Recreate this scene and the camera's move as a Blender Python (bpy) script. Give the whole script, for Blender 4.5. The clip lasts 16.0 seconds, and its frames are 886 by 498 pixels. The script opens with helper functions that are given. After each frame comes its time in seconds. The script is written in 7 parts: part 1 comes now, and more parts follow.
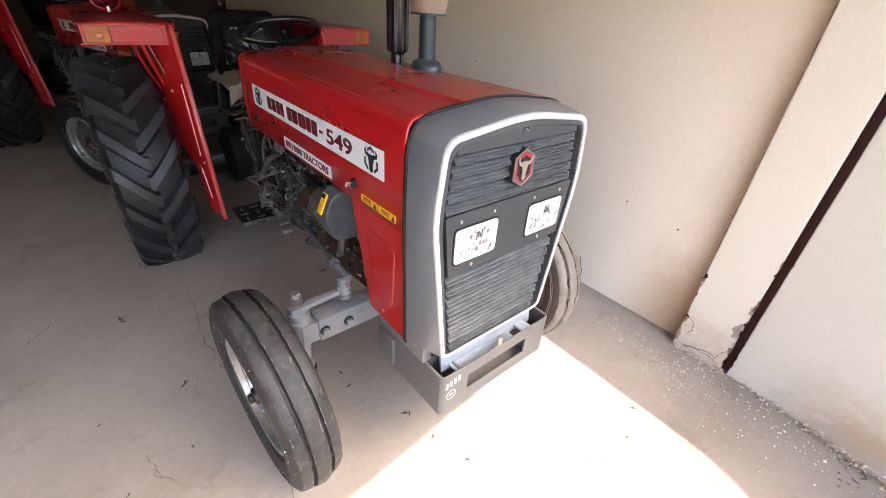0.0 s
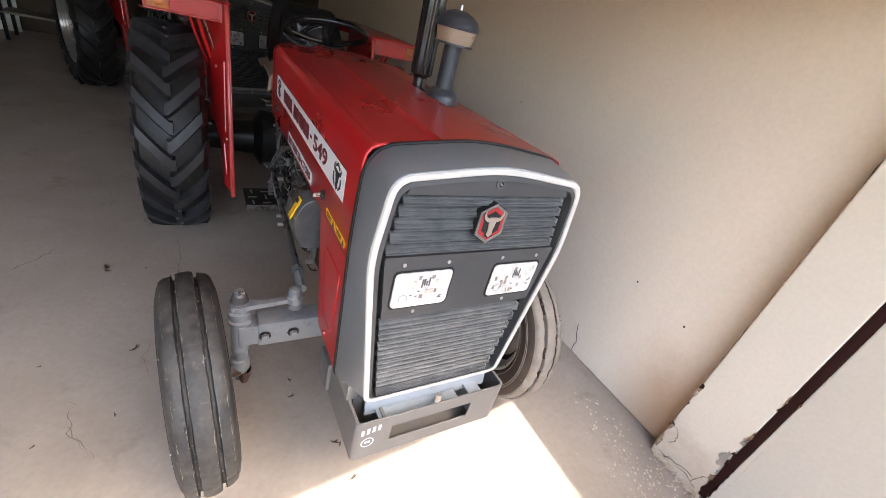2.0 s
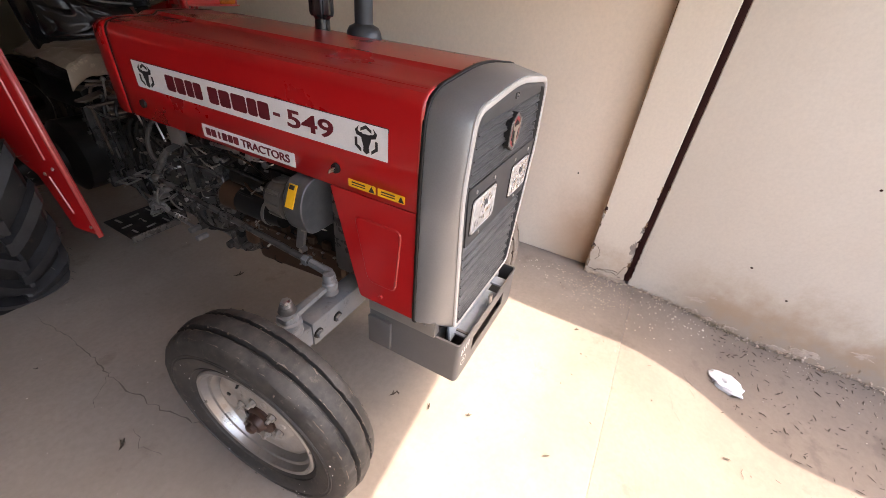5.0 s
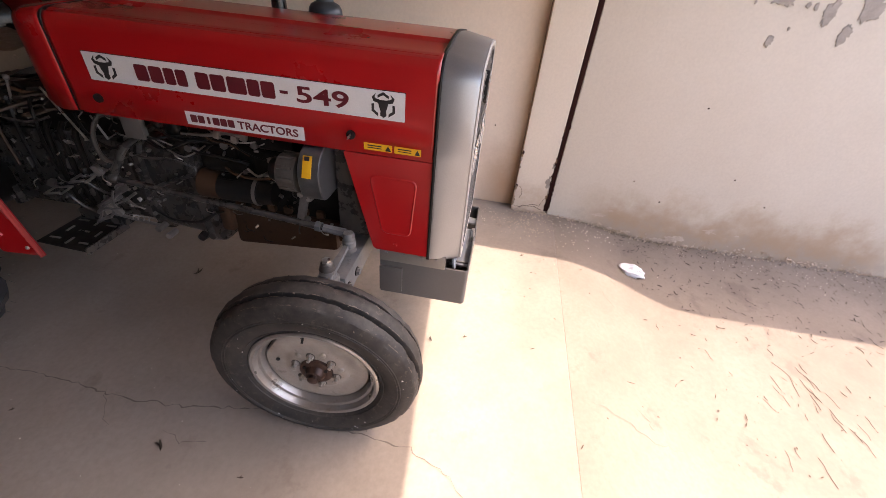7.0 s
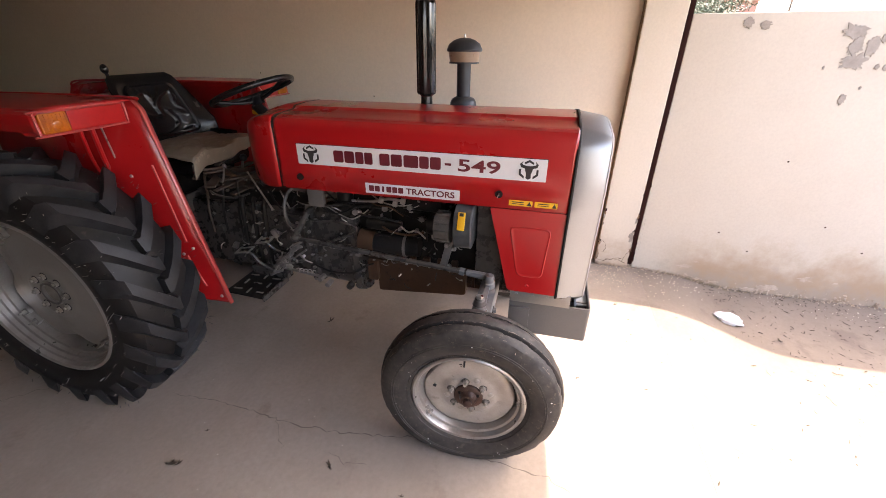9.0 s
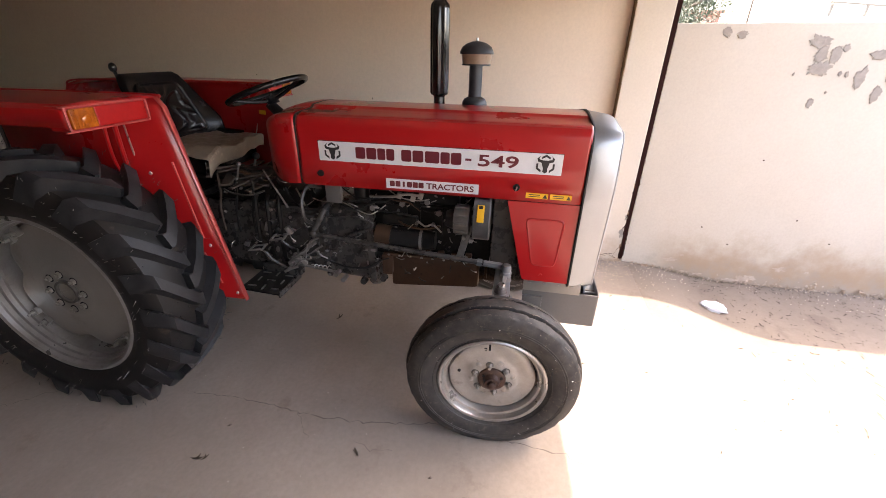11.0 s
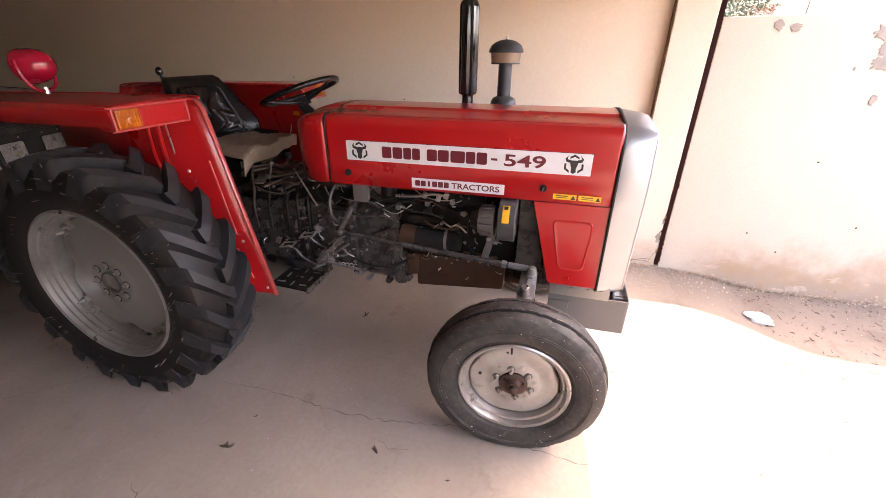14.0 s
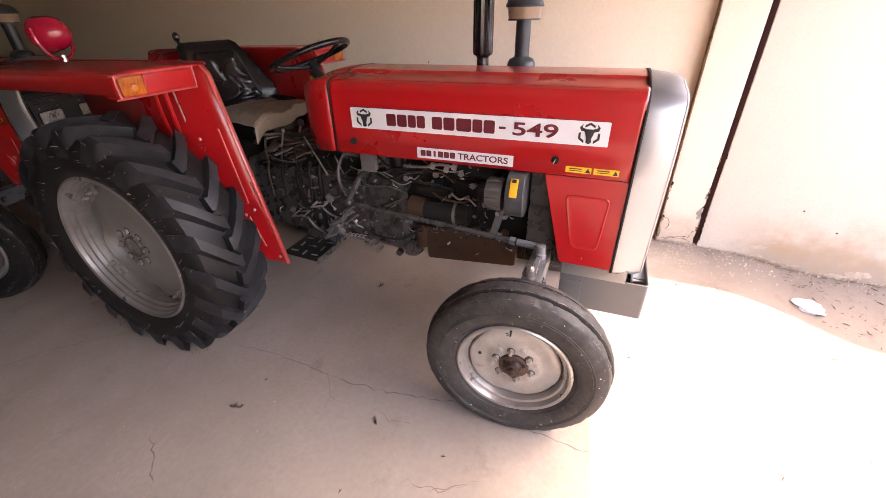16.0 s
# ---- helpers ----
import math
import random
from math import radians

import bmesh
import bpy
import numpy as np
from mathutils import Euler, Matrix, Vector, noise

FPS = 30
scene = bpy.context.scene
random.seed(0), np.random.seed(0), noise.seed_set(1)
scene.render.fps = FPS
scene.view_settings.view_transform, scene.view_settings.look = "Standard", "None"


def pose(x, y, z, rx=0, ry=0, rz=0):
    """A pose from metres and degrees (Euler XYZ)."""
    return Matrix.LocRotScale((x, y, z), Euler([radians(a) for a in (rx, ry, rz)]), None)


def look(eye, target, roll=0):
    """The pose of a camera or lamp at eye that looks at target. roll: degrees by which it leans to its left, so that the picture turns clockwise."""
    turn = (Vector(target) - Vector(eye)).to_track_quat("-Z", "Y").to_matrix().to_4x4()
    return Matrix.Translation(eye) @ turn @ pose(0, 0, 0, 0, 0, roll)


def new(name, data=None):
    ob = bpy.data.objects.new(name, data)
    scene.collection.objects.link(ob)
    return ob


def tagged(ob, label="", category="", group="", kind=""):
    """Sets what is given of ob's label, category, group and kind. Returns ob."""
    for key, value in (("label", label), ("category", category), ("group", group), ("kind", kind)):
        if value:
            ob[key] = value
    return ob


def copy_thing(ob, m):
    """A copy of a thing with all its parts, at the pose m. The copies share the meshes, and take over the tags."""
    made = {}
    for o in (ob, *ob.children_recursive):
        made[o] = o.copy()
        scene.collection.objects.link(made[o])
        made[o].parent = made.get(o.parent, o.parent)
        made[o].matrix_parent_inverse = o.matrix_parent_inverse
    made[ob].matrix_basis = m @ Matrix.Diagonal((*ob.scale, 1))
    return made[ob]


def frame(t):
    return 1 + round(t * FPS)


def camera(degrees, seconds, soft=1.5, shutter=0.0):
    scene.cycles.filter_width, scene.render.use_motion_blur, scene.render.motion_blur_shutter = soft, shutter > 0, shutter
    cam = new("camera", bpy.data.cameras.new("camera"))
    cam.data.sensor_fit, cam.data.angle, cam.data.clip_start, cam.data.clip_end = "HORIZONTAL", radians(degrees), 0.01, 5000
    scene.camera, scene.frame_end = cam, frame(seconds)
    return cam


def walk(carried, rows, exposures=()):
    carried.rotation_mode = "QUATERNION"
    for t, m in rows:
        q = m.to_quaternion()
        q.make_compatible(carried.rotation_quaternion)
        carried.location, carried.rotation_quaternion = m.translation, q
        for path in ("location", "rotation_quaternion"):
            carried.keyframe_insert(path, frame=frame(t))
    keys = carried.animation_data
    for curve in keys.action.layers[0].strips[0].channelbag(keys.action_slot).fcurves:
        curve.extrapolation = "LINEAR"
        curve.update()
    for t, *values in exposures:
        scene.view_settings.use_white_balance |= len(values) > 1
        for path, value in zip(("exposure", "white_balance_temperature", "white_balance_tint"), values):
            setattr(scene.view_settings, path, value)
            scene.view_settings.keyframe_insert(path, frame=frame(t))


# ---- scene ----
cam = camera(95.6, 16.0, 0.7)
PATH = [
    (0, (-0.604, -1.176, 1.64), (0.53, 0.104, 0.604), 4.1),
    (0.5, (-0.449, -1.205, 1.661), (0.661, 0.086, 0.611), 14.0),
    (1, (-0.391, -1.197, 1.689), (0.643, 0.215, 0.721), 14.2),
    (1.5, (-0.377, -1.186, 1.682), (0.627, 0.255, 0.725), 15.0),
    (2, (-0.338, -1.208, 1.679), (0.678, 0.217, 0.71), 15.6),
    (2.5, (-0.305, -1.204, 1.668), (0.691, 0.203, 0.652), 15.2),
    (3, (-0.315, -1.169, 1.649), (0.902, 0.089, 0.681), 13.8),
    (3.5, (-0.472, -1.055, 1.636), (0.723, 0.143, 0.571), 10.0),
    (3.7, (-0.536, -1.022, 1.622), (0.694, 0.075, 0.489), 9.8),
    (5.8, (-1.083, -0.58, 1.631), (0.527, -0.07, 0.56), 2.0),
    (6, (-1.131, -0.512, 1.657), (0.487, -0.046, 0.578), 1.1),
    (6.5, (-1.213, -0.491, 1.64), (0.407, -0.197, 0.505), 5.5),
    (7, (-1.302, -0.522, 1.643), (0.303, -0.353, 0.462), 5.8),
    (7.5, (-1.39, -0.478, 1.651), (0.198, -0.202, 0.467), 3.9),
    (8, (-1.506, -0.281, 1.666), (0.155, 0.069, 0.608), 1.1),
    (8.5, (-1.609, -0.19, 1.681), (0.084, 0.283, 0.727), -0.1),
    (8.7, (-1.637, -0.201, 1.688), (0.069, 0.267, 0.757), -0.1),
    (10.8, (-1.806, -0.032, 1.663), (-0.027, 0.231, 0.788), 1.1),
    (11, (-1.82, -0.017, 1.665), (-0.053, 0.304, 0.784), 1.1),
    (11.5, (-1.83, -0.012, 1.659), (-0.071, 0.336, 0.772), 1.7),
    (12, (-1.837, -0.004, 1.652), (-0.065, 0.314, 0.781), 3.0),
    (12.5, (-1.837, 0.021, 1.654), (-0.072, 0.364, 0.778), 3.4),
    (13, (-1.847, 0.03, 1.656), (-0.08, 0.403, 0.797), 2.9),
    (13.5, (-1.857, 0.01, 1.657), (-0.091, 0.442, 0.822), 1.7),
    (14, (-1.799, -0.055, 1.653), (-0.066, 0.424, 0.778), 0.1),
    (14.5, (-1.707, -0.151, 1.643), (-0.017, 0.408, 0.731), 0.9),
    (15, (-1.661, -0.209, 1.645), (0.005, 0.408, 0.726), 0.6),
    (15.5, (-1.652, -0.234, 1.643), (-0.01, 0.442, 0.723), -0.2),
    (16, (-1.665, -0.194, 1.641), (-0.068, 0.457, 0.629), -1.5),
]
EXPOSURE = [(0, 3.57, 7000, 9), (0.5, 3.27, 7000, 9), (1, 3.22, 7000, 9), (1.5, 3.36, 6950, 8), (2.5, 3.37, 6900, 8), (3, 3.32, 6950, 9), (3.5, 3.15, 7000, 9), (6, 3.1, 7900, 19), (6.5, 3.07, 7900, 18), (7, 2.87, 7700, 21), (7.5, 2.84, 7600, 23), (8, 3.1, 7750, 19), (8.5, 3.49, 7650, 18), (11, 3.55, 7600, 17), (12.5, 3.63, 7750, 21), (14.5, 4.04, 8000, 25), (16, 4.06, 7950, 25)]
walk(cam, [(t, look(eye, target, roll)) for t, eye, target, roll in PATH], EXPOSURE)

# ---- world, sun ----
SUN = Vector((0.32, -0.50, 1.0)).normalized()  # towards the sun
world = bpy.data.worlds.new("world")
scene.world = world
world.use_nodes = True
wn = world.node_tree.nodes
sky = wn.new("ShaderNodeTexSky")
sky.sky_type = "NISHITA"
sky.sun_disc = False
sky.sun_elevation = math.asin(SUN.z)
sky.sun_rotation = math.atan2(SUN.x, SUN.y)
sky.dust_density = 3.0
wn["Background"].inputs["Strength"].default_value = 0.15
world.node_tree.links.new(sky.outputs["Color"], wn["Background"].inputs["Color"])

sun = new("sun", bpy.data.lights.new("sun", "SUN"))
sun.data.energy, sun.data.angle, sun.data.color = 1.28, radians(0.53), (1.0, 0.945, 0.895)
sun.matrix_world = look(SUN * 30, (0, 0, 0))

# ---- materials ----
def material(name, base, rough=0.6, metal=0.0, second=None, amount=0.5, scale=6.0, fine=90.0, bump=0.0, coat=0.0,
             dust=None, dust_amount=0.0, spots=None, spot_amount=0.0, spec=0.5, transmission=0.0, rough_var=0.1, per_object=0.0):
    """A surface with broad and fine variation, optional dust on faces that look up, optional worn spots."""
    m = bpy.data.materials.new(name)
    m.use_nodes = True
    nt = m.node_tree
    p = nt.nodes["Principled BSDF"]
    link = nt.links.new

    def node(kind, **values):
        n = nt.nodes.new(kind)
        for k, v in values.items():
            n.inputs[k].default_value = v
        return n

    def mix(factor, a, b, mode="MIX"):
        n = nt.nodes.new("ShaderNodeMix")
        n.data_type, n.blend_type = "RGBA", mode
        for socket, value in ((n.inputs[0], factor), (n.inputs[6], a), (n.inputs[7], b)):
            if isinstance(value, bpy.types.NodeSocket):
                link(value, socket)
            else:
                socket.default_value = value if not isinstance(value, tuple) else (*value, 1)
        return n.outputs[2]

    def ramp(source, lo, hi):
        n = nt.nodes.new("ShaderNodeMapRange")
        n.inputs[1].default_value, n.inputs[2].default_value = lo, hi
        link(source, n.inputs[0])
        return n.outputs[0]

    def times(a, k):
        n = nt.nodes.new("ShaderNodeMath")
        n.operation = "MULTIPLY"
        link(a, n.inputs[0])
        if isinstance(k, bpy.types.NodeSocket):
            link(k, n.inputs[1])
        else:
            n.inputs[1].default_value = k
        return n.outputs[0]

    where = nt.nodes.new("ShaderNodeTexCoord").outputs["Object"]
    broad = node("ShaderNodeTexNoise", Scale=scale, Detail=6.0, Roughness=0.6)
    grain = node("ShaderNodeTexNoise", Scale=fine, Detail=3.0, Roughness=0.6)
    link(where, broad.inputs["Vector"])
    link(where, grain.inputs["Vector"])
    colour = mix(times(ramp(broad.outputs["Fac"], 0.35, 0.68), amount), base, second or tuple(c * 0.7 for c in base))
    colour = mix(times(ramp(grain.outputs["Fac"], 0.35, 0.7), amount * 0.35), colour, tuple(c * 0.62 for c in base))
    if spots:
        spot = node("ShaderNodeTexNoise", Scale=scale * 2.3, Detail=8.0, Roughness=0.7)
        link(where, spot.inputs["Vector"])
        colour = mix(times(ramp(spot.outputs["Fac"], 0.58, 0.66), spot_amount), colour, spots)
    if dust:
        split = nt.nodes.new("ShaderNodeSeparateXYZ")
        link(nt.nodes.new("ShaderNodeNewGeometry").outputs["Normal"], split.inputs[0])
        up = times(ramp(split.outputs[2], 0.25, 0.95), ramp(broad.outputs["Fac"], 0.2, 0.75))
        colour = mix(times(up, dust_amount), colour, dust)
    if per_object:
        info = nt.nodes.new("ShaderNodeObjectInfo")
        colour = mix(times(info.outputs["Random"], per_object), colour, tuple(c * 0.5 for c in base))
    link(colour, p.inputs["Base Color"])
    r = nt.nodes.new("ShaderNodeMapRange")
    r.inputs[3].default_value, r.inputs[4].default_value = max(0.03, rough - rough_var), min(1, rough + rough_var)
    link(broad.outputs["Fac"], r.inputs[0])
    link(r.outputs[0], p.inputs["Roughness"])
    p.inputs["Metallic"].default_value = metal
    p.inputs["Specular IOR Level"].default_value = spec
    p.inputs["Coat Weight"].default_value = coat
    p.inputs["Coat Roughness"].default_value = 0.12
    p.inputs["Transmission Weight"].default_value = transmission
    if bump:
        both = nt.nodes.new("ShaderNodeMath")
        both.operation = "ADD"
        link(times(broad.outputs["Fac"], 1.5), both.inputs[0])
        link(grain.outputs["Fac"], both.inputs[1])
        b = node("ShaderNodeBump", Strength=min(1.0, bump * 30), Distance=bump)
        link(both.outputs[0], b.inputs["Height"])
        link(b.outputs["Normal"], p.inputs["Normal"])
    return m


DUST = (0.42, 0.34, 0.27)
RED = material("red_paint", (0.40, 0.009, 0.011), 0.28, second=(0.33, 0.008, 0.010), scale=3, fine=300, coat=0.5, dust=(0.46, 0.20, 0.17), dust_amount=0.06, rough_var=0.03)
# Lighter red paints the highlights on the fender's ribs, lip and lamp rim.
GLINTRED = material("highlight_red_paint", (0.50, 0.085, 0.075), 0.3, second=(0.40, 0.03, 0.03), amount=0.8, scale=14, fine=120, coat=0.4)
SHELL = material("silver_shell_paint", (0.40, 0.432, 0.462), 0.37, metal=0.8, second=(0.34, 0.368, 0.395), scale=4, fine=200, coat=0.25, rough_var=0.05)
FRAME = material("grey_frame_paint", (0.112, 0.106, 0.101), 0.4, second=(0.095, 0.090, 0.086), scale=8, fine=120, bump=0.0006, dust=DUST, dust_amount=0.2)
AXLE = material("blue_grey_axle_paint", (0.118, 0.128, 0.136), 0.42, second=(0.175, 0.168, 0.158), scale=14, fine=120, bump=0.0008, dust=DUST, dust_amount=0.35, spots=(0.05, 0.043, 0.04), spot_amount=0.6)
GRILLE = material("dark_grey_plastic", (0.040, 0.043, 0.045), 0.34, second=(0.085, 0.086, 0.088), amount=0.8, scale=18, fine=260, dust=(0.24, 0.235, 0.23), dust_amount=0.22)
BAND = material("charcoal_plastic", (0.035, 0.036, 0.038), 0.42, second=(0.05, 0.05, 0.05), scale=9, fine=200)
TRIM = material("white_trim", (0.43, 0.41, 0.385), 0.45, second=(0.36, 0.335, 0.305), scale=12, fine=120)
RUBBER = material("tyre_rubber", (0.0105, 0.0100, 0.0100), 0.48, spec=0.25, second=(0.022, 0.018, 0.016), scale=9, fine=140, bump=0.002, dust=(0.075, 0.066, 0.060), dust_amount=0.12, spots=(0.055, 0.040, 0.031), spot_amount=0.5)
LUG = material("lug_rubber", (0.027, 0.0275, 0.030), 0.46, spec=0.35, second=(0.009, 0.009, 0.010), amount=0.95, scale=11, fine=90, bump=0.004, dust=(0.085, 0.081, 0.081), dust_amount=0.28, spots=(0.007, 0.007, 0.008), spot_amount=0.6, per_object=0.4)
HAIR = material("pale_rubber_hairs", (0.16, 0.15, 0.14), 0.6, second=(0.05, 0.048, 0.046), amount=0.9, scale=14)
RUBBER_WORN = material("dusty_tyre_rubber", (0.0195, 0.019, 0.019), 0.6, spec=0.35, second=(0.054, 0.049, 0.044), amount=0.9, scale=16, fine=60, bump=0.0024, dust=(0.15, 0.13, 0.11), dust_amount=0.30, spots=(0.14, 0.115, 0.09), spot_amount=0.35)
SIDEWALL = material("brown_stained_sidewall", (0.075, 0.054, 0.041), 0.6, spec=0.35, second=(0.040, 0.029, 0.023), amount=0.9, scale=8, fine=90, bump=0.0015, dust=(0.26, 0.215, 0.17), dust_amount=0.25)
APRON = material("blue_grey_primer", (0.27, 0.295, 0.32), 0.5, second=(0.21, 0.228, 0.245), scale=9, fine=120, bump=0.0004, spots=(0.14, 0.13, 0.12), spot_amount=0.3)
# Pale dusty rubber: the wall-side tyre's sunlit look is put into its colour.
RUBBER_PALE = material("sunlit_dusty_rubber", (0.23, 0.195, 0.16), 0.7, second=(0.10, 0.080, 0.064), amount=0.9, scale=7, fine=120, bump=0.001, dust=(0.36, 0.31, 0.26), dust_amount=0.35, spots=(0.05, 0.038, 0.03), spot_amount=0.4)
GASKET = material("black_gasket", (0.009, 0.009, 0.0095), 0.5, spec=0.25, second=(0.02, 0.02, 0.02), scale=20)
RIM = material("silver_grey_rim_paint", (0.375, 0.362, 0.342), 0.30, metal=0.65, second=(0.22, 0.20, 0.178), amount=0.7, scale=7, fine=160, bump=0.0004, coat=0.1, dust=DUST, dust_amount=0.15, spots=(0.18, 0.15, 0.125), spot_amount=0.4)
RIM_SOFT = material("warm_grey_wheel_paint", (0.27, 0.253, 0.228), 0.42, metal=0.45, second=(0.20, 0.184, 0.163), scale=3, fine=160, bump=0.0003, spots=(0.15, 0.13, 0.11), spot_amount=0.3)
DISC = material("pale_dusty_wheel_paint", (0.375, 0.345, 0.308), 0.42, metal=0.25, second=(0.235, 0.205, 0.172), amount=0.75, scale=9, fine=160, bump=0.0007, spots=(0.13, 0.10, 0.08), spot_amount=0.5)
RIM_DARK = material("grimy_rim_paint", (0.12, 0.11, 0.10), 0.42, metal=0.4, second=(0.06, 0.054, 0.048), scale=30, fine=160, bump=0.0005)
HUB = material("rusty_brown_hub", (0.060, 0.026, 0.017), 0.48, second=(0.022, 0.013, 0.010), amount=0.8, scale=30, fine=150, bump=0.001, metal=0.2, spots=(0.22, 0.16, 0.12), spot_amount=0.35)
ENGINE = material("dark_engine_paint", (0.031, 0.030, 0.030), 0.28, spec=0.42, second=(0.088, 0.078, 0.068), scale=18, fine=90, bump=0.0018, dust=(0.16, 0.134, 0.11), dust_amount=0.25, spots=(0.004, 0.004, 0.004), spot_amount=0.7)
GREASE = material("black_greasy_iron", (0.006, 0.006, 0.006), 0.36, spec=0.18, second=(0.020, 0.017, 0.015), scale=16, fine=80, bump=0.0015, dust=(0.13, 0.105, 0.08), dust_amount=0.2)
RUST = material("rust_brown_casting", (0.056, 0.030, 0.018), 0.5, spec=0.22, second=(0.090, 0.048, 0.027), scale=10, fine=90, bump=0.0018, spots=(0.02, 0.012, 0.009), spot_amount=0.6)
STRAPS = material("dusty_brown_webbing", (0.095, 0.070, 0.056), 0.7, spec=0.25, second=(0.030, 0.022, 0.018), amount=0.9, scale=9, fine=120, bump=0.002, dust=(0.20, 0.155, 0.125), dust_amount=0.3, per_object=0.6)
STEEL = material("worn_bare_steel", (0.52, 0.50, 0.48), 0.30, metal=0.85, second=(0.2, 0.19, 0.18), scale=20, fine=120, bump=0.0004)
ALLOY = material("dull_cast_alloy", (0.30, 0.295, 0.29), 0.36, metal=0.75, second=(0.12, 0.115, 0.11), scale=22, fine=150, bump=0.001)
BLACK = material("gloss_black_paint", (0.012, 0.012, 0.013), 0.22, second=(0.02, 0.019, 0.018), scale=10, coat=0.4)
VINYL = material("black_vinyl", (0.005, 0.005, 0.006), 0.24, spec=0.4, second=(0.009, 0.009, 0.011), scale=16, fine=60, bump=0.0012)
NAVY = material("blue_black_paint", (0.020, 0.025, 0.032), 0.42, second=(0.038, 0.042, 0.048), scale=14, dust=DUST, dust_amount=0.12)
BOWL = material("tan_clear_bowl", (0.30, 0.215, 0.15), 0.3, second=(0.20, 0.145, 0.10), scale=20)
WHITE = material("silver_white_sticker", (0.66, 0.67, 0.68), 0.36, second=(0.58, 0.59, 0.6), scale=14, fine=200)
MAROON = material("maroon_ink", (0.13, 0.012, 0.02), 0.4, second=(0.1, 0.01, 0.016), scale=20)
INK = material("black_ink", (0.018, 0.016, 0.018), 0.42, second=(0.03, 0.028, 0.03), scale=20)
YELLOW = material("yellow_sticker", (0.78, 0.42, 0.02), 0.4, second=(0.68, 0.36, 0.02), scale=25)
AMBER = material("amber_lens", (0.50, 0.12, 0.006), 0.14, second=(0.24, 0.05, 0.004), scale=22, amount=0.9, coat=0.6)
REDLENS = material("red_lens", (0.42, 0.016, 0.016), 0.2, second=(0.34, 0.014, 0.014), scale=60, coat=0.6)
LENS = material("fluted_glass_lens", (0.74, 0.72, 0.70), 0.12, second=(0.42, 0.41, 0.40), amount=0.8, scale=60, fine=240, bump=0.002, coat=1.0, metal=0.35)
CARD = material("crumpled_cardboard", (0.215, 0.168, 0.126), 0.6, second=(0.145, 0.112, 0.084), scale=9, fine=140, bump=0.003, spots=(0.36, 0.295, 0.23), spot_amount=0.6)
MIRROR = material("lamp_mirror", (0.90, 0.89, 0.88), 0.10, metal=0.95, second=(0.75, 0.74, 0.73), scale=40)
BADGE = material("badge_silver", (0.42, 0.36, 0.30), 0.32, metal=0.6, second=(0.33, 0.29, 0.24), scale=30)
BRIGHTRED = material("badge_red", (0.27, 0.010, 0.015), 0.32, second=(0.22, 0.008, 0.012), scale=20, coat=0.3)
LAMPRED = material("crimson_lamp_paint", (0.40, 0.007, 0.034), 0.25, second=(0.32, 0.005, 0.03), scale=10, coat=0.5)
FLOOR = material("grey_beige_concrete", (0.365, 0.303, 0.252), 0.62, second=(0.280, 0.228, 0.188), amount=0.95, scale=1.5, fine=45, bump=0.0006, spots=(0.235, 0.188, 0.155), spot_amount=0.7, spec=0.4)
YARD = material("pale_concrete_yard", (0.365, 0.303, 0.252), 0.75, second=(0.280, 0.228, 0.188), amount=0.95, scale=1.5, fine=45, bump=0.0008, spots=(0.235, 0.188, 0.155), spot_amount=0.7, spec=0.35)
PLASTER = material("peach_plaster", (0.80, 0.685, 0.555), 0.8, second=(0.745, 0.620, 0.495), amount=0.5, scale=1.1, fine=55, bump=0.00008, spec=0.3)
CREAM = material("cream_plaster", (0.665, 0.588, 0.480), 0.82, second=(0.585, 0.505, 0.405), amount=0.5, scale=1.4, fine=60, bump=0.0003, spec=0.3)
DAMP = material("damp_stained_plaster", (0.42, 0.315, 0.235), 0.88, second=(0.52, 0.42, 0.335), amount=0.9, scale=7, fine=70, bump=0.004, spots=(0.26, 0.20, 0.155), spot_amount=0.6)
# Dark brown stands in for shade on the bay's back and left walls.
BROWN = material("shade_brown_plaster", (0.09, 0.066, 0.050), 0.85, second=(0.07, 0.051, 0.039), amount=0.6, scale=1.2, fine=50, bump=0.001, spec=0.3)
BARE = material("bare_cement", (0.255, 0.218, 0.182), 0.9, second=(0.36, 0.31, 0.262), amount=0.8, scale=22, fine=120, bump=0.003)
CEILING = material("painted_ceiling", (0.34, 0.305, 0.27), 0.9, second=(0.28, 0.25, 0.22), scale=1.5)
MORTAR = material("brown_rough_mortar", (0.26, 0.16, 0.09), 0.9, second=(0.14, 0.085, 0.05), amount=0.9, scale=18, fine=90, bump=0.004, spots=(0.42, 0.32, 0.22), spot_amount=0.5)
DARK = material("dark_gap_filler", (0.026, 0.008, 0.006), 0.85, spec=0.12, second=(0.016, 0.006, 0.005), scale=14)
CRACK = material("crack_dirt", (0.165, 0.135, 0.112), 0.95, second=(0.21, 0.172, 0.142), scale=40)
STRAW = material("dry_straw", (0.30, 0.24, 0.15), 0.8, second=(0.20, 0.155, 0.095), amount=0.9, scale=20)
DRYLEAF = material("dry_leaf", (0.050, 0.036, 0.024), 0.8, second=(0.11, 0.08, 0.052), amount=0.9, scale=8)
PLASTIC = material("white_plastic_film", (0.80, 0.80, 0.80), 0.35, second=(0.66, 0.66, 0.67), scale=30, bump=0.002)
FOLIAGE = material("green_foliage", (0.060, 0.085, 0.042), 0.6, second=(0.035, 0.052, 0.028), amount=0.9, scale=1.6, fine=12)
BARK = material("grey_bark", (0.16, 0.12, 0.09), 0.9, second=(0.09, 0.07, 0.05), scale=10, bump=0.01)
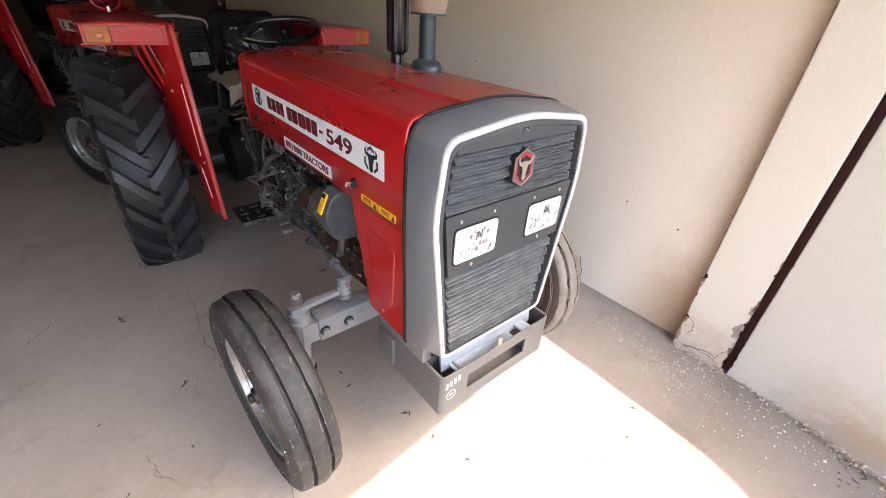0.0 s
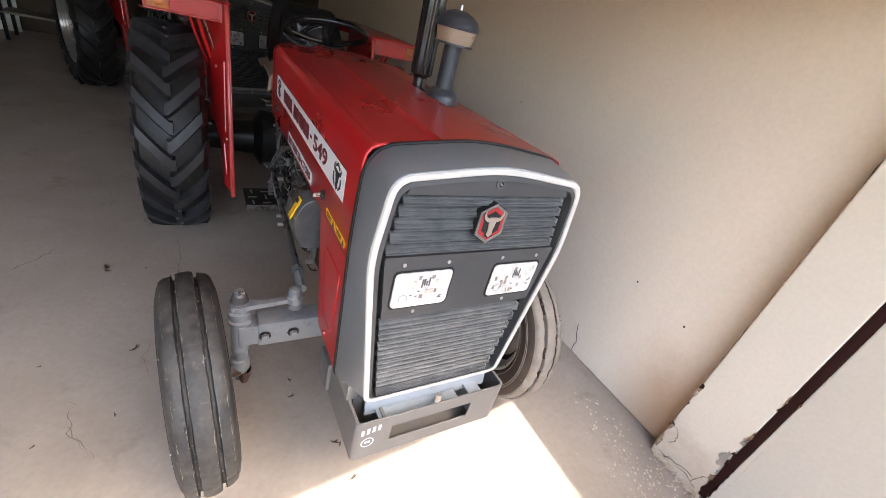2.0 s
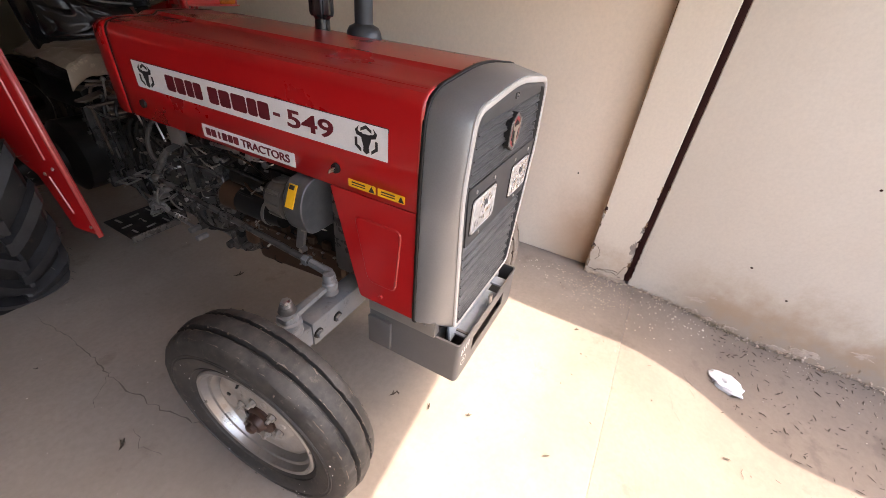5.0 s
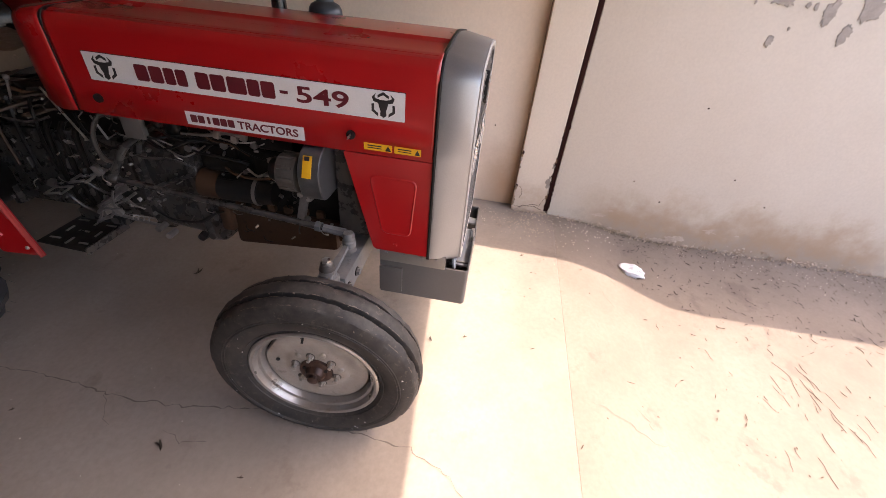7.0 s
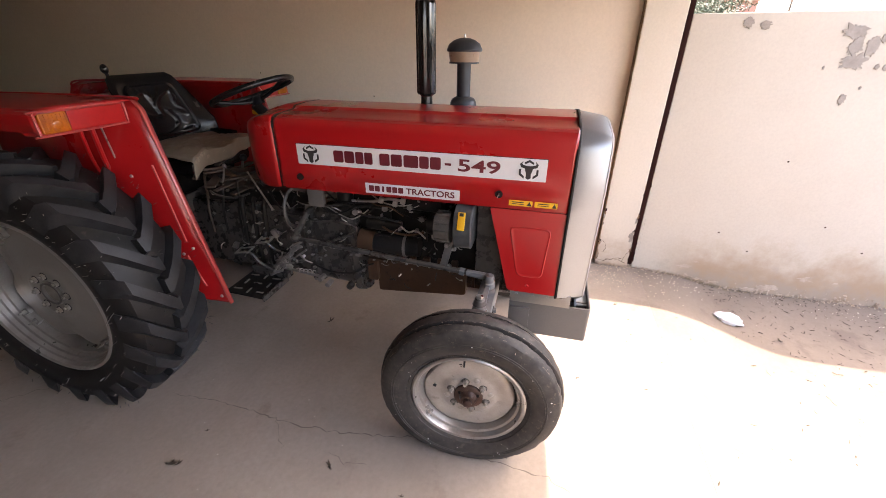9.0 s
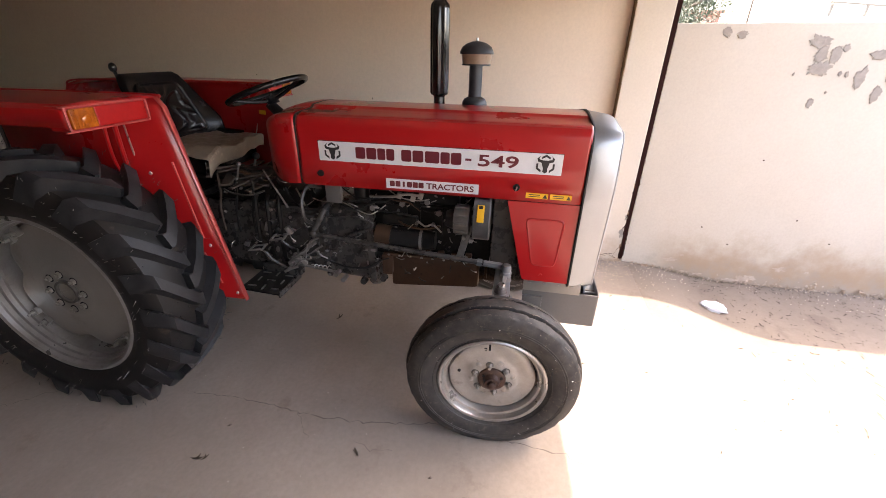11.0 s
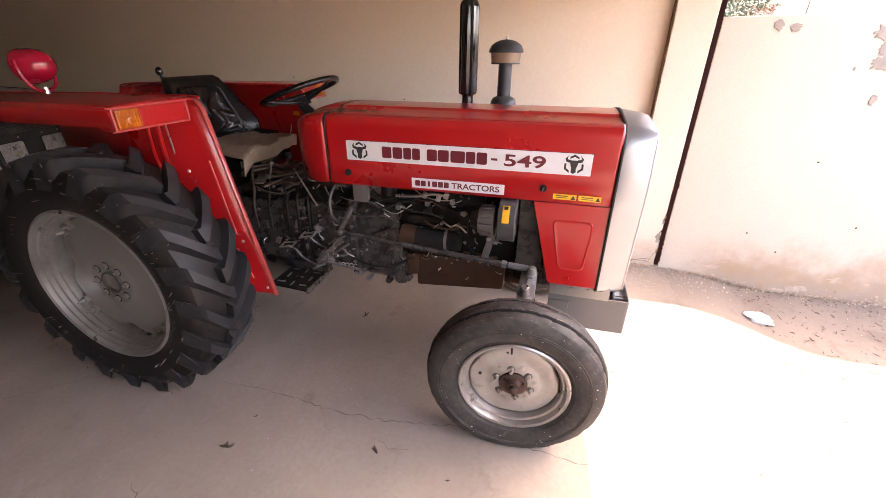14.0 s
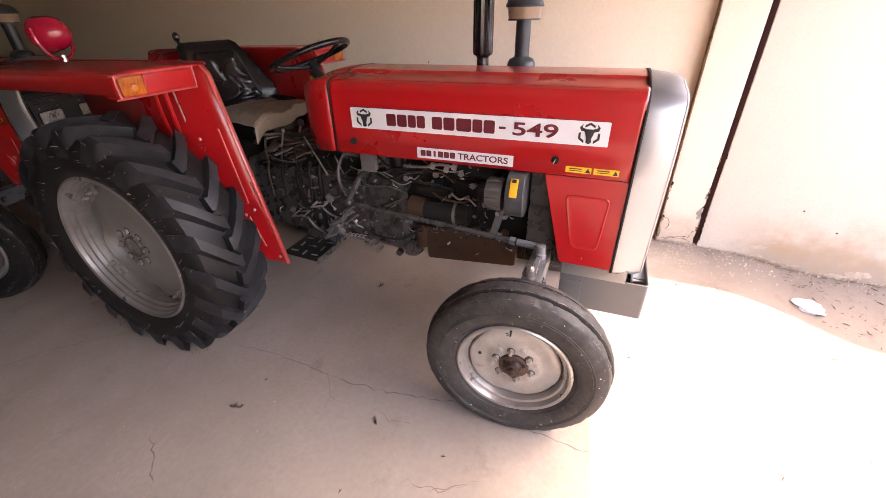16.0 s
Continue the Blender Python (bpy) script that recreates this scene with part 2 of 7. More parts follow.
BRICKRED = material("old_brick", (0.36, 0.19, 0.14), 0.85, second=(0.28, 0.14, 0.1), scale=6, bump=0.004)
FARWHITE = material("far_whitewash", (0.72, 0.70, 0.67), 0.85, second=(0.62, 0.6, 0.57), scale=1.0)
GREEN = material("dull_green_wood", (0.26, 0.23, 0.18), 0.6, second=(0.19, 0.165, 0.13), scale=8)
MUD = material("dried_mud", (0.19, 0.155, 0.122), 0.9, second=(0.10, 0.080, 0.064), amount=0.9, scale=30, fine=140, bump=0.003, spots=(0.30, 0.245, 0.19), spot_amount=0.4)
CHALK = material("chalk_mark", (0.62, 0.6, 0.58), 0.9, second=(0.5, 0.48, 0.46), scale=60)


def ragged_tint(m, colour, bottom, top, far, near, strength, scale):
    """A blotchy tint such as damp staining, ragged at its upper edge, between two distances along a wall."""
    nt = m.node_tree
    link = nt.links.new
    p = nt.nodes["Principled BSDF"]
    before = p.inputs["Base Color"].links[0].from_socket
    where = nt.nodes.new("ShaderNodeTexCoord").outputs["Object"]
    split = nt.nodes.new("ShaderNodeSeparateXYZ")
    link(where, split.inputs[0])
    rag = nt.nodes.new("ShaderNodeTexNoise")
    rag.inputs["Scale"].default_value, rag.inputs["Detail"].default_value, rag.inputs["Roughness"].default_value = scale, 7.0, 0.65
    link(where, rag.inputs["Vector"])

    def maths(kind, a, b):
        n = nt.nodes.new("ShaderNodeMath")
        n.operation = kind
        for socket, v in ((n.inputs[0], a), (n.inputs[1], b)):
            if isinstance(v, bpy.types.NodeSocket):
                link(v, socket)
            else:
                socket.default_value = v
        return n.outputs[0]

    def span(v, a, b):
        n = nt.nodes.new("ShaderNodeMapRange")
        n.inputs[1].default_value, n.inputs[2].default_value = a, b
        n.interpolation_type = "SMOOTHSTEP"
        link(v, n.inputs[0])
        return n.outputs[0]

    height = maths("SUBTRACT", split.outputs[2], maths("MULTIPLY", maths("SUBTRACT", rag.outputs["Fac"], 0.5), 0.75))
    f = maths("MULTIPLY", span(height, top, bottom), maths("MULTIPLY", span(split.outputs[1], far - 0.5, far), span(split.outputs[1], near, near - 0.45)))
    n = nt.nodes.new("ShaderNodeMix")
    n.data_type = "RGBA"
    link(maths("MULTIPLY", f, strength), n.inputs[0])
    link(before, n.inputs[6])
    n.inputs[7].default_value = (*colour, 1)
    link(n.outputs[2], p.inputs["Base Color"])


def dim_to_yard(m, keep, start, end):
    """Concrete darkened in colour past the bay's sill, to hold down the sunlit yard's glare."""
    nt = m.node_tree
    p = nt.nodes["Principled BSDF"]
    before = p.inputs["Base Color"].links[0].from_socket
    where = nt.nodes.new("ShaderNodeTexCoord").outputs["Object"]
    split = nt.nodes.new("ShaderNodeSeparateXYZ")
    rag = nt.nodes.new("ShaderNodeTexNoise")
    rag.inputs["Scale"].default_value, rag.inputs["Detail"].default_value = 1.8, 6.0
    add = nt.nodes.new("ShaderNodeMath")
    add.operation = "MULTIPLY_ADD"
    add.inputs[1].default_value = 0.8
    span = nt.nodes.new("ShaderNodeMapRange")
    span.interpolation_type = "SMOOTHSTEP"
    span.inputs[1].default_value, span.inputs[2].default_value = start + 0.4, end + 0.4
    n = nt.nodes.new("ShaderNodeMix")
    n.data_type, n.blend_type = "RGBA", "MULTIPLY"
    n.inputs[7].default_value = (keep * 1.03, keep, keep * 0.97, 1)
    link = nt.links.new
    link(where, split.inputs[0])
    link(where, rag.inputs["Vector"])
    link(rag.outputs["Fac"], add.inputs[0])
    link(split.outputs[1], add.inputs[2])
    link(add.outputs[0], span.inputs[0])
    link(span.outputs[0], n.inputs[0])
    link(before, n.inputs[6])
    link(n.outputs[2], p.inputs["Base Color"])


dim_to_yard(FLOOR, 0.57, -0.45, -1.25)
dim_to_yard(YARD, 0.57, -0.45, -1.25)
YARDWALL = material("cream_yard_plaster", (0.535, 0.475, 0.390), 0.82, second=(0.46, 0.395, 0.315), amount=0.5, scale=1.4, fine=60, bump=0.0003, spec=0.3)
ragged_tint(YARDWALL, (0.335, 0.222, 0.138), -0.06, 0.36, -3.4, -1.15, 0.85, 3.2)
ragged_tint(YARDWALL, (0.33, 0.28, 0.23), -0.16, 0.06, -6.0, -1.0, 0.6, 9.0)
# Side wall browner towards the pier corner, first low, then to full height.
ragged_tint(PLASTER, (0.46, 0.30, 0.19), 0.05, 0.75, -0.76, -0.22, 0.9, 3.0)
ragged_tint(PLASTER, (0.42, 0.27, 0.165), 0.4, 2.6, -3.0, -0.50, 0.7, 3.0)
ragged_tint(CREAM, (0.42, 0.31, 0.22), -0.1, 0.32, -1.05, -0.3, 0.7, 6.0)

# ---- mesh helpers ----
def part(name, bm, mat, parent=None, label="", smooth=36, solid=0.0, bevel=0.0):
    """Links a bmesh as one mesh object under a thing or a part."""
    if bm.faces:
        bmesh.ops.recalc_face_normals(bm, faces=bm.faces)
    me = bpy.data.meshes.new(name)
    bm.to_mesh(me)
    bm.free()
    me.materials.append(mat)
    if smooth:
        me.shade_smooth()
        me.set_sharp_from_angle(angle=radians(smooth))
    ob = new(name, me)
    if parent:
        ob.parent = parent
    if label:
        ob["label"] = label
    if solid:
        mod = ob.modifiers.new("thickness", "SOLIDIFY")
        mod.thickness, mod.offset = solid, 0.0
    if bevel:
        mod = ob.modifiers.new("edges", "BEVEL")
        mod.width, mod.segments, mod.limit_method = bevel, 2, "ANGLE"
    return ob


def empty(name, m, label, category, **more):
    ob = new(name)
    ob.matrix_world = m
    ob.empty_display_size = 0.1
    return tagged(ob, label, category, **more)


def bm_new():
    return bmesh.new()


def add_box(bm, c, size, turn=(0, 0, 0), bev=0.0, seg=2):
    m = pose(*c, *turn) @ Matrix.Diagonal((*size, 1))
    made = bmesh.ops.create_cube(bm, size=1.0, matrix=m)["verts"]
    if bev:
        edges = {e for v in made for e in v.link_edges}
        bmesh.ops.bevel(bm, geom=list(edges), offset=bev, segments=seg, affect="EDGES", profile=0.6)
    return bm


def add_cyl(bm, a, b, r, r2=None, seg=18, caps=True):
    a, b = Vector(a), Vector(b)
    d = b - a
    m = Matrix.Translation((a + b) / 2) @ d.to_track_quat("Z", "Y").to_matrix().to_4x4()
    bmesh.ops.create_cone(bm, cap_ends=caps, segments=seg, radius1=r, radius2=r if r2 is None else r2, depth=d.length, matrix=m)
    return bm


def add_ball(bm, c, r, squash=(1, 1, 1), u=16, v=10):
    bmesh.ops.create_uvsphere(bm, u_segments=u, v_segments=v, radius=r, matrix=Matrix.Translation(c) @ Matrix.Diagonal((*squash, 1)))
    return bm


def add_lathe(bm, profile, at=(0, 0, 0), axis="X", seg=48, closed=False, phase=0.0):
    """Turns (along, radius) points round an axis."""
    rings = []
    for k in range(seg):
        a = 2 * math.pi * k / seg + phase
        ring = []
        for t, r in profile:
            c, s = r * math.cos(a), r * math.sin(a)
            v = {"X": (t, c, s), "Y": (c, t, s), "Z": (c, s, t)}[axis]
            ring.append(bm.verts.new(Vector(v) + Vector(at)))
        rings.append(ring)
    n = len(profile)
    for k in range(seg):
        p, q = rings[k], rings[(k + 1) % seg]
        for i in range(n if closed else n - 1):
            j = (i + 1) % n
            bm.faces.new((p[i], q[i], q[j], p[j]))
    return bm


def add_tube(bm, points, r, seg=8, steps=6):
    """A round tube along a smooth line through the points."""
    pts = [Vector(p) for p in points]
    line = []
    for i in range(len(pts) - 1):
        p0, p1, p2, p3 = pts[max(i - 1, 0)], pts[i], pts[i + 1], pts[min(i + 2, len(pts) - 1)]
        for k in range(steps):
            t = k / steps
            line.append(0.5 * ((2 * p1) + (p2 - p0) * t + (2 * p0 - 5 * p1 + 4 * p2 - p3) * t * t + (3 * p1 - p0 - 3 * p2 + p3) * t ** 3))
    line.append(pts[-1])
    rings, side = [], None
    for i, p in enumerate(line):
        d = (line[min(i + 1, len(line) - 1)] - line[max(i - 1, 0)]).normalized()
        side = (side - d * side.dot(d)).normalized() if side else d.orthogonal().normalized()
        up = d.cross(side)
        rings.append([bm.verts.new(p + r * (math.cos(a) * side + math.sin(a) * up)) for a in (2 * math.pi * k / seg for k in range(seg))])
    for a, b in zip(rings, rings[1:]):
        for k in range(seg):
            bm.faces.new((a[k], a[(k + 1) % seg], b[(k + 1) % seg], b[k]))
    bm.faces.new(rings[0][::-1])
    bm.faces.new(rings[-1])
    return bm


def add_slab(bm, outline, axis, lo, hi):
    """A flat plate: an outline in the plane across the axis, from lo to hi along it."""
    def put(a, b, t):
        return {"X": (t, a, b), "Y": (a, t, b), "Z": (a, b, t)}[axis]
    low = [bm.verts.new(put(a, b, lo)) for a, b in outline]
    high = [bm.verts.new(put(a, b, hi)) for a, b in outline]
    n = len(outline)
    bm.faces.new(low)
    bm.faces.new(high[::-1])
    for i in range(n):
        bm.faces.new((low[i], low[(i + 1) % n], high[(i + 1) % n], high[i]))
    return bm


def rounded(points, r, steps=4):
    """An outline with its corners rounded; r may be one value or one a corner."""
    out, n = [], len(points)
    for i, p in enumerate(points):
        p, a, b = Vector(p), Vector(points[i - 1]), Vector(points[(i + 1) % n])
        k = r[i] if isinstance(r, (list, tuple)) else r
        u, v = (a - p), (b - p)
        k = min(k, u.length * 0.45, v.length * 0.45)
        if k < 1e-5:
            out.append((p.x, p.y))
            continue
        s, e = p + u.normalized() * k, p + v.normalized() * k
        for j in range(steps + 1):
            t = j / steps
            q = (1 - t) ** 2 * s + 2 * t * (1 - t) * p + t * t * e
            out.append((q.x, q.y))
    return out


def rect(x0, y0, x1, y1):
    return [(x0, y0), (x1, y0), (x1, y1), (x0, y1)]


def loft(bm, rings, closed=True, cap=(False, False)):
    made = [[bm.verts.new(p) for p in ring] for ring in rings]
    for a, b in zip(made, made[1:]):
        n = len(a)
        for k in range(n if closed else n - 1):
            bm.faces.new((a[k], a[(k + 1) % n], b[(k + 1) % n], b[k]))
    if cap[0]:
        bm.faces.new(made[0][::-1])
    if cap[1]:
        bm.faces.new(made[-1])
    return bm


def lettering(text, width, height, depth=0.0012):
    """The built-in font as a bmesh in the x-y plane, centred, of that width and height."""
    curve = bpy.data.curves.new("text", "FONT")
    curve.body, curve.extrude, curve.align_x, curve.align_y, curve.offset = text, depth, "CENTER", "CENTER", 0.018
    ob = bpy.data.objects.new("text", curve)
    me = bpy.data.meshes.new_from_object(ob)
    bm = bmesh.new()
    bm.from_mesh(me)
    bpy.data.objects.remove(ob)
    bpy.data.curves.remove(curve)
    bpy.data.meshes.remove(me)
    xs, ys = [v.co.x for v in bm.verts], [v.co.y for v in bm.verts]
    for v in bm.verts:
        v.co.x = (v.co.x - (min(xs) + max(xs)) / 2) * width / (max(xs) - min(xs))
        v.co.y = (v.co.y - (min(ys) + max(ys)) / 2) * height / (max(ys) - min(ys))
    return bm

# ---- the garage bay and its yard ----
FACE, SIDE = 1.70, 1.79          # face of the pier and yard wall, face of the bay's side wall
SILL = -1.09                     # where the bay's floor ends


def floor_z(y):
    """The bay's floor falls a little towards the yard."""
    t = min(1.0, max(0.0, (1.0 - y) / 0.8))
    return -0.036 * t * t * (3 - 2 * t)


def ground_z(x, y):
    if y >= SILL:
        return floor_z(y)
    t = min(1.0, max(0.0, (SILL - y) / 0.64))
    heap = min(1.0, max(0.0, (x - 1.30) / 0.35)) * math.exp(-((y + 1.45) / 0.28) ** 2)
    return -0.040 - 0.104 * t * t * (3 - 2 * t) + 0.06 * heap * t


def wall(name, outline, axis, lo, hi, mat, label):
    bm = add_slab(bm_new(), outline, axis, lo, hi)
    ob = part(name, bm, mat, smooth=0, bevel=0.006)
    return tagged(ob, label, "wall", kind="structure")


bm = bm_new()
add_slab(bm, [(SILL + 0.1 * k, floor_z(SILL + 0.1 * k)) for k in range(22)] + [(8.0, 0.0), (8.0, -0.25), (SILL, -0.25)], "X", -4.6, SIDE)
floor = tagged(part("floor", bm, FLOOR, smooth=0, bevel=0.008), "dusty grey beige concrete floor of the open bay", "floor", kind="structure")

# the yard: one sheet, fine near the sill, then out to the horizon
bm = bm_new()
xs = [-400, -60, -12, -6] + [-4 + 0.25 * i for i in range(25)] + [3, 6, 30, 400]
ys = [-400, -60, -20, -9, -6] + [-4.5 + 0.1 * i for i in range(34)] + [-1.13, SILL, SILL + 0.05, 3, 9, 60, 400]
grid = [[bm.verts.new((x, y, (ground_z(x, y) if y < SILL else -0.040) - (0.1 if y > SILL + 0.01 else 0) + (0.006 * noise.noise((x * 1.3, y * 1.3, 0)) if -5 < y < SILL - 0.1 else 0))) for y in ys] for x in xs]
for a, b in zip(grid, grid[1:]):
    for k in range(len(ys) - 1):
        bm.faces.new((a[k], b[k], b[k + 1], a[k + 1]))
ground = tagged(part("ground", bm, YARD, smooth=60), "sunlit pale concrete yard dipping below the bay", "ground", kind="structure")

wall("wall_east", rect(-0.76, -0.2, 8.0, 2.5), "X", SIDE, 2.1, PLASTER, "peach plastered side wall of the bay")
pier = wall("pier", rect(-1.008, -0.2, -0.742, 2.5), "X", FACE, 2.1, CREAM, "cream plastered pier at the bay's front, chipped at its foot")
wall("wall_north", rect(-4.8, -0.2, 2.1, 2.5), "Y", 8.0, 8.2, BROWN, "plastered back wall of the bay, its deep shade put into the colour")
wall("wall_west", rect(SILL, -0.2, 8.0, 2.5), "X", -4.8, -4.6, BROWN, "unseen plastered left wall of the bay, coloured dark for shade")
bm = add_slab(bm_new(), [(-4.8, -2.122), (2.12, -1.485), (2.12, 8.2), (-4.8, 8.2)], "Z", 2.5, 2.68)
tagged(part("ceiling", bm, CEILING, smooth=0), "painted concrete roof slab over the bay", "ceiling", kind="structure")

# Added beam, out of view, that cuts the light reaching the bay's depth.
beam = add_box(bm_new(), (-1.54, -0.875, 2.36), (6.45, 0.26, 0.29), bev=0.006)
tagged(part("front_beam", beam, CEILING, smooth=0), "unseen beam added across the bay's front to keep its depth dim", "beam", kind="structure")

# yard wall with an uneven top; its unseen far end is raised to bend its shadow
top = [(-1.044, 1.878)]
for i in range(1, 60):
    y = -1.03 - 0.13 * i
    t = min(1, max(0, (-2.42 - y) / 0.95))
    top.append((y, 1.878 + 0.02 * (-1.03 - y) / 1.5 * (y > -2.36) + 0.016 * (y <= -2.36) + 0.62 * t * t * (3 - 2 * t) + 0.006 * noise.noise((y * 5, 0, 0))))
yard_wall = wall("yard_wall", top + [(-9.0, top[-1][1]), (-9.0, -0.5), (-1.044, -0.5)], "X", FACE + 0.006, 1.98, YARDWALL, "cream plastered yard wall with peeling patches and a damp foot")
wall("wall_south", rect(-9.0, -0.5, 2.0, 2.2), "Y", -9.2, -9.0, CREAM, "plain plastered wall across the yard")
wall("wall_far_west", rect(-9.0, -0.5, -1.2, 2.2), "X", -9.0, -8.8, CREAM, "plain plastered wall at the yard's other side")

# rusty iron strip in the joint between pier and yard wall
bm = bm_new()
add_box(bm, (FACE + 0.062, -1.026, 1.24), (0.12, 0.034, 2.50), bev=0.003)
strip = part("iron_strip", bm, DARK)
tagged(strip, "dark brown rusty iron strip in the wall joint", "strip", kind="structure")


def blotch(seed, cy, cz, ry, rz, n=40, rough=0.45):
    """An uneven outline round a centre, in y and z."""
    out = []
    for k in range(n):
        a = 2 * math.pi * k / n
        f = 1 + rough * noise.noise((math.cos(a) * 1.6 + seed * 7.3, math.sin(a) * 1.6, seed)) * 1.6 + 0.34 * noise.noise((math.cos(a) * 4 + seed, math.sin(a) * 4, seed * 3)) + 0.30 * noise.noise((math.cos(a) * 10 + seed, math.sin(a) * 10, seed * 5))
        out.append((cy + ry * f * math.cos(a), cz + rz * f * math.sin(a)))
    return out


# bare cement where the paint has come off
for i, (cy, cz, ry, rz) in enumerate([(-1.379, 1.827, 0.026, 0.030), (-1.482, 1.813, 0.036, 0.022), (-1.975, 1.775, 0.058, 0.034), (-2.012, 1.690, 0.040, 0.050), (-2.030, 1.605, 0.062, 0.046),
                                      (-2.100, 1.690, 0.036, 0.048), (-2.150, 1.735, 0.018, 0.022), (-2.30, 1.545, 0.034, 0.066), (-2.055, 1.375, 0.020, 0.030), (-2.50, 1.60, 0.06, 0.08), (-2.17, 1.575, 0.012, 0.014), (-2.215, 1.57, 0.012, 0.018),
                                      (-2.36, 1.70, 0.05, 0.03), (-2.44, 1.45, 0.03, 0.05), (-1.885, 1.565, 0.006, 0.010), (-2.13, 1.45, 0.007, 0.008)]):
    bm = add_slab(bm_new(), blotch(i + 1, cy, cz, ry, rz, 90, 0.30), "X", FACE + 0.002 - 0.00006 * i, FACE + 0.02)
    part("bare_patch", bm, BARE, yard_wall, "bare grey cement where paint has peeled", smooth=0)
rng = random.Random(44)
for i in range(12):                              # flaked plaster just above the ground
    y = -1.35 - 1.9 * rng.random()
    z = ground_z(FACE, y) + 0.015 + 0.16 * rng.random() ** 1.8
    r = rng.uniform(0.008, 0.035)
    part("flaked_spot", add_slab(bm_new(), blotch(200 + i, y, z, r * 1.5, r * 0.6, 34, 0.8), "X", FACE + 0.0035 - 0.00005 * i, FACE + 0.012), DAMP, yard_wall, smooth=0)
# spalled plaster and dirt along the foot of the yard wall
def shard(bm, c, size, rng):
    """A small uneven lump: a squashed, dented ball of few faces."""
    m = pose(*c, rng.uniform(0, 180), rng.uniform(0, 180), rng.uniform(0, 180))
    made = bmesh.ops.create_icosphere(bm, subdivisions=1, radius=size, matrix=m @ Matrix.Diagonal((1, rng.uniform(0.5, 1), rng.uniform(0.3, 0.7), 1)))["verts"]
    for v in made:
        v.co += Vector((rng.gauss(0, 0.25), rng.gauss(0, 0.25), rng.gauss(0, 0.25))) * size


rng = random.Random(5)
bm = bm_new()
for i in range(420):
    y = -1.08 - 2.9 * rng.random() ** 0.9
    gz = ground_z(FACE, y)
    h = (0.012 + 0.10 * max(0, math.sin((y + 1.3) * -1.15)) * rng.random() ** 3)
    shard(bm, (FACE + 0.004 - (0.05 * rng.random() ** 3), y, gz + h * rng.random()), rng.uniform(0.003, 0.013), rng)
crumbs = part("crumbled_foot", bm, DAMP, yard_wall, "crumbling damp plaster along the ground", smooth=0)
bm = bm_new()
for i in range(90):
    y = -0.745 - 0.30 * rng.random()
    shard(bm, (FACE - 0.03 * rng.random() ** 3, y, floor_z(y) + 0.003 + 0.02 * rng.random() ** 3), rng.uniform(0.002, 0.008), rng)
part("crumbled_foot", bm, DAMP, pier, smooth=0)
for i, (cy, cz, ry, rz) in enumerate([(-0.990, 0.245, 0.020, 0.045), (-0.998, 0.40, 0.008, 0.03), (-0.750, 0.17, 0.008, 0.018)]):
    part("chipped_edge", add_slab(bm_new(), blotch(i + 20, cy, cz, ry, rz), "X", FACE - 0.002, FACE + 0.01), BARE, pier, "chipped plaster edge", smooth=0)

# rough brown mortar in the corner between pier and side wall, ragged towards the pier's face
bm = bm_new()
rng = random.Random(8)
edge = []
for i in range(56):
    z = 0.0 + 2.44 * i / 55
    edge.append((FACE - 0.003 + 0.010 * rng.random() ** 2 + (0.03 if z > 1.5 else 0) * rng.random(), z))
add_slab(bm, [(SIDE + 0.01, 0.0), (SIDE + 0.01, 2.44)] + edge[::-1], "Y", -0.744, -0.738)
part("corner_mortar", bm, MORTAR, pier, "rough brown mortar in the wall corner", smooth=0)
# chips along the iron strip and at the pier's corner
for i in range(26):
    side = rng.choice((-1.007, -1.007, -1.045))
    z = 0.03 + 1.2 * rng.random() ** 3.6
    part("chipped_edge", add_slab(bm_new(), blotch(i + 40, side, z, rng.uniform(0.0015, 0.0045), rng.uniform(0.004, 0.018), 30, 0.9), "X", FACE - 0.0015 - 0.00005 * i, FACE + 0.01), rng.choice((DARK, DARK, MORTAR)), pier, smooth=0)
for i in range(16):
    z = 0.02 + 0.55 * rng.random() ** 1.6
    part("chipped_edge", add_slab(bm_new(), blotch(i + 80, -0.747, z, rng.uniform(0.003, 0.010), rng.uniform(0.006, 0.022), 30, 0.9), "X", FACE - 0.0018 - 0.00005 * i, FACE + 0.01), rng.choice((MORTAR, BARE, DARK)), pier, smooth=0)
# nail holes and specks in the plaster
for i, (y, z) in enumerate([(-0.17, 0.664), (-0.502, 0.616), (1.301, 1.284), (0.55, 0.95), (2.4, 1.45)]):
    part("nail_hole", add_ball(bm_new(), (SIDE, y, z), 0.005, (0.5, 1, 1.2), 8, 6), DARK, bpy.data.objects["wall_east"])
for i, (y, z) in enumerate([(-1.62, 0.36), (-1.86, 0.22), (-2.3, 0.48), (-1.9, 0.95), (-2.6, 0.3)]):
    part("nail_hole", add_ball(bm_new(), (FACE + 0.006, y, z), 0.006, (0.5, 1.2, 1), 8, 6), DARK, yard_wall)

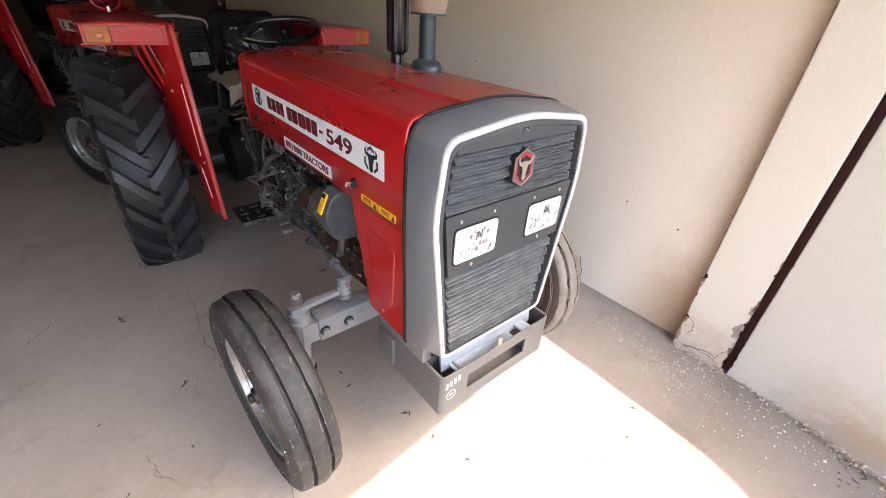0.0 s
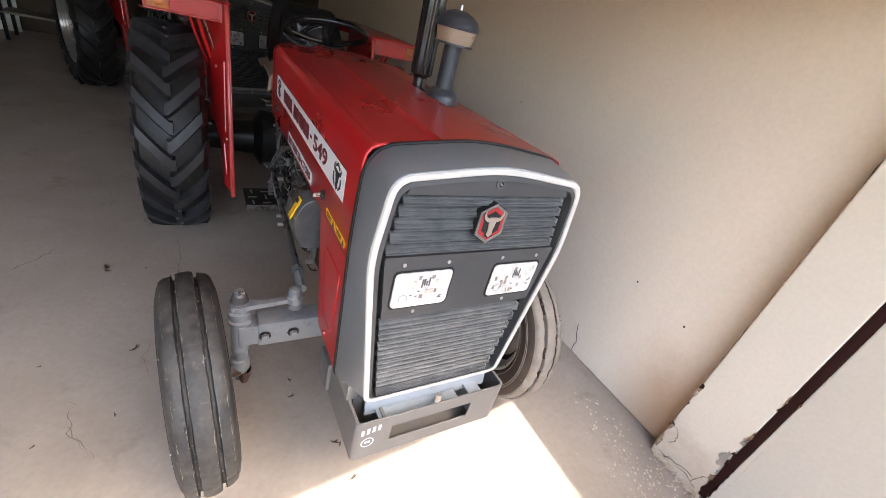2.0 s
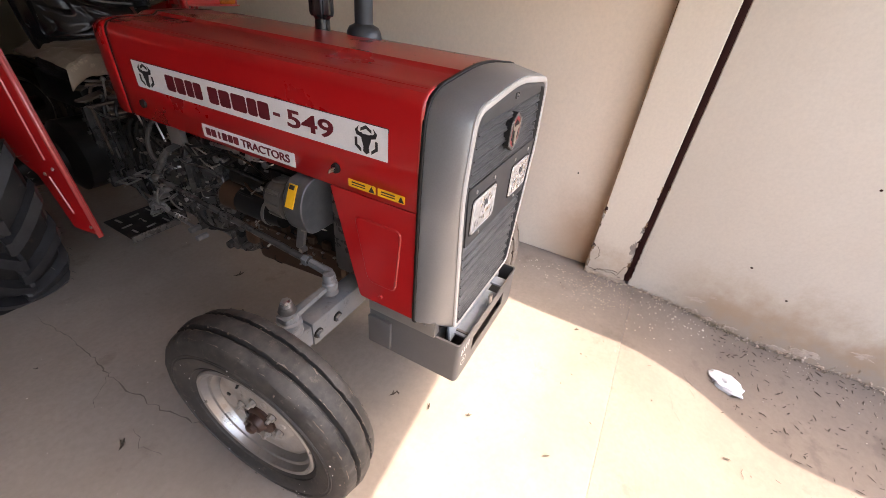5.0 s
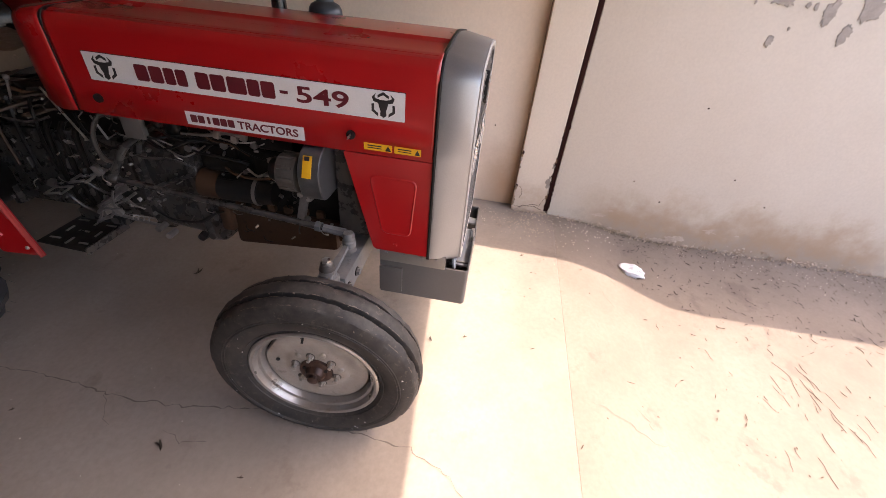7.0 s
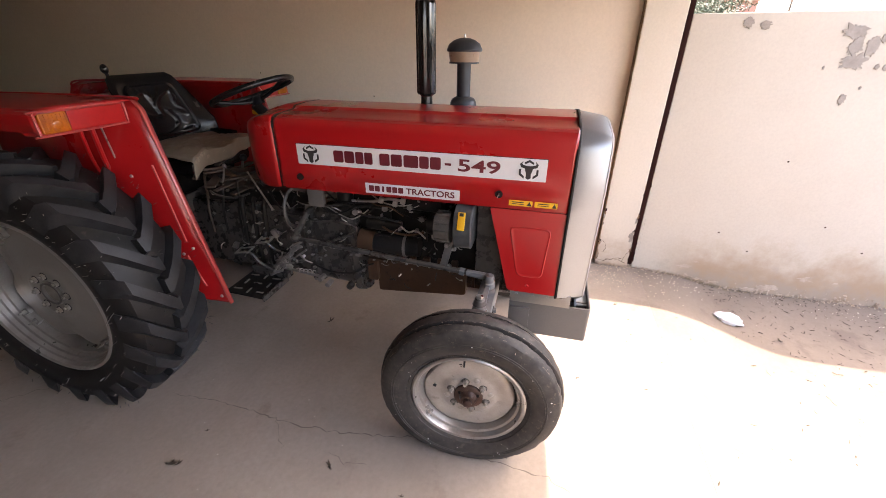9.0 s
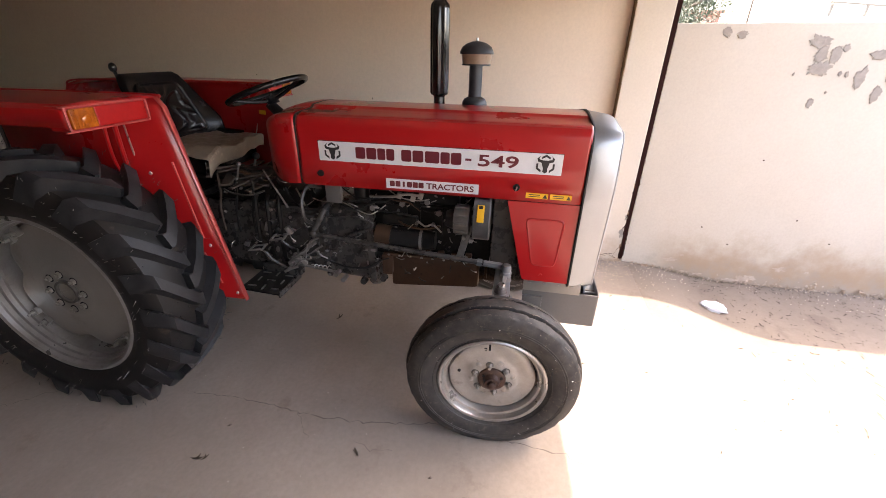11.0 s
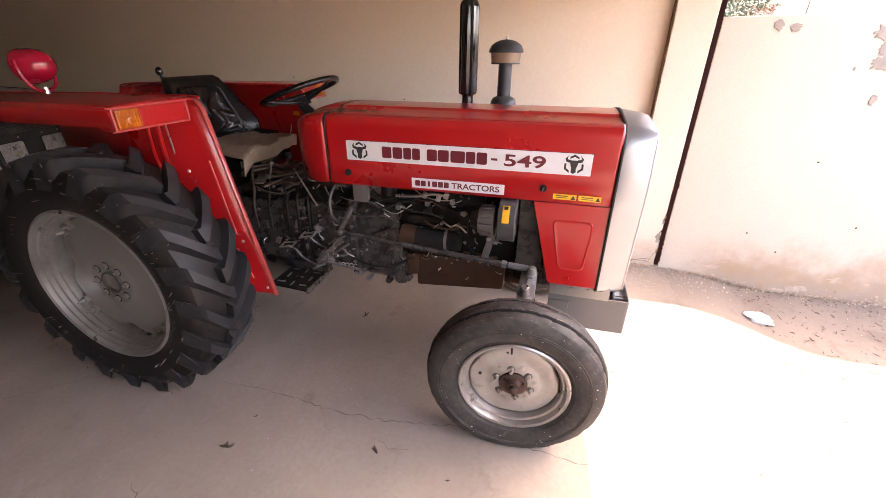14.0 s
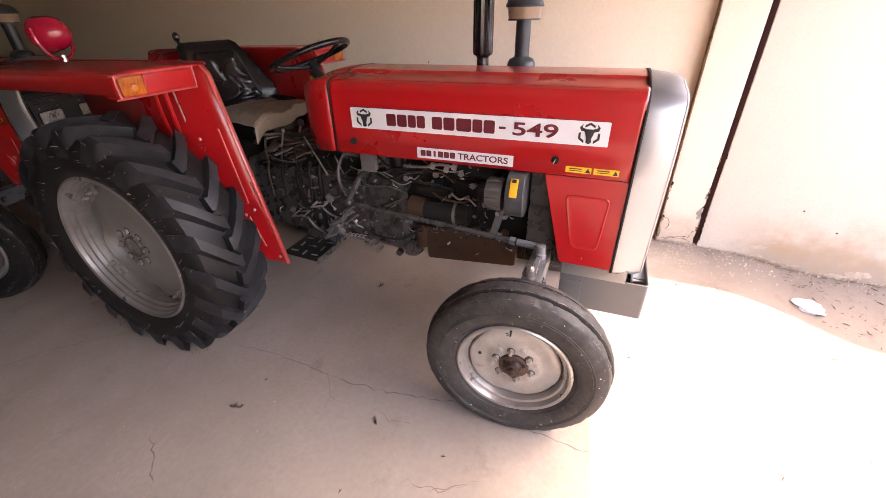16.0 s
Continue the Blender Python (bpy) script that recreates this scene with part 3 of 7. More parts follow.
# jagged hairline cracks at the pier's foot, as thin ribbons on its face
def hair_crack(points, width, seed, owner, x=FACE, mat=DARK):
    r = random.Random(seed)
    line = []
    for (ya, za), (yb, zb) in zip(points, points[1:]):
        k = max(2, int(math.hypot(yb - ya, zb - za) / 0.007))
        line += [(ya + (yb - ya) * i / k + r.gauss(0, 0.0022), za + (zb - za) * i / k + r.gauss(0, 0.0022)) for i in range(k)]
    line.append(points[-1])
    bm = bm_new()
    rows = []
    for i, (y, z) in enumerate(line):
        a, b = line[max(i - 1, 0)], line[min(i + 1, len(line) - 1)]
        d = Vector((b[0] - a[0], b[1] - a[1])).normalized()
        w = width * r.uniform(0.15, 1.2)
        rows.append((bm.verts.new((x - 0.0012, y - d.y * w, z + d.x * w)), bm.verts.new((x - 0.0012, y + d.y * w, z - d.x * w))))
    for a, b in zip(rows, rows[1:]):
        bm.faces.new((a[0], b[0], b[1], a[1]))
    part("hair_crack", bm, mat, owner, smooth=0)


for k, pts in enumerate(([(-0.745, 0.186), (-0.775, 0.182), (-0.793, 0.164), (-0.803, 0.12), (-0.793, 0.081), (-0.779, 0.085)], [(-0.762, 0.0), (-0.80, -0.004), (-0.84, 0.012), (-0.889, 0.010), (-0.93, 0.018), (-0.985, -0.004)],
                         [(-0.955, 0.011), (-0.972, 0.06), (-0.982, 0.090), (-1.004, 0.118)], [(-0.86, 0.008), (-0.885, 0.03), (-0.925, 0.038), (-0.95, 0.034)], [(-0.81, -0.01), (-0.83, 0.02), (-0.86, 0.016)], [(-0.985, 0.20), (-0.992, 0.26), (-1.004, 0.33)])):
    hair_crack(pts, 0.0021, 300 + k, pier)
hair_crack([(-1.068, 0.12), (-1.070, 0.25), (-1.066, 0.42)], 0.0005, 320, yard_wall, FACE + 0.006, BARE)
# broken plaster along the pier's foot, uneven and proud
bm = bm_new()
rng = random.Random(12)
for k in range(130):
    y = -0.76 - 0.27 * rng.random()
    shard(bm, (FACE - 0.002 - 0.022 * rng.random() ** 2, y, floor_z(y) + 0.024 * rng.random() ** 2), rng.uniform(0.003, 0.010), rng)
part("broken_plaster", bm, CREAM, pier, "broken plaster lumps along the pier's foot", smooth=0)
for k in range(9):
    z = 0.10 + 0.34 * rng.random()
    part("chipped_edge", add_slab(bm_new(), blotch(k + 140, -1.005, z, rng.uniform(0.003, 0.009), rng.uniform(0.006, 0.02), 30, 0.9), "X", FACE - 0.0024 - 0.00005 * k, FACE + 0.01), (DARK, MORTAR, BARE)[k % 3], pier, smooth=0)

# ---- the tractor, nose towards -y, its middle on x = 0, front axle over y = 0 ----
CX = 0.325                       # where the tractor's middle stands


REAR = -0.075                    # how far the rear axle stands to the left of the nose


def hood_section(inset=0.0, drop=0.0, low=1.045):
    """Half sections joined: from the lower left edge over the top to the lower right."""
    half = [(0.350, low), (0.350, 1.20), (0.349, 1.335), (0.345, 1.362), (0.332, 1.380), (0.312, 1.388), (0.29, 1.392), (0.15, 1.398), (0.135, 1.404), (0.128, 1.411), (0.0, 1.415)]
    left = [(-(x - inset), z - drop) for x, z in half]
    return left + [(-x, z) for x, z in left[-2::-1]]


def build_wheel_front(t, side):
    hub = empty("front_wheel", pose(side * 0.711, 0.004, 0.342, 0, side * 2.2, -side * 3.7), "", "")
    hub.scale = (0.925, 1.006, 1.006)
    hub.parent = t
    out = side                                   # outwards along x
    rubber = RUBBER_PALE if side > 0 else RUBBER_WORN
    half = [(-0.060, 0.236), (-0.070, 0.246), (-0.084, 0.266), (-0.093, 0.290), (-0.0975, 0.315), (-0.097, 0.336), (-0.092, 0.354), (-0.086, 0.365), (-0.083, 0.3725), (-0.080, 0.3755)]
    tread = [(-0.076, 0.3785), (-0.066, 0.3830), (-0.052, 0.3862), (-0.0445, 0.3872), (-0.0430, 0.3850), (-0.0410, 0.3720), (-0.0385, 0.3705), (-0.0320, 0.3705), (-0.0300, 0.3725), (-0.0285, 0.3900),
             (-0.0270, 0.3925), (-0.0200, 0.3950), (-0.010, 0.3966), (0.0, 0.397)]
    tread = tread + [(-a, r) for a, r in tread[-2::-1]]
    profile = half + tread + [(-a, r) for a, r in half[::-1]]
    bm = add_lathe(bm_new(), profile, seg=220)
    def worn(a, x, r):
        """How far the tread is worn down there: ribs uneven, their edges bitten."""
        near = max(math.exp(-((abs(x) - e) / 0.005) ** 2) for e in (0.0275, 0.0440))
        bite = min(0, noise.noise((a * 24, x * 35, 7 + side)) + 0.12) * (0.002 + 0.012 * near)
        return 1 + (0.0020 * noise.noise((a * 9 + side, x * 40, 0)) + 0.012 * min(0, noise.noise((a * 7, x * 30, side)) + 0.20) + bite) / r

    for v in bm.verts:                           # flattened where it stands
        r = math.hypot(v.co.y, v.co.z)
        if r > 0.37:
            a = math.atan2(v.co.z, v.co.y)
            k = worn(a, v.co.x, r)
            v.co.y, v.co.z = v.co.y * k, v.co.z * k
            v.co.x += 0.0022 * noise.noise((a * 16, v.co.x * 30, 3 + side))
        if v.co.z < -0.368:
            v.co.x *= 1.0 + 0.9 * (-0.368 - v.co.z)
            v.co.z = -0.368 - 0.25 * (-0.368 - v.co.z)
    tyre = part("tyre", bm, rubber, hub, "ribbed front tyre with dried mud, coloured pale as if sunlit" if side > 0 else "ribbed front tyre grey with dust", smooth=26)
    if side > 0:                                 # ribs coloured pale as if sunlit, brown sidewalls and grooves
        tyre.data.materials.append(SIDEWALL)
        for f in tyre.data.polygons:
            c = f.center
            r = math.hypot(c.y, c.z)
            f.material_index = int(r < 0.362 or r < 0.380 and abs(c.x) < 0.05)
    # ragged pale strips of dried mud and scuffs along the rib edges
    for n, (x0, r0, x1, r1, wide) in enumerate(((0.0275, 0.3920, 0.0215, 0.3945, 1.0), (0.0440, 0.3868, 0.0500, 0.3865, 1.0), (0.0765, 0.3780, 0.0715, 0.3808, 1.0))):
        for sd in (-1, 1):
            bm = bm_new()
            rows = []
            for k in range(301):
                th = 2 * math.pi * k / 300 - math.pi
                low = max(0, -math.sin(th) - 0.45) * 0.9
                f = noise.noise((math.cos(th) * 6, math.sin(th) * 6, 5 * n + sd)) + 0.8 * noise.noise((math.cos(th) * 28, math.sin(th) * 28, 9 * n + sd)) + low
                f = min(1, max(0.0, wide * (f - 0.02)))
                row = []
                for q in (0, f):
                    x, r = sd * (x0 + (x1 - x0) * q), r0 + (r1 - r0) * q
                    r *= worn(th, x, r) if r > 0.37 else 1
                    y, z = (r + 0.0009) * math.cos(th), (r + 0.0009) * math.sin(th)
                    x += 0.0022 * noise.noise((th * 16, x * 30, 3 + side))
                    if z < -0.368:
                        x *= 1.0 + 0.9 * (-0.368 - z)
                        z = -0.3685 - 0.25 * (-0.368 - z)
                    row.append(bm.verts.new((x, y, z)))
                rows.append(row)
            for p, q in zip(rows, rows[1:]):
                if (p[1].co - p[0].co).length + (q[1].co - q[0].co).length > 0.0006:
                    bm.faces.new((p[0], p[1], q[1], q[0]))
            bmesh.ops.delete(bm, geom=[v for v in bm.verts if not v.link_faces], context="VERTS")
            tagged(part("mud_streak", bm, MUD, hub, smooth=0), kind="stuff")
    rn = random.Random(61 + side)                # dried mud crumbs on the shoulders, in the grooves and round the foot
    bm = bm_new()
    for k in range(420):
        th = -math.pi / 2 + rn.gauss(0, 0.55) if k < 260 else rn.uniform(0, 6.28)
        a, r = rn.choice(((0.072, 0.379), (0.084, 0.370), (0.090, 0.356), (0.036, 0.371), (0.043, 0.386), (0.029, 0.390)))
        a = rn.choice((-1, 1)) * a + rn.gauss(0, 0.003)
        z = r * math.sin(th)
        if z < -0.362:
            continue
        shard(bm, (a, r * math.cos(th), z), rn.uniform(0.0012, 0.0045), rn)
    tagged(part("dried_mud", bm, MUD, hub, "beige dried mud crumbs", smooth=0), kind="stuff")
    for r0, w in ((0.3270, 0.0975), (0.3175, 0.0978), (0.262, 0.0820)):
        for sd in (-1, 1):
            bm = add_lathe(bm_new(), [(sd * (w - 0.002), r0 - 0.003), (sd * (w + 0.0022), r0 - 0.0006), (sd * (w + 0.0022), r0 + 0.0006), (sd * (w - 0.002), r0 + 0.003)], seg=80)
            part("sidewall_ring", bm, rubber, hub)
    rn = random.Random(31 + side)
    for k in range(22):                          # small dried specks of mud on the outer sidewall
        a, r = rn.uniform(0, 6.28), rn.uniform(0.262, 0.345)
        part("mud_speck", add_ball(bm_new(), (out * (0.0835 + 0.014 * min(1, (r - 0.262) / 0.05)), r * math.cos(a), r * math.sin(a)), rn.uniform(0.0014, 0.0030), (0.8, 1.3, 0.9), 6, 4), CHALK, hub)
    rim = [(0.066, 0.243), (0.074, 0.242), (0.078, 0.236), (0.075, 0.228), (0.064, 0.223), (0.052, 0.220), (0.048, 0.210), (0.030, 0.203), (0.016, 0.200), (-0.03, 0.200), (-0.06, 0.222), (-0.072, 0.24)]
    part("rim", add_lathe(bm_new(), [(out * a, r) for a, r in rim], seg=72), RIM, hub, "silver-grey painted rim", solid=0.004)
    disc = [(0.016, 0.197), (0.026, 0.190), (0.030, 0.180), (0.031, 0.165), (0.028, 0.145), (0.026, 0.125), (0.030, 0.113), (0.036, 0.100), (0.038, 0.080), (0.038, 0.062), (0.030, 0.055)]
    bm = bm_new()
    rings = []
    for a, r in disc:                            # a pressed centre with an uneven, waved edge
        ring = []
        for k in range(72):
            th = 2 * math.pi * k / 72
            f = 1 - (0.035 * max(0, math.cos(3 * (th - 0.6))) ** 3 + 0.012 * noise.noise((math.cos(th) * 3, math.sin(th) * 3, side))) * (r > 0.15)
            d = 0.006 * noise.noise((math.cos(th) * 2.2, math.sin(th) * 2.2, r * 9)) * (0.12 < r < 0.186)
            ring.append((out * (a + d), r * f * math.cos(th), r * f * math.sin(th)))
        rings.append(ring)
    part("disc", loft(bm, rings), DISC, hub, "pale dusty pressed wheel centre", solid=0.005)
    part("disc_gap", add_lathe(bm_new(), [(out * 0.010, 0.170), (out * 0.014, 0.1995)], seg=48), GASKET, hub)
    bm = add_lathe(bm_new(), [(out * a, r) for a, r in ((-0.05, 0.064), (0.036, 0.064), (0.050, 0.062), (0.054, 0.056), (0.056, 0.040), (0.066, 0.034), (0.078, 0.030), (0.080, 0.020), (0.094, 0.019), (0.098, 0.013), (0.100, 0.0))], seg=28)
    cap = part("hub_cap", bm, HUB, hub, "rust-brown greasy hub")
    for k in range(3):
        a = radians(120 * k + 35)
        part("hub_bolt", add_cyl(bm_new(), (out * 0.048, 0.046 * math.cos(a), 0.046 * math.sin(a)), (out * 0.060, 0.046 * math.cos(a), 0.046 * math.sin(a)), 0.008, 0.007, 6), GREASE, cap)
    for k in range(6):
        a = math.radians(60 * k + 20)
        y, z = 0.080 * math.cos(a), 0.080 * math.sin(a)
        part("nut_washer", add_cyl(bm_new(), (out * 0.036, y, z), (out * 0.0405, y, z), 0.0185, 0.0175, 14), RIM_DARK, hub)
        bm = add_cyl(bm_new(), (out * 0.036, y, z), (out * 0.054, y, z), 0.0145, 0.0130, 6)
        add_cyl(bm, (out * 0.050, y, z), (out * 0.068, y, z), 0.0075, 0.007, 8)
        part("wheel_nut", bm, DISC, hub)
        yy, zz = 0.092 * math.cos(a + 0.52), 0.092 * math.sin(a + 0.52)
        part("disc_boss", add_ball(bm_new(), (out * 0.035, yy, zz), 0.016, (0.5, 1, 1), 10, 6), DISC, hub)
    for a, r in ((1.35, 0.166), (0.15, 0.150), (2.9, 0.155)):   # holes through the pressed centre
        part("disc_hole", add_cyl(bm_new(), (out * 0.020, r * math.cos(a), r * math.sin(a)), (out * 0.0335, r * math.cos(a), r * math.sin(a)), 0.0075, 0.0075, 12), GASKET, hub)
    bm = add_cyl(bm_new(), (out * 0.048, 0.02, 0.206), (out * 0.074, 0.019, 0.190), 0.0045, 0.004, 8)
    part("valve", bm, GASKET, hub)
    return hub


def build_wheel_rear(t, side):
    hub = empty("rear_wheel", pose(REAR + side * 0.725, 2.02, 0.612), "", "")
    hub.scale = (1.03, 1.03, 1.03)
    hub.parent = t
    out = side
    half = [(-0.13, 0.385), (-0.150, 0.40), (-0.168, 0.44), (-0.174, 0.485), (-0.168, 0.53), (-0.158, 0.56), (-0.145, 0.578), (-0.1, 0.592), (-0.05, 0.598)]
    profile = half + [(0, 0.60)] + [(-a, r) for a, r in half[::-1]]
    bm = add_lathe(bm_new(), profile, seg=80)
    for v in bm.verts:                           # flat where it stands
        if v.co.z < -0.594:
            v.co.z = -0.594
    part("tyre", bm, RUBBER, hub, "deep-lugged black rear tyre", smooth=30)
    lugs = 20
    for s in (-1, 1):
        lug = bm_new()
        rings = []
        # along the bar: share of the half width, top radius, foot radius; it lags behind the middle outwards
        for along, top_r, foot_r in ((-0.10, 0.637, 0.59), (0.0, 0.641, 0.588), (0.3, 0.642, 0.588), (0.6, 0.638, 0.582), (0.92, 0.628, 0.565), (1.03, 0.602, 0.535), (1.07, 0.555, 0.50)):
            a = s * along * 0.166
            lag = 0.30 * max(along, 0) ** 1.1
            ring = []
            for r, w in ((foot_r, -0.044), (top_r, -0.032), (top_r, 0.032), (foot_r, 0.044)):
                th = w / r - lag
                ring.append((a + (0.006 * s if r == foot_r and along > 0.95 else 0), -r * math.cos(th), -r * math.sin(th)))
            rings.append(ring)
        loft(lug, rings, True, (True, True))
        first = part("lug", lug, LUG, hub, smooth=30)
        for k in range(lugs):
            ob = first if k == 0 else new("lug", first.data)
            ob.parent = hub
            ob.rotation_euler = (2 * math.pi * (k + (0.5 if s > 0 else 0.0)) / lugs, 0, 0)
    bm = bm_new()                                # moulding hairs left on shoulders and sidewalls
    rn = random.Random(17 + side)
    for k in range(420):
        th = rn.uniform(0, 2 * math.pi)
        a, r = rn.choice(((0.170, 0.45), (0.176, 0.50), (0.180, 0.545), (0.182, 0.60), (0.10, 0.60), (0.05, 0.604), (0.165, 0.625)))
        a *= rn.choice((-1, 1))
        c, sn = math.cos(th), math.sin(th)
        l = rn.uniform(0.006, 0.018) if k % 4 else rn.uniform(0.018, 0.036)
        lean = rn.uniform(-0.5, 0.5)
        add_cyl(bm, (a, r * c, r * sn), (a + math.copysign(l * (0.9 if r < 0.58 else 0.3), a), (r + l * (0.3 if r < 0.58 else 1)) * c - lean * l * sn, (r + l * (0.3 if r < 0.58 else 1)) * sn + lean * l * c), 0.0015, 0.0008, 3, False)
    tagged(part("rubber_hairs", bm, HAIR, hub, "short moulding hairs on the tyre", smooth=0), kind="stuff")
    rim = [(0.128, 0.404), (0.146, 0.402), (0.152, 0.388), (0.146, 0.380), (0.128, 0.377), (0.122, 0.370), (0.104, 0.368), (0.098, 0.358), (0.080, 0.355), (0.074, 0.347), (0.03, 0.345), (-0.06, 0.345), (-0.12, 0.375), (-0.14, 0.392)]
    part("rim", add_lathe(bm_new(), [(out * a, r) for a, r in rim], seg=72), RIM, hub, "deep silver-grey painted rim", solid=0.005)
    disc = [(0.020, 0.338), (0.034, 0.336), (0.040, 0.328), (0.043, 0.31), (0.047, 0.27), (0.054, 0.225), (0.063, 0.18), (0.069, 0.15), (0.072, 0.135), (0.076, 0.125), (0.078, 0.11), (0.078, 0.075), (0.072, 0.068), (0.072, 0.0)]
    bm = bm_new()
    seg = 64
    rings = []
    for a, r in disc:
        ring = []
        for k in range(seg):
            th = 2 * math.pi * k / seg
            f = 1.0
            if r > 0.28:                         # four shallow flats round the edge
                f = 1 - 0.15 * max(0, math.cos(4 * (th - 1.735))) ** 2.5
            ring.append((out * a, r * f * math.cos(th), r * f * math.sin(th)))
        rings.append(ring)
    loft(bm, rings)
    part("disc", bm, RIM_SOFT, hub, "dished wheel centre", solid=0.006, smooth=60)
    for k in range(8):
        a = 2 * math.pi * k / 8
        y, z = 0.092 * math.cos(a), 0.092 * math.sin(a)
        part("nut_washer", add_cyl(bm_new(), (out * 0.076, y, z), (out * 0.081, y, z), 0.0215, 0.020, 16), GREASE, hub)
        bm = add_cyl(bm_new(), (out * 0.076, y, z), (out * 0.094, y, z), 0.0165, 0.0145, 6)
        add_cyl(bm, (out * 0.090, y, z), (out * 0.102, y, z), 0.007, 0.006, 8)
        part("wheel_nut", bm, RIM_SOFT, hub)
    part("hub_ring", add_lathe(bm_new(), [(out * 0.074, 0.062), (out * 0.086, 0.059), (out * 0.086, 0.048), (out * 0.072, 0.045)], seg=28), RIM_DARK, hub)
    for k in range(4):
        th = math.pi / 2 * k + 0.95
        for d in (-0.10, 0.10):
            a = th + d
            m = pose(0, 0, 0, math.degrees(a), 0, 0)
            bm = bm_new()
            add_box(bm, (out * 0.062, 0.326, 0), (0.022, 0.052, 0.032), bev=0.004)
            add_cyl(bm, (out * 0.06, 0.318, 0), (out * 0.092, 0.318, 0), 0.010, 0.010, 6)
            add_cyl(bm, (out * 0.09, 0.318, 0), (out * 0.104, 0.318, 0), 0.006, 0.006, 6)
            bmesh.ops.transform(bm, matrix=m, verts=bm.verts)
            part("rim_clamp", bm, RIM, hub)
    return hub


def logo_shapes(bm, cy, cz, h, x, lift):
    """A plain bull-like emblem: skull wedge, two horns, a cut hexagon; in the y-z plane at x."""
    w = h * 0.47
    def pl(pts):
        add_slab(bm, [(cy + a * w, cz + b * h / 2) for a, b in pts], "X", x - lift, x + 0.001)
    pl([(-0.46, 0.42), (0.46, 0.42), (0.40, 0.0), (0.24, -0.45), (0.28, -0.80), (0.0, -0.98), (-0.28, -0.80), (-0.24, -0.45), (-0.40, 0.0)])
    for s in (-1, 1):
        q = lambda pts: [(s * a, b) for a, b in pts][::s]
        pl(q([(0.36, 0.14), (0.84, 0.26), (0.98, 0.58), (0.62, 0.92), (0.74, 0.62), (0.64, 0.50), (0.36, 0.46)]))
        pl(q([(0.80, 0.10), (1.02, 0.06), (1.02, -0.52), (0.46, -0.90), (0.46, -0.64), (0.80, -0.40)]))
        pl(q([(0.0, 1.04), (0.48, 0.78), (0.48, 0.56), (0.0, 0.80)]))


def build_hood(t):
    rings = [[(x, y, z) for x, z in hood_section(low=1.045 + 0.008 * (y > 0.5))] for y in (-0.333, -0.32, 0.0, 0.35, 0.7, 0.985, 0.998)]
    hood = part("hood", loft(bm_new(), rings, False), RED, t, "red painted sheet-metal hood with dust on top", smooth=32, solid=0.006)
    # folded lip along the lower edges
    for s in (-1, 1):
        part("hood_lip", add_box(bm_new(), (s * 0.340, 0.50, 1.048), (0.018, 0.98, 0.006), (0, 0, 0), 0.002), RED, hood)
    # filler hatch with its knob, and pressed marks on the top
    bm = bm_new()
    for y0, y1, x0, x1 in ((-0.145, -0.142, -0.245, -0.155), (0.038, 0.041, -0.245, -0.155), (-0.145, 0.041, -0.246, -0.243), (-0.145, 0.041, -0.157, -0.154)):
        xm = (x0 + x1) / 2
        add_box(bm, (xm, (y0 + y1) / 2, 1.3975 + 0.043 * (xm + 0.15)), (x1 - x0, y1 - y0, 0.002), (0, -2.45, 0))
    part("hatch_seam", bm, RED, hood)
    part("hatch_knob", add_ball(bm_new(), (-0.20, -0.055, 1.396), 0.007, (1, 1, 0.7), 10, 6), GASKET, hood)
    for s in (-1, 1):
        part("hood_crease", add_box(bm_new(), (s * 0.315, 0.33, 1.3895), (0.004, 1.30, 0.004), bev=0.0015), RED, hood)
        part("hood_crease", add_box(bm_new(), (s * 0.20, 0.42, 1.3975), (0.003, 1.05, 0.004), bev=0.0012), RED, hood)
    # side panels below the hood's front
    for s in (-1, 1):
        panel = part("side_panel", add_slab(bm_new(), rounded([(-0.333, 1.040), (0.004, 1.040), (-0.098, 0.640), (-0.108, 0.632), (-0.333, 0.632)], 0.008), "X", s * 0.341, s * 0.349), RED, t, "red lower side panel", smooth=25)
        bm = bm_new()
        outer = rounded([(-0.275, 0.965), (-0.085, 0.965), (-0.135, 0.715), (-0.255, 0.715)], 0.03)
        inner = rounded([(-0.270, 0.960), (-0.091, 0.960), (-0.139, 0.720), (-0.251, 0.720)], 0.027)
        low = rounded([(-0.263, 0.953), (-0.101, 0.953), (-0.146, 0.727), (-0.244, 0.727)], 0.022)
        loft(bm, [[(s * 0.3485, a, b) for a, b in outer], [(s * 0.3525, a, b) for a, b in inner], [(s * 0.3508, a, b) for a, b in low]], True, (False, True))
        part("pressed_field", bm, RED, panel, smooth=12)
        part("panel_bolt", add_cyl(bm_new(), (s * 0.346, -0.19, 0.668), (s * 0.357, -0.19, 0.668), 0.009, 0.007, 10), RED, panel)
        # keyed latch knobs
        for y, z in ((-0.03, 1.106), (0.905, 1.108)):
            knob = part("latch", add_cyl(bm_new(), (s * 0.348, y, z), (s * 0.362, y, z), 0.017, 0.015, 18), GASKET, hood, "black keyed latch")
        part("key", add_box(bm_new(), (s * 0.375, -0.03, 1.106), (0.026, 0.004, 0.016), (20, 0, 0), 0.001), STEEL, hood)
        # warning stickers
        for y in (-0.125, -0.233):
            part("warning_sticker", add_slab(bm_new(), rounded(rect(y - 0.05, 1.061, y + 0.05, 1.086), 0.003), "X", s * 0.349, s * 0.3545), YELLOW, hood, "yellow warning sticker")
            bm = bm_new()
            ty = y - 0.036 if s < 0 else y + 0.036
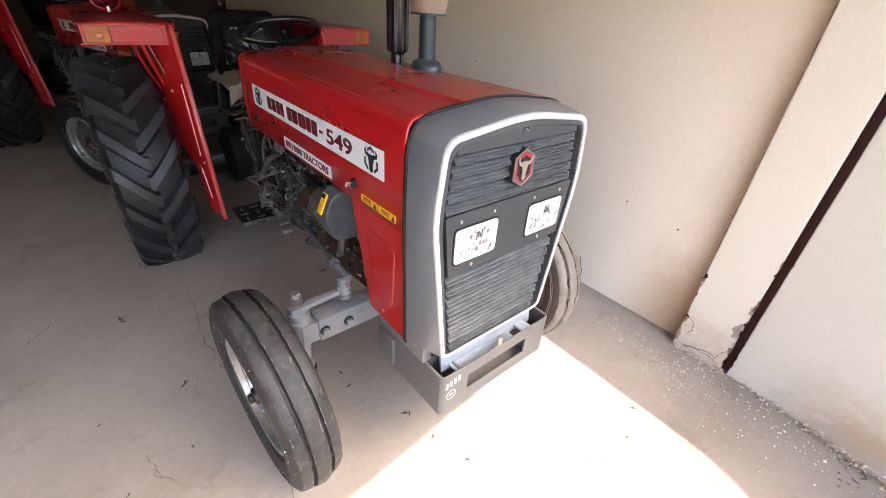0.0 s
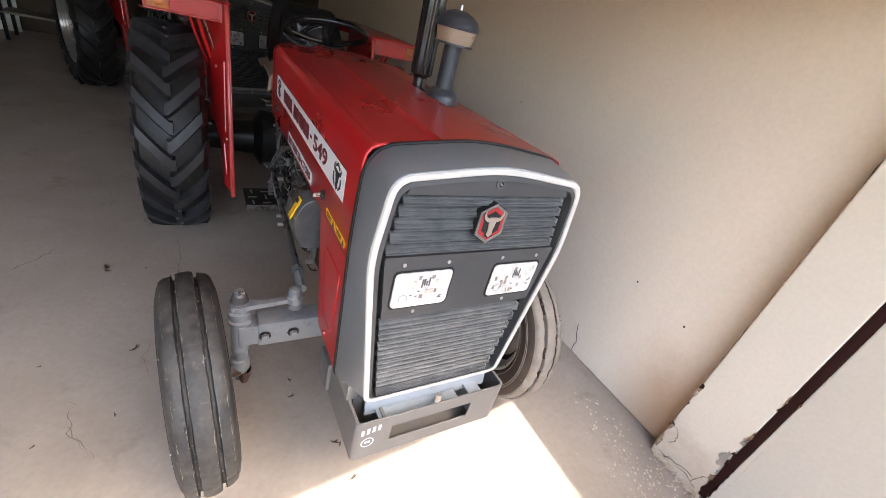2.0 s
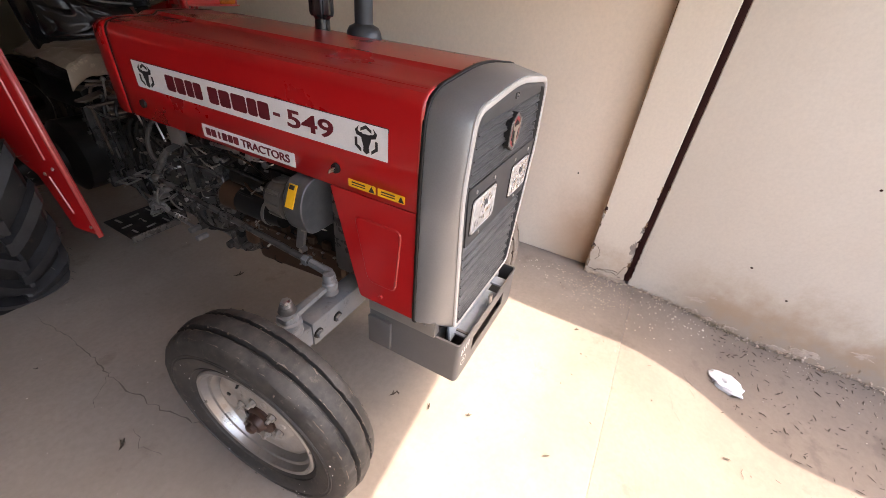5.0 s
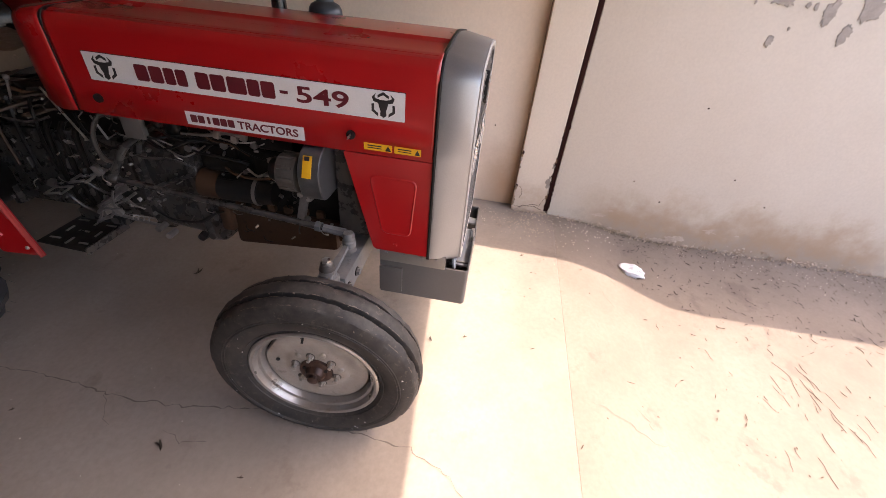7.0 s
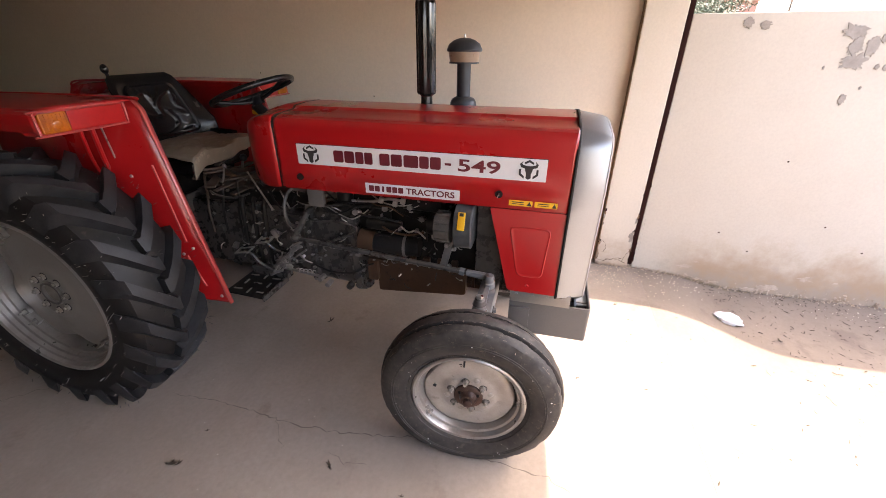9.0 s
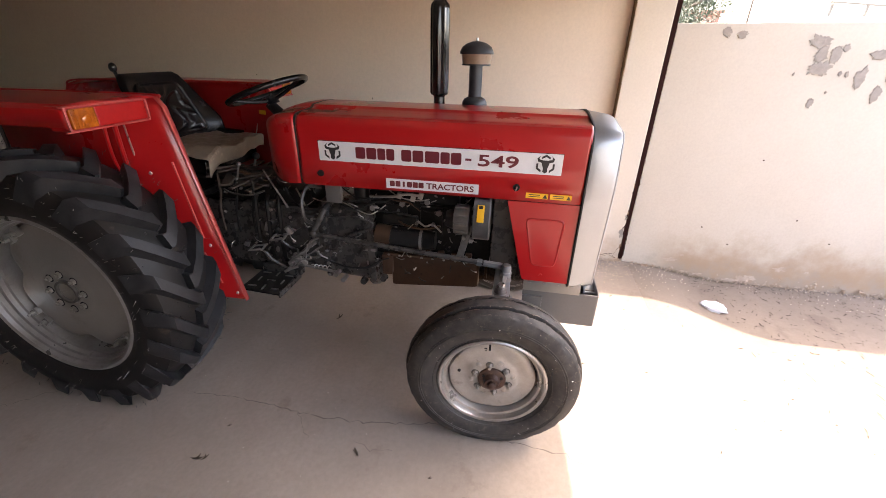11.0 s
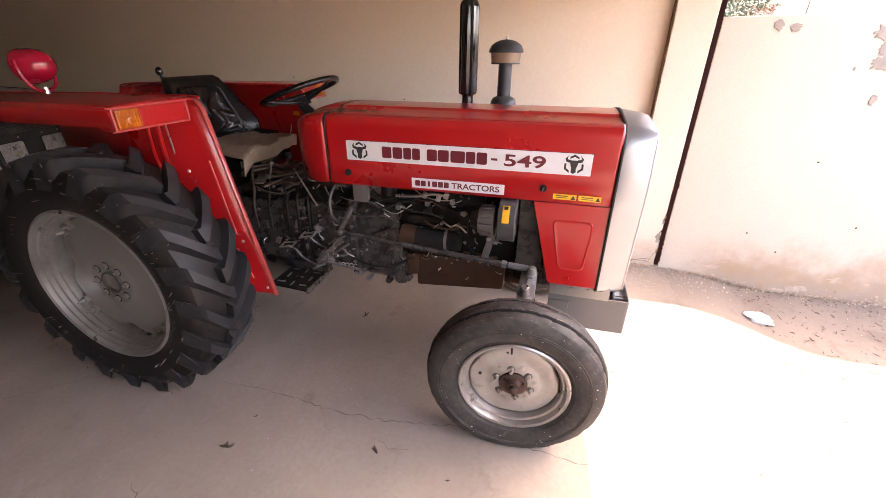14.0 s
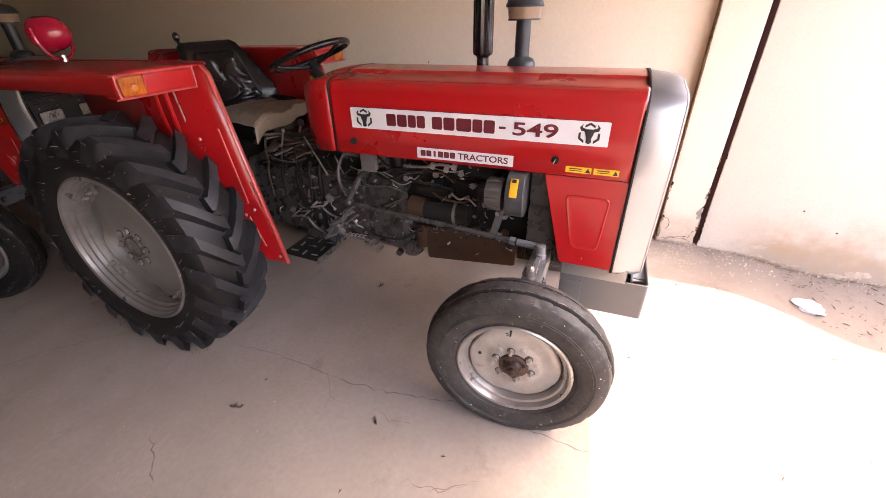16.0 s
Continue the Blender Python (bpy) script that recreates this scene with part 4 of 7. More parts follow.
            add_slab(bm, [(ty - 0.011, 1.064), (ty + 0.011, 1.064), (ty, 1.083)], "X", s * 0.3535, s * 0.3555)
            add_box(bm, (s * 0.3548, y + 0.012, 1.078), (0.0015, 0.05, 0.004))
            add_box(bm, (s * 0.3548, y + 0.012, 1.070), (0.0015, 0.05, 0.003))
            part("sticker_print", bm, INK, hood)
        # the long sticker with its bars, number and emblems
        x = s * 0.3505
        part("name_sticker", add_slab(bm_new(), rounded(rect(-0.225, 1.165, 0.911, 1.273), 0.004), "X", x, s * 0.3519), WHITE, hood, "long silver-white sticker with maroon lettering bars", smooth=0)
        part("sticker_line", add_slab(bm_new(), rounded(rect(-0.220, 1.170, 0.906, 1.268), 0.004), "X", x, s * 0.3528), INK, hood, smooth=0)
        part("sticker_field", add_slab(bm_new(), rounded(rect(-0.2175, 1.1725, 0.9035, 1.2655), 0.004), "X", x, s * 0.3538), WHITE, hood, smooth=0)
        for y in (-0.145, 0.835):
            bm = bm_new()
            logo_shapes(bm, y, 1.219, 0.082, s * 0.3538, -s * 0.0012)
            part("emblem", bm, INK, hood, "plain black bull-head emblem", smooth=0)
        flip = -1 if s < 0 else 1
        for y0, w in ((0.720, 0.047), (0.667, 0.047), (0.614, 0.038), (0.571, 0.038), (0.500, 0.047), (0.447, 0.050), (0.389, 0.066), (0.318, 0.042), (0.270, 0.047)):
            yc = y0 - w / 2 if s < 0 else 0.69 - (y0 - w / 2)
            part("bar", add_slab(bm_new(), rounded(rect(yc - w / 2, 1.192, yc + w / 2, 1.246), 0.008, 2), "X", s * 0.3538, s * 0.3550), MAROON, hood, smooth=0)
        yd = 0.192 if s < 0 else 0.69 - 0.192
        part("dash", add_slab(bm_new(), rect(yd - 0.014, 1.214, yd + 0.014, 1.224), "X", s * 0.3538, s * 0.3550), MAROON, hood, smooth=0)
        bm = lettering("549", 0.178, 0.054)
        yn = 0.06 if s < 0 else 0.63
        bmesh.ops.transform(bm, matrix=pose(s * 0.3545, yn, 1.219, 90, 0, -90 if s < 0 else 90), verts=bm.verts)
        part("model_number", bm, MAROON, hood, smooth=0)
        # the small sticker
        y0, y1 = (0.131, 0.585)
        part("maker_sticker", add_slab(bm_new(), rect(y0, 1.051, y1, 1.114), "X", x, s * 0.3519), WHITE, hood, "small white sticker with maroon lettering", smooth=0)
        part("sticker_line", add_slab(bm_new(), rect(y0 + 0.005, 1.056, y1 - 0.005, 1.109), "X", x, s * 0.3528), INK, hood, smooth=0)
        part("sticker_field", add_slab(bm_new(), rect(y0 + 0.0075, 1.0585, y1 - 0.0075, 1.1065), "X", x, s * 0.3538), WHITE, hood, smooth=0)
        for k in range(6):                       # word mark as plain bars
            yc = 0.548 - 0.028 * k if s < 0 else 0.716 - (0.548 - 0.028 * k)
            w = 0.024 if k != 2 else 0.010
            part("bar", add_slab(bm_new(), rounded(rect(yc - w / 2, 1.069, yc + w / 2, 1.096), 0.004, 2), "X", s * 0.3538, s * 0.3550), MAROON, hood, smooth=0)
        bm = lettering("TRACTORS", 0.222, 0.028)
        yn = 0.272 if s < 0 else 0.444
        bmesh.ops.transform(bm, matrix=pose(s * 0.3545, yn, 1.0825, 90, 0, -90 if s < 0 else 90), verts=bm.verts)
        part("lettering", bm, MAROON, hood, smooth=0)
    return hood


def build_cowl(t):
    """The rounded cowl behind the hood, with the steering column."""
    rings = []
    for y, inset, drop, low in ((1.006, 0.0, 0.0, 1.050), (1.03, 0.0, 0.0, 1.046), (1.07, 0.004, 0.003, 1.044), (1.11, 0.014, 0.011, 1.050), (1.15, 0.034, 0.026, 1.068), (1.185, 0.064, 0.048, 1.095), (1.21, 0.105, 0.080, 1.13), (1.225, 0.165, 0.125, 1.19)):
        sec = hood_section(0, 0, low)
        rings.append([(x * (1 - inset / 0.35), y, low + (z - low) * (1 - drop / 0.36)) for x, z in sec])
    bm = loft(bm_new(), rings, False)
    bm.faces.new([v for v in bm.verts if abs(v.co.y - 1.225) < 1e-5])
    cowl = part("cowl", bm, RED, t, "red rounded cowl behind the hood", smooth=50, solid=0.006)
    rings = [[(x * 1.003, y, z * 1.0015) for x, z in hood_section()] for y in (0.996, 1.008)]
    part("seam", loft(bm_new(), rings, False), GASKET, cowl, solid=0.004)
    # steering wheel
    centre, tilt = Vector((-0.005, 1.365, 1.458)), 20
    m = Matrix.Translation(centre) @ pose(0, 0, 0, -tilt, 0, 0)
    wheel = empty("steering_wheel", m, "black moulded steering wheel with three spokes", "")
    wheel.parent = t
    bm = bm_new()
    add_lathe(bm, [(0.015 * math.sin(a), 0.215 + 0.015 * math.cos(a)) for a in (2 * math.pi * k / 10 for k in range(10))], axis="Z", seg=56, closed=True)
    part("rim", bm, VINYL, wheel)
    for a in (-90, 30, 150):
        c, s = math.cos(radians(a)), math.sin(radians(a))
        bm = add_tube(bm_new(), [(0.03 * c, 0.03 * s, -0.05), (0.11 * c, 0.11 * s, -0.035), (0.21 * c, 0.21 * s, -0.002)], 0.010)
        part("spoke", bm, VINYL, wheel)
    part("hub", add_cyl(bm_new(), (0, 0, -0.07), (0, 0, -0.03), 0.035, 0.030, 20), VINYL, wheel)
    part("column", add_cyl(bm_new(), (0, 1.14, 1.22), (0, 1.318, 1.39), 0.035, 0.028, 18), GASKET, t)


def outline_front(y, grow=0.0):
    pts = [(-0.275, 0.575), (-0.352, 1.14), (-0.322, 1.362), (0.0, 1.404), (0.322, 1.362), (0.352, 1.14), (0.275, 0.575)]
    mid = Vector((0, 0.98))
    pts = [tuple(Vector(p) + (Vector(p) - mid).normalized() * grow) for p in pts]
    return [(x, y, z) for x, z in rounded(pts, [0.03, 0.06, 0.05, 0.10, 0.05, 0.06, 0.03], 6)]


def build_nose(t):
    back = [(-0.345, 0.60), (-0.356, 1.14), (-0.345, 1.385), (0.0, 1.424), (0.345, 1.385), (0.356, 1.14), (0.345, 0.60)]
    back = [(x, z) for x, z in rounded(back, [0.03, 0.10, 0.09, 0.12, 0.09, 0.10, 0.03], 6)]
    rings = [[(x, -0.336, z) for x, z in back], [(x * 1.006, -0.350, z * 1.002) for x, z in back], outline_front(-0.452, 0.010), outline_front(-0.470, 0.004), outline_front(-0.472, -0.02), outline_front(-0.44, -0.024)]
    shell = part("grille_shell", loft(bm_new(), rings), SHELL, t, "grey painted grille surround", smooth=40)
    ring = [[(x * 1.008, y, 0.98 + (z - 0.98) * 1.010) for x, z in back] for y in (-0.330, -0.342)]
    part("gasket", loft(bm_new(), ring), GASKET, shell, solid=0.006)
    line = outline_front(-0.474, -0.008)
    bm = bm_new()
    n = len(line)
    rings = []
    for i in range(n):
        p, d = Vector(line[i]), (Vector(line[(i + 1) % n]) - Vector(line[i - 1])).normalized()
        side = d.cross(Vector((0, 1, 0))).normalized()
        rings.append([p + 0.0108 * (math.cos(a) * side + math.sin(a) * Vector((0, 0.7, 0))) for a in (2 * math.pi * k / 8 for k in range(8))])
    loft(bm, rings + rings[:1])
    bmesh.ops.remove_doubles(bm, verts=bm.verts, dist=1e-5)
    part("trim", bm, TRIM, shell, "white rubber trim round the grille")
    # the grille insert
    inner = [(x, z) for x, _, z in outline_front(0, -0.026)]
    grille = part("grille", add_slab(bm_new(), inner, "Y", -0.440, -0.43), GASKET, t, "dark grey louvred grille", smooth=0)
    bm = loft(bm_new(), [outline_front(-0.476, -0.020), outline_front(-0.478, -0.034), outline_front(-0.445, -0.038)])
    part("inner_frame", bm, BAND, grille)

    def half_at(z):
        return (0.275 + (0.352 - 0.275) * (z - 0.575) / 0.565 if z < 1.14 else 0.352 - 0.034 * (z - 1.14) / 0.215) - 0.044

    def slat(z, h):
        w = half_at(z) - 0.012
        bm = bm_new()
        # a louvre: lower edge forward, upper edge back, with a lip
        prof = [(-0.446, z + h * 0.55)]
        for k in range(3):                       # fine pressed ridges across the slope
            f = (k + 0.5) / 3
            ys, zs = -0.449 - 0.026 * f, z + h * (0.55 - 0.90 * f)
            prof += [(ys + 0.0016, zs + h * 0.13), (ys - 0.0016, zs + h * 0.05), (ys - 0.0016, zs - h * 0.05), (ys + 0.0012, zs - h * 0.10)]
        prof += [(-0.476, z - h * 0.36), (-0.476, z - h * 0.44), (-0.466, z - h * 0.46), (-0.443, z - h * 0.05)]
        loft(bm, [[(x, a, b) for a, b in prof] for x in (-w - 0.013, w)], True, (True, True))
        part("louvre", bm, GRILLE, grille)
        part("louvre_end", add_box(bm_new(), (w - 0.002, -0.462, z), (0.006, 0.018, h * 0.7), bev=0.002), AXLE, grille)
    for k in range(5):
        slat(1.161 + 0.0345 * k, 0.0275)
    for k in range(8):
        slat(0.624 + 0.0405 * k, 0.0315)
    rows = bm_new()
    for k in range(46):
        x = -0.30 + 0.6 * k / 45
        for z0, z1 in ((0.60, 0.94), (1.14, 1.33)):
            if abs(x) < half_at(z0) - 0.01:
                add_box(rows, (x, -0.4415, (z0 + z1) / 2), (0.003, 0.004, z1 - z0))
    tagged(part("wire_mesh", rows, GRILLE, grille, "fine wire mesh behind the louvres", smooth=0), kind="stuff")
    # top field and lamp band
    wt = half_at(1.325)
    part("top_field", add_slab(bm_new(), rounded([(-wt, 1.314), (wt, 1.314), (wt - 0.012, 1.35), (0.0, 1.382), (-wt + 0.012, 1.35)], 0.006), "Y", -0.470, -0.44), BAND, grille, smooth=20)
    wb, wu = half_at(0.945), half_at(1.135)
    band = part("lamp_band", add_slab(bm_new(), rounded([(-wb, 0.942), (wb, 0.942), (wu, 1.142), (-wu, 1.142)], 0.006), "Y", -0.476, -0.44), BAND, grille, "charcoal lamp panel", smooth=20)
    latch = part("top_latch", add_lathe(bm_new(), [(-0.468, 0.017), (-0.474, 0.015), (-0.474, 0.009), (-0.470, 0.008)], at=(0, 0, 1.352), axis="Y", seg=18), GRILLE, grille)
    part("latch_slot", add_box(bm_new(), (0.001, -0.4725, 1.352), (0.011, 0.006, 0.004), (0, 35, 0), 0.001), STEEL, latch)
    for s in (-1, 1):
        x0, x1, z0, z1 = s * 0.172 - 0.094, s * 0.172 + 0.094, 0.980, 1.094
        lamp = part("headlamp", add_slab(bm_new(), rounded(rect(x0 - 0.005, z0 - 0.005, x1 + 0.005, z1 + 0.005), 0.018), "Y", -0.479, -0.45), GASKET, t, "rectangular white fluted headlamp", smooth=25)
        zc = (z0 + z1) / 2
        shape = lambda k, y: [(s * 0.172 + (a - s * 0.172) * k, y, zc + (b - zc) * k) for a, b in rounded(rect(x0, z0, x1, z1), 0.016)]
        part("lens", loft(bm_new(), [shape(1.0, -0.478), shape(0.985, -0.484), shape(0.93, -0.486), shape(0.90, -0.4835)], True, (False, True)), LENS, lamp, "clear fluted glass")
        rn = random.Random(7 + s)
        bm = bm_new()
        for i in range(11):                      # mirror facets behind the glass
            for j in range(6):
                if rn.random() < 0.84:
                    continue
                cx, cz = s * 0.172 + (i - 5) * 0.0148, zc + (j - 2.5) * 0.0158
                add_box(bm, (cx, -0.4845, cz), (0.0125 * rn.uniform(0.5, 1.0), 0.004, 0.013), (rn.gauss(0, 9), 0, rn.gauss(0, 9)))
        tagged(part("reflector", bm, MIRROR, lamp, "bright mirror facets", smooth=0), kind="stuff")
        bm = bm_new()
        for k in range(4):                       # grey flutes, then dark strokes that paint shadows round the bulb
            add_box(bm, (s * 0.172 - 0.004 + 0.0075 * k, -0.4870, zc + 0.020 + 0.004 * (k % 2)), (0.0046, 0.003, 0.030 - 0.007 * (k % 3)), bev=0.001, seg=1)
        for k in range(5):
            add_box(bm, (s * 0.172 + rn.uniform(-0.05, 0.075), -0.4870, zc + rn.uniform(-0.045, 0.005)), (rn.uniform(0.006, 0.016), 0.003, rn.uniform(0.002, 0.005)), (0, rn.uniform(-50, 30), 0), bev=0.0008, seg=1)
        tagged(part("fluting", bm, GRILLE, lamp, "grey moulded flutes and painted shadows round the bulb"), kind="stuff")
        part("bulb_ring", add_tube(bm_new(), [(s * 0.172 - 0.058 + 0.013 * math.cos(a), -0.4870, zc - 0.026 + 0.013 * math.sin(a)) for a in [2 * math.pi * k / 14 for k in range(15)]], 0.0014, 5), ALLOY, lamp)
        for x, z in ((x0 + 0.022, 1.117), (x1 - 0.022, 1.117), (s * 0.172 - 0.01, 0.958)):
            part("lamp_screw", add_ball(bm_new(), (x, -0.477, z), 0.006, (1, 0.6, 1), 10, 6), STEEL, band)
    # badge
    hexa = [(0.0, 0.063), (0.050, 0.035), (0.050, -0.035), (0.0, -0.063), (-0.050, -0.035), (-0.050, 0.035)]
    badge = part("badge", add_slab(bm_new(), [(a, 1.238 + b) for a, b in rounded(hexa, 0.006)], "Y", -0.490, -0.465), GASKET, t, "hexagonal badge with a silver bull-like shape on red", smooth=20)
    rim = [[(a * k, y, 1.238 + b * k) for a, b in hexa] for k, y in ((0.97, -0.488), (0.93, -0.494), (0.84, -0.494), (0.80, -0.490))]
    part("badge_edge", loft(bm_new(), rim), FRAME, badge, smooth=0)
    part("badge_field", add_slab(bm_new(), [(a * 0.80, 1.238 + b * 0.80) for a, b in hexa], "Y", -0.4915, -0.48), BRIGHTRED, badge, smooth=0)
    part("badge_plate", add_slab(bm_new(), [(a * 0.60, 1.238 + b * 0.60) for a, b in hexa], "Y", -0.4925, -0.48), GASKET, badge, smooth=0)
    horn = ((0.007, 0.006), (0.020, 0.007), (0.030, 0.014), (0.035, 0.026), (0.030, 0.040), (0.0295, 0.028), (0.024, 0.020), (0.014, 0.017), (0.007, 0.019))
    face = ((-0.012, 0.020), (0.012, 0.020), (0.012, 0.004), (0.008, -0.018), (0.0095, -0.032), (0.0, -0.040), (-0.0095, -0.032), (-0.008, -0.018), (-0.012, 0.004))
    for name, grow, y, m in (("badge_shadow", 1.0, -0.4935, GASKET), ("badge_relief", 0.0, -0.4975, BADGE)):
        bm = bm_new()
        add_slab(bm, [(a + grow * math.copysign(0.006, a) * (abs(a) > 1e-6), 1.238 + b + grow * math.copysign(0.005, b)) for a, b in face], "Y", y, -0.489)
        for s in (-1, 1):
            c = Vector((0.021, 0.018))
            q = [Vector(p) + grow * 0.004 * (Vector(p) - c).normalized() for p in horn]
            add_slab(bm, [(s * p.x, 1.238 + p.y) for p in q][::s], "Y", y + 0.0003, -0.489)
        part(name, bm, m, badge, smooth=0)


def build_front_frame(t):
    """The folded weight frame under the nose."""
    x, y0, y1, z0, z1 = 0.312, -0.555, -0.115, 0.368, 0.556
    line = rounded([(-x, y1), (-x, y0), (x, y0), (x, y1)], [0, 0.03, 0.03, 0], 5)
    th = 0.012
    cut = next(i for i in range(len(line) - 1) if line[i + 1][0] > 0.1 and line[i][0] < -0.1)
    line = line[:cut + 1] + [(-0.175, y0), (0.165, y0)] + line[cut + 1:]
    levels = (z0, 0.428, 0.500, z1)
    outer, inner = [], []
    bm = bm_new()
    for i, (a, b) in enumerate(line):
        d = Vector(line[min(i + 1, len(line) - 1)]) - Vector(line[max(i - 1, 0)])
        nrm = Vector((d.y, -d.x)).normalized() * th
        outer.append([bm.verts.new((a, b, z)) for z in levels])
        inner.append([bm.verts.new((a - nrm.x, b - nrm.y, z)) for z in levels])
    for i in range(len(line) - 1):
        for k in range(3):
            if i == cut + 1 and k == 1:          # the long slot in the front plate
                for p, q in (((i, 1), (i + 1, 1)), ((i + 1, 2), (i, 2)), ((i + 1, 1), (i + 1, 2)), ((i, 2), (i, 1))):
                    bm.faces.new((outer[p[0]][p[1]], outer[q[0]][q[1]], inner[q[0]][q[1]], inner[p[0]][p[1]]))
                continue
            bm.faces.new((outer[i][k], outer[i + 1][k], outer[i + 1][k + 1], outer[i][k + 1]))
            bm.faces.new((inner[i][k], inner[i][k + 1], inner[i + 1][k + 1], inner[i + 1][k]))
        for k in (0, 3):
            bm.faces.new((outer[i][k], inner[i][k], inner[i + 1][k], outer[i + 1][k]))
    for i in (0, len(line) - 1):
        for k in range(3):
            bm.faces.new((outer[i][k], outer[i][k + 1], inner[i][k + 1], inner[i][k]))
    frame_ob = part("weight_frame", bm, FRAME, t, "folded grey steel frame under the nose", bevel=0.002)
    part("cross_plate", add_box(bm_new(), (-0.055, -0.482, 0.520), (0.33, 0.118, 0.010), bev=0.002), APRON, frame_ob)
    part("plate_lip", add_box(bm_new(), (-0.055, -0.430, 0.530), (0.31, 0.010, 0.045), bev=0.002), FRAME, frame_ob)
    part("cross_plate", add_box(bm_new(), (0.185, -0.47, 0.530), (0.060, 0.140, 0.010), bev=0.002), APRON, frame_ob)
    part("tray_back", add_box(bm_new(), (0, -0.405, 0.470), (0.58, 0.012, 0.16), bev=0.002), FRAME, frame_ob)
    part("tray_floor", add_box(bm_new(), (0, -0.475, 0.385), (0.58, 0.13, 0.008), bev=0.002), FRAME, frame_ob)
    part("apron", add_box(bm_new(), (0, -0.447, 0.555), (0.52, 0.010, 0.095), (-10, 0, 0), 0.002), APRON, frame_ob)
    for s in (-1, 1):
        part("bearer", add_box(bm_new(), (s * 0.298, -0.265, 0.582), (0.040, 0.30, 0.060), bev=0.004), RIM_SOFT, frame_ob)
        part("side_step", add_box(bm_new(), (s * 0.318, -0.165, 0.455), (0.016, 0.10, 0.135), bev=0.003), FRAME, frame_ob)
        for y in (-0.145, -0.22, -0.30, -0.37):
            part("frame_bolt", add_cyl(bm_new(), (s * 0.317, y, 0.582), (s * 0.324, y, 0.582), 0.008, 0.007, 6), ALLOY, frame_ob)
        part("inner_bracket", add_box(bm_new(), (s * 0.20, -0.40, 0.47), (0.012, 0.28, 0.12), bev=0.002), FRAME, frame_ob)
    part("tow_pin", add_cyl(bm_new(), (0.0, -0.535, 0.50), (0.0, -0.535, 0.572), 0.017, 0.014, 14), STEEL, frame_ob)
    bm = bm_new()                                # a chalked number, as bars, and a chalked ring
    for k in range(4):
        add_box(bm, (-0.285 + 0.020 * k, -0.5565, 0.508 + 0.003 * k), (0.011, 0.002, 0.026))
    add_lathe(bm, [(-0.558, 0.020), (-0.558, 0.024)], at=(-0.262, 0, 0.455), axis="Y", seg=20)
    add_box(bm, (-0.262, -0.5565, 0.455), (0.02, 0.002, 0.010))
    part("chalk_marks", bm, CHALK, frame_ob, "white chalk marks", smooth=0)
    part("front_support", add_box(bm_new(), (0, 0.0, 0.60), (0.30, 0.34, 0.20), bev=0.02), ENGINE, t)


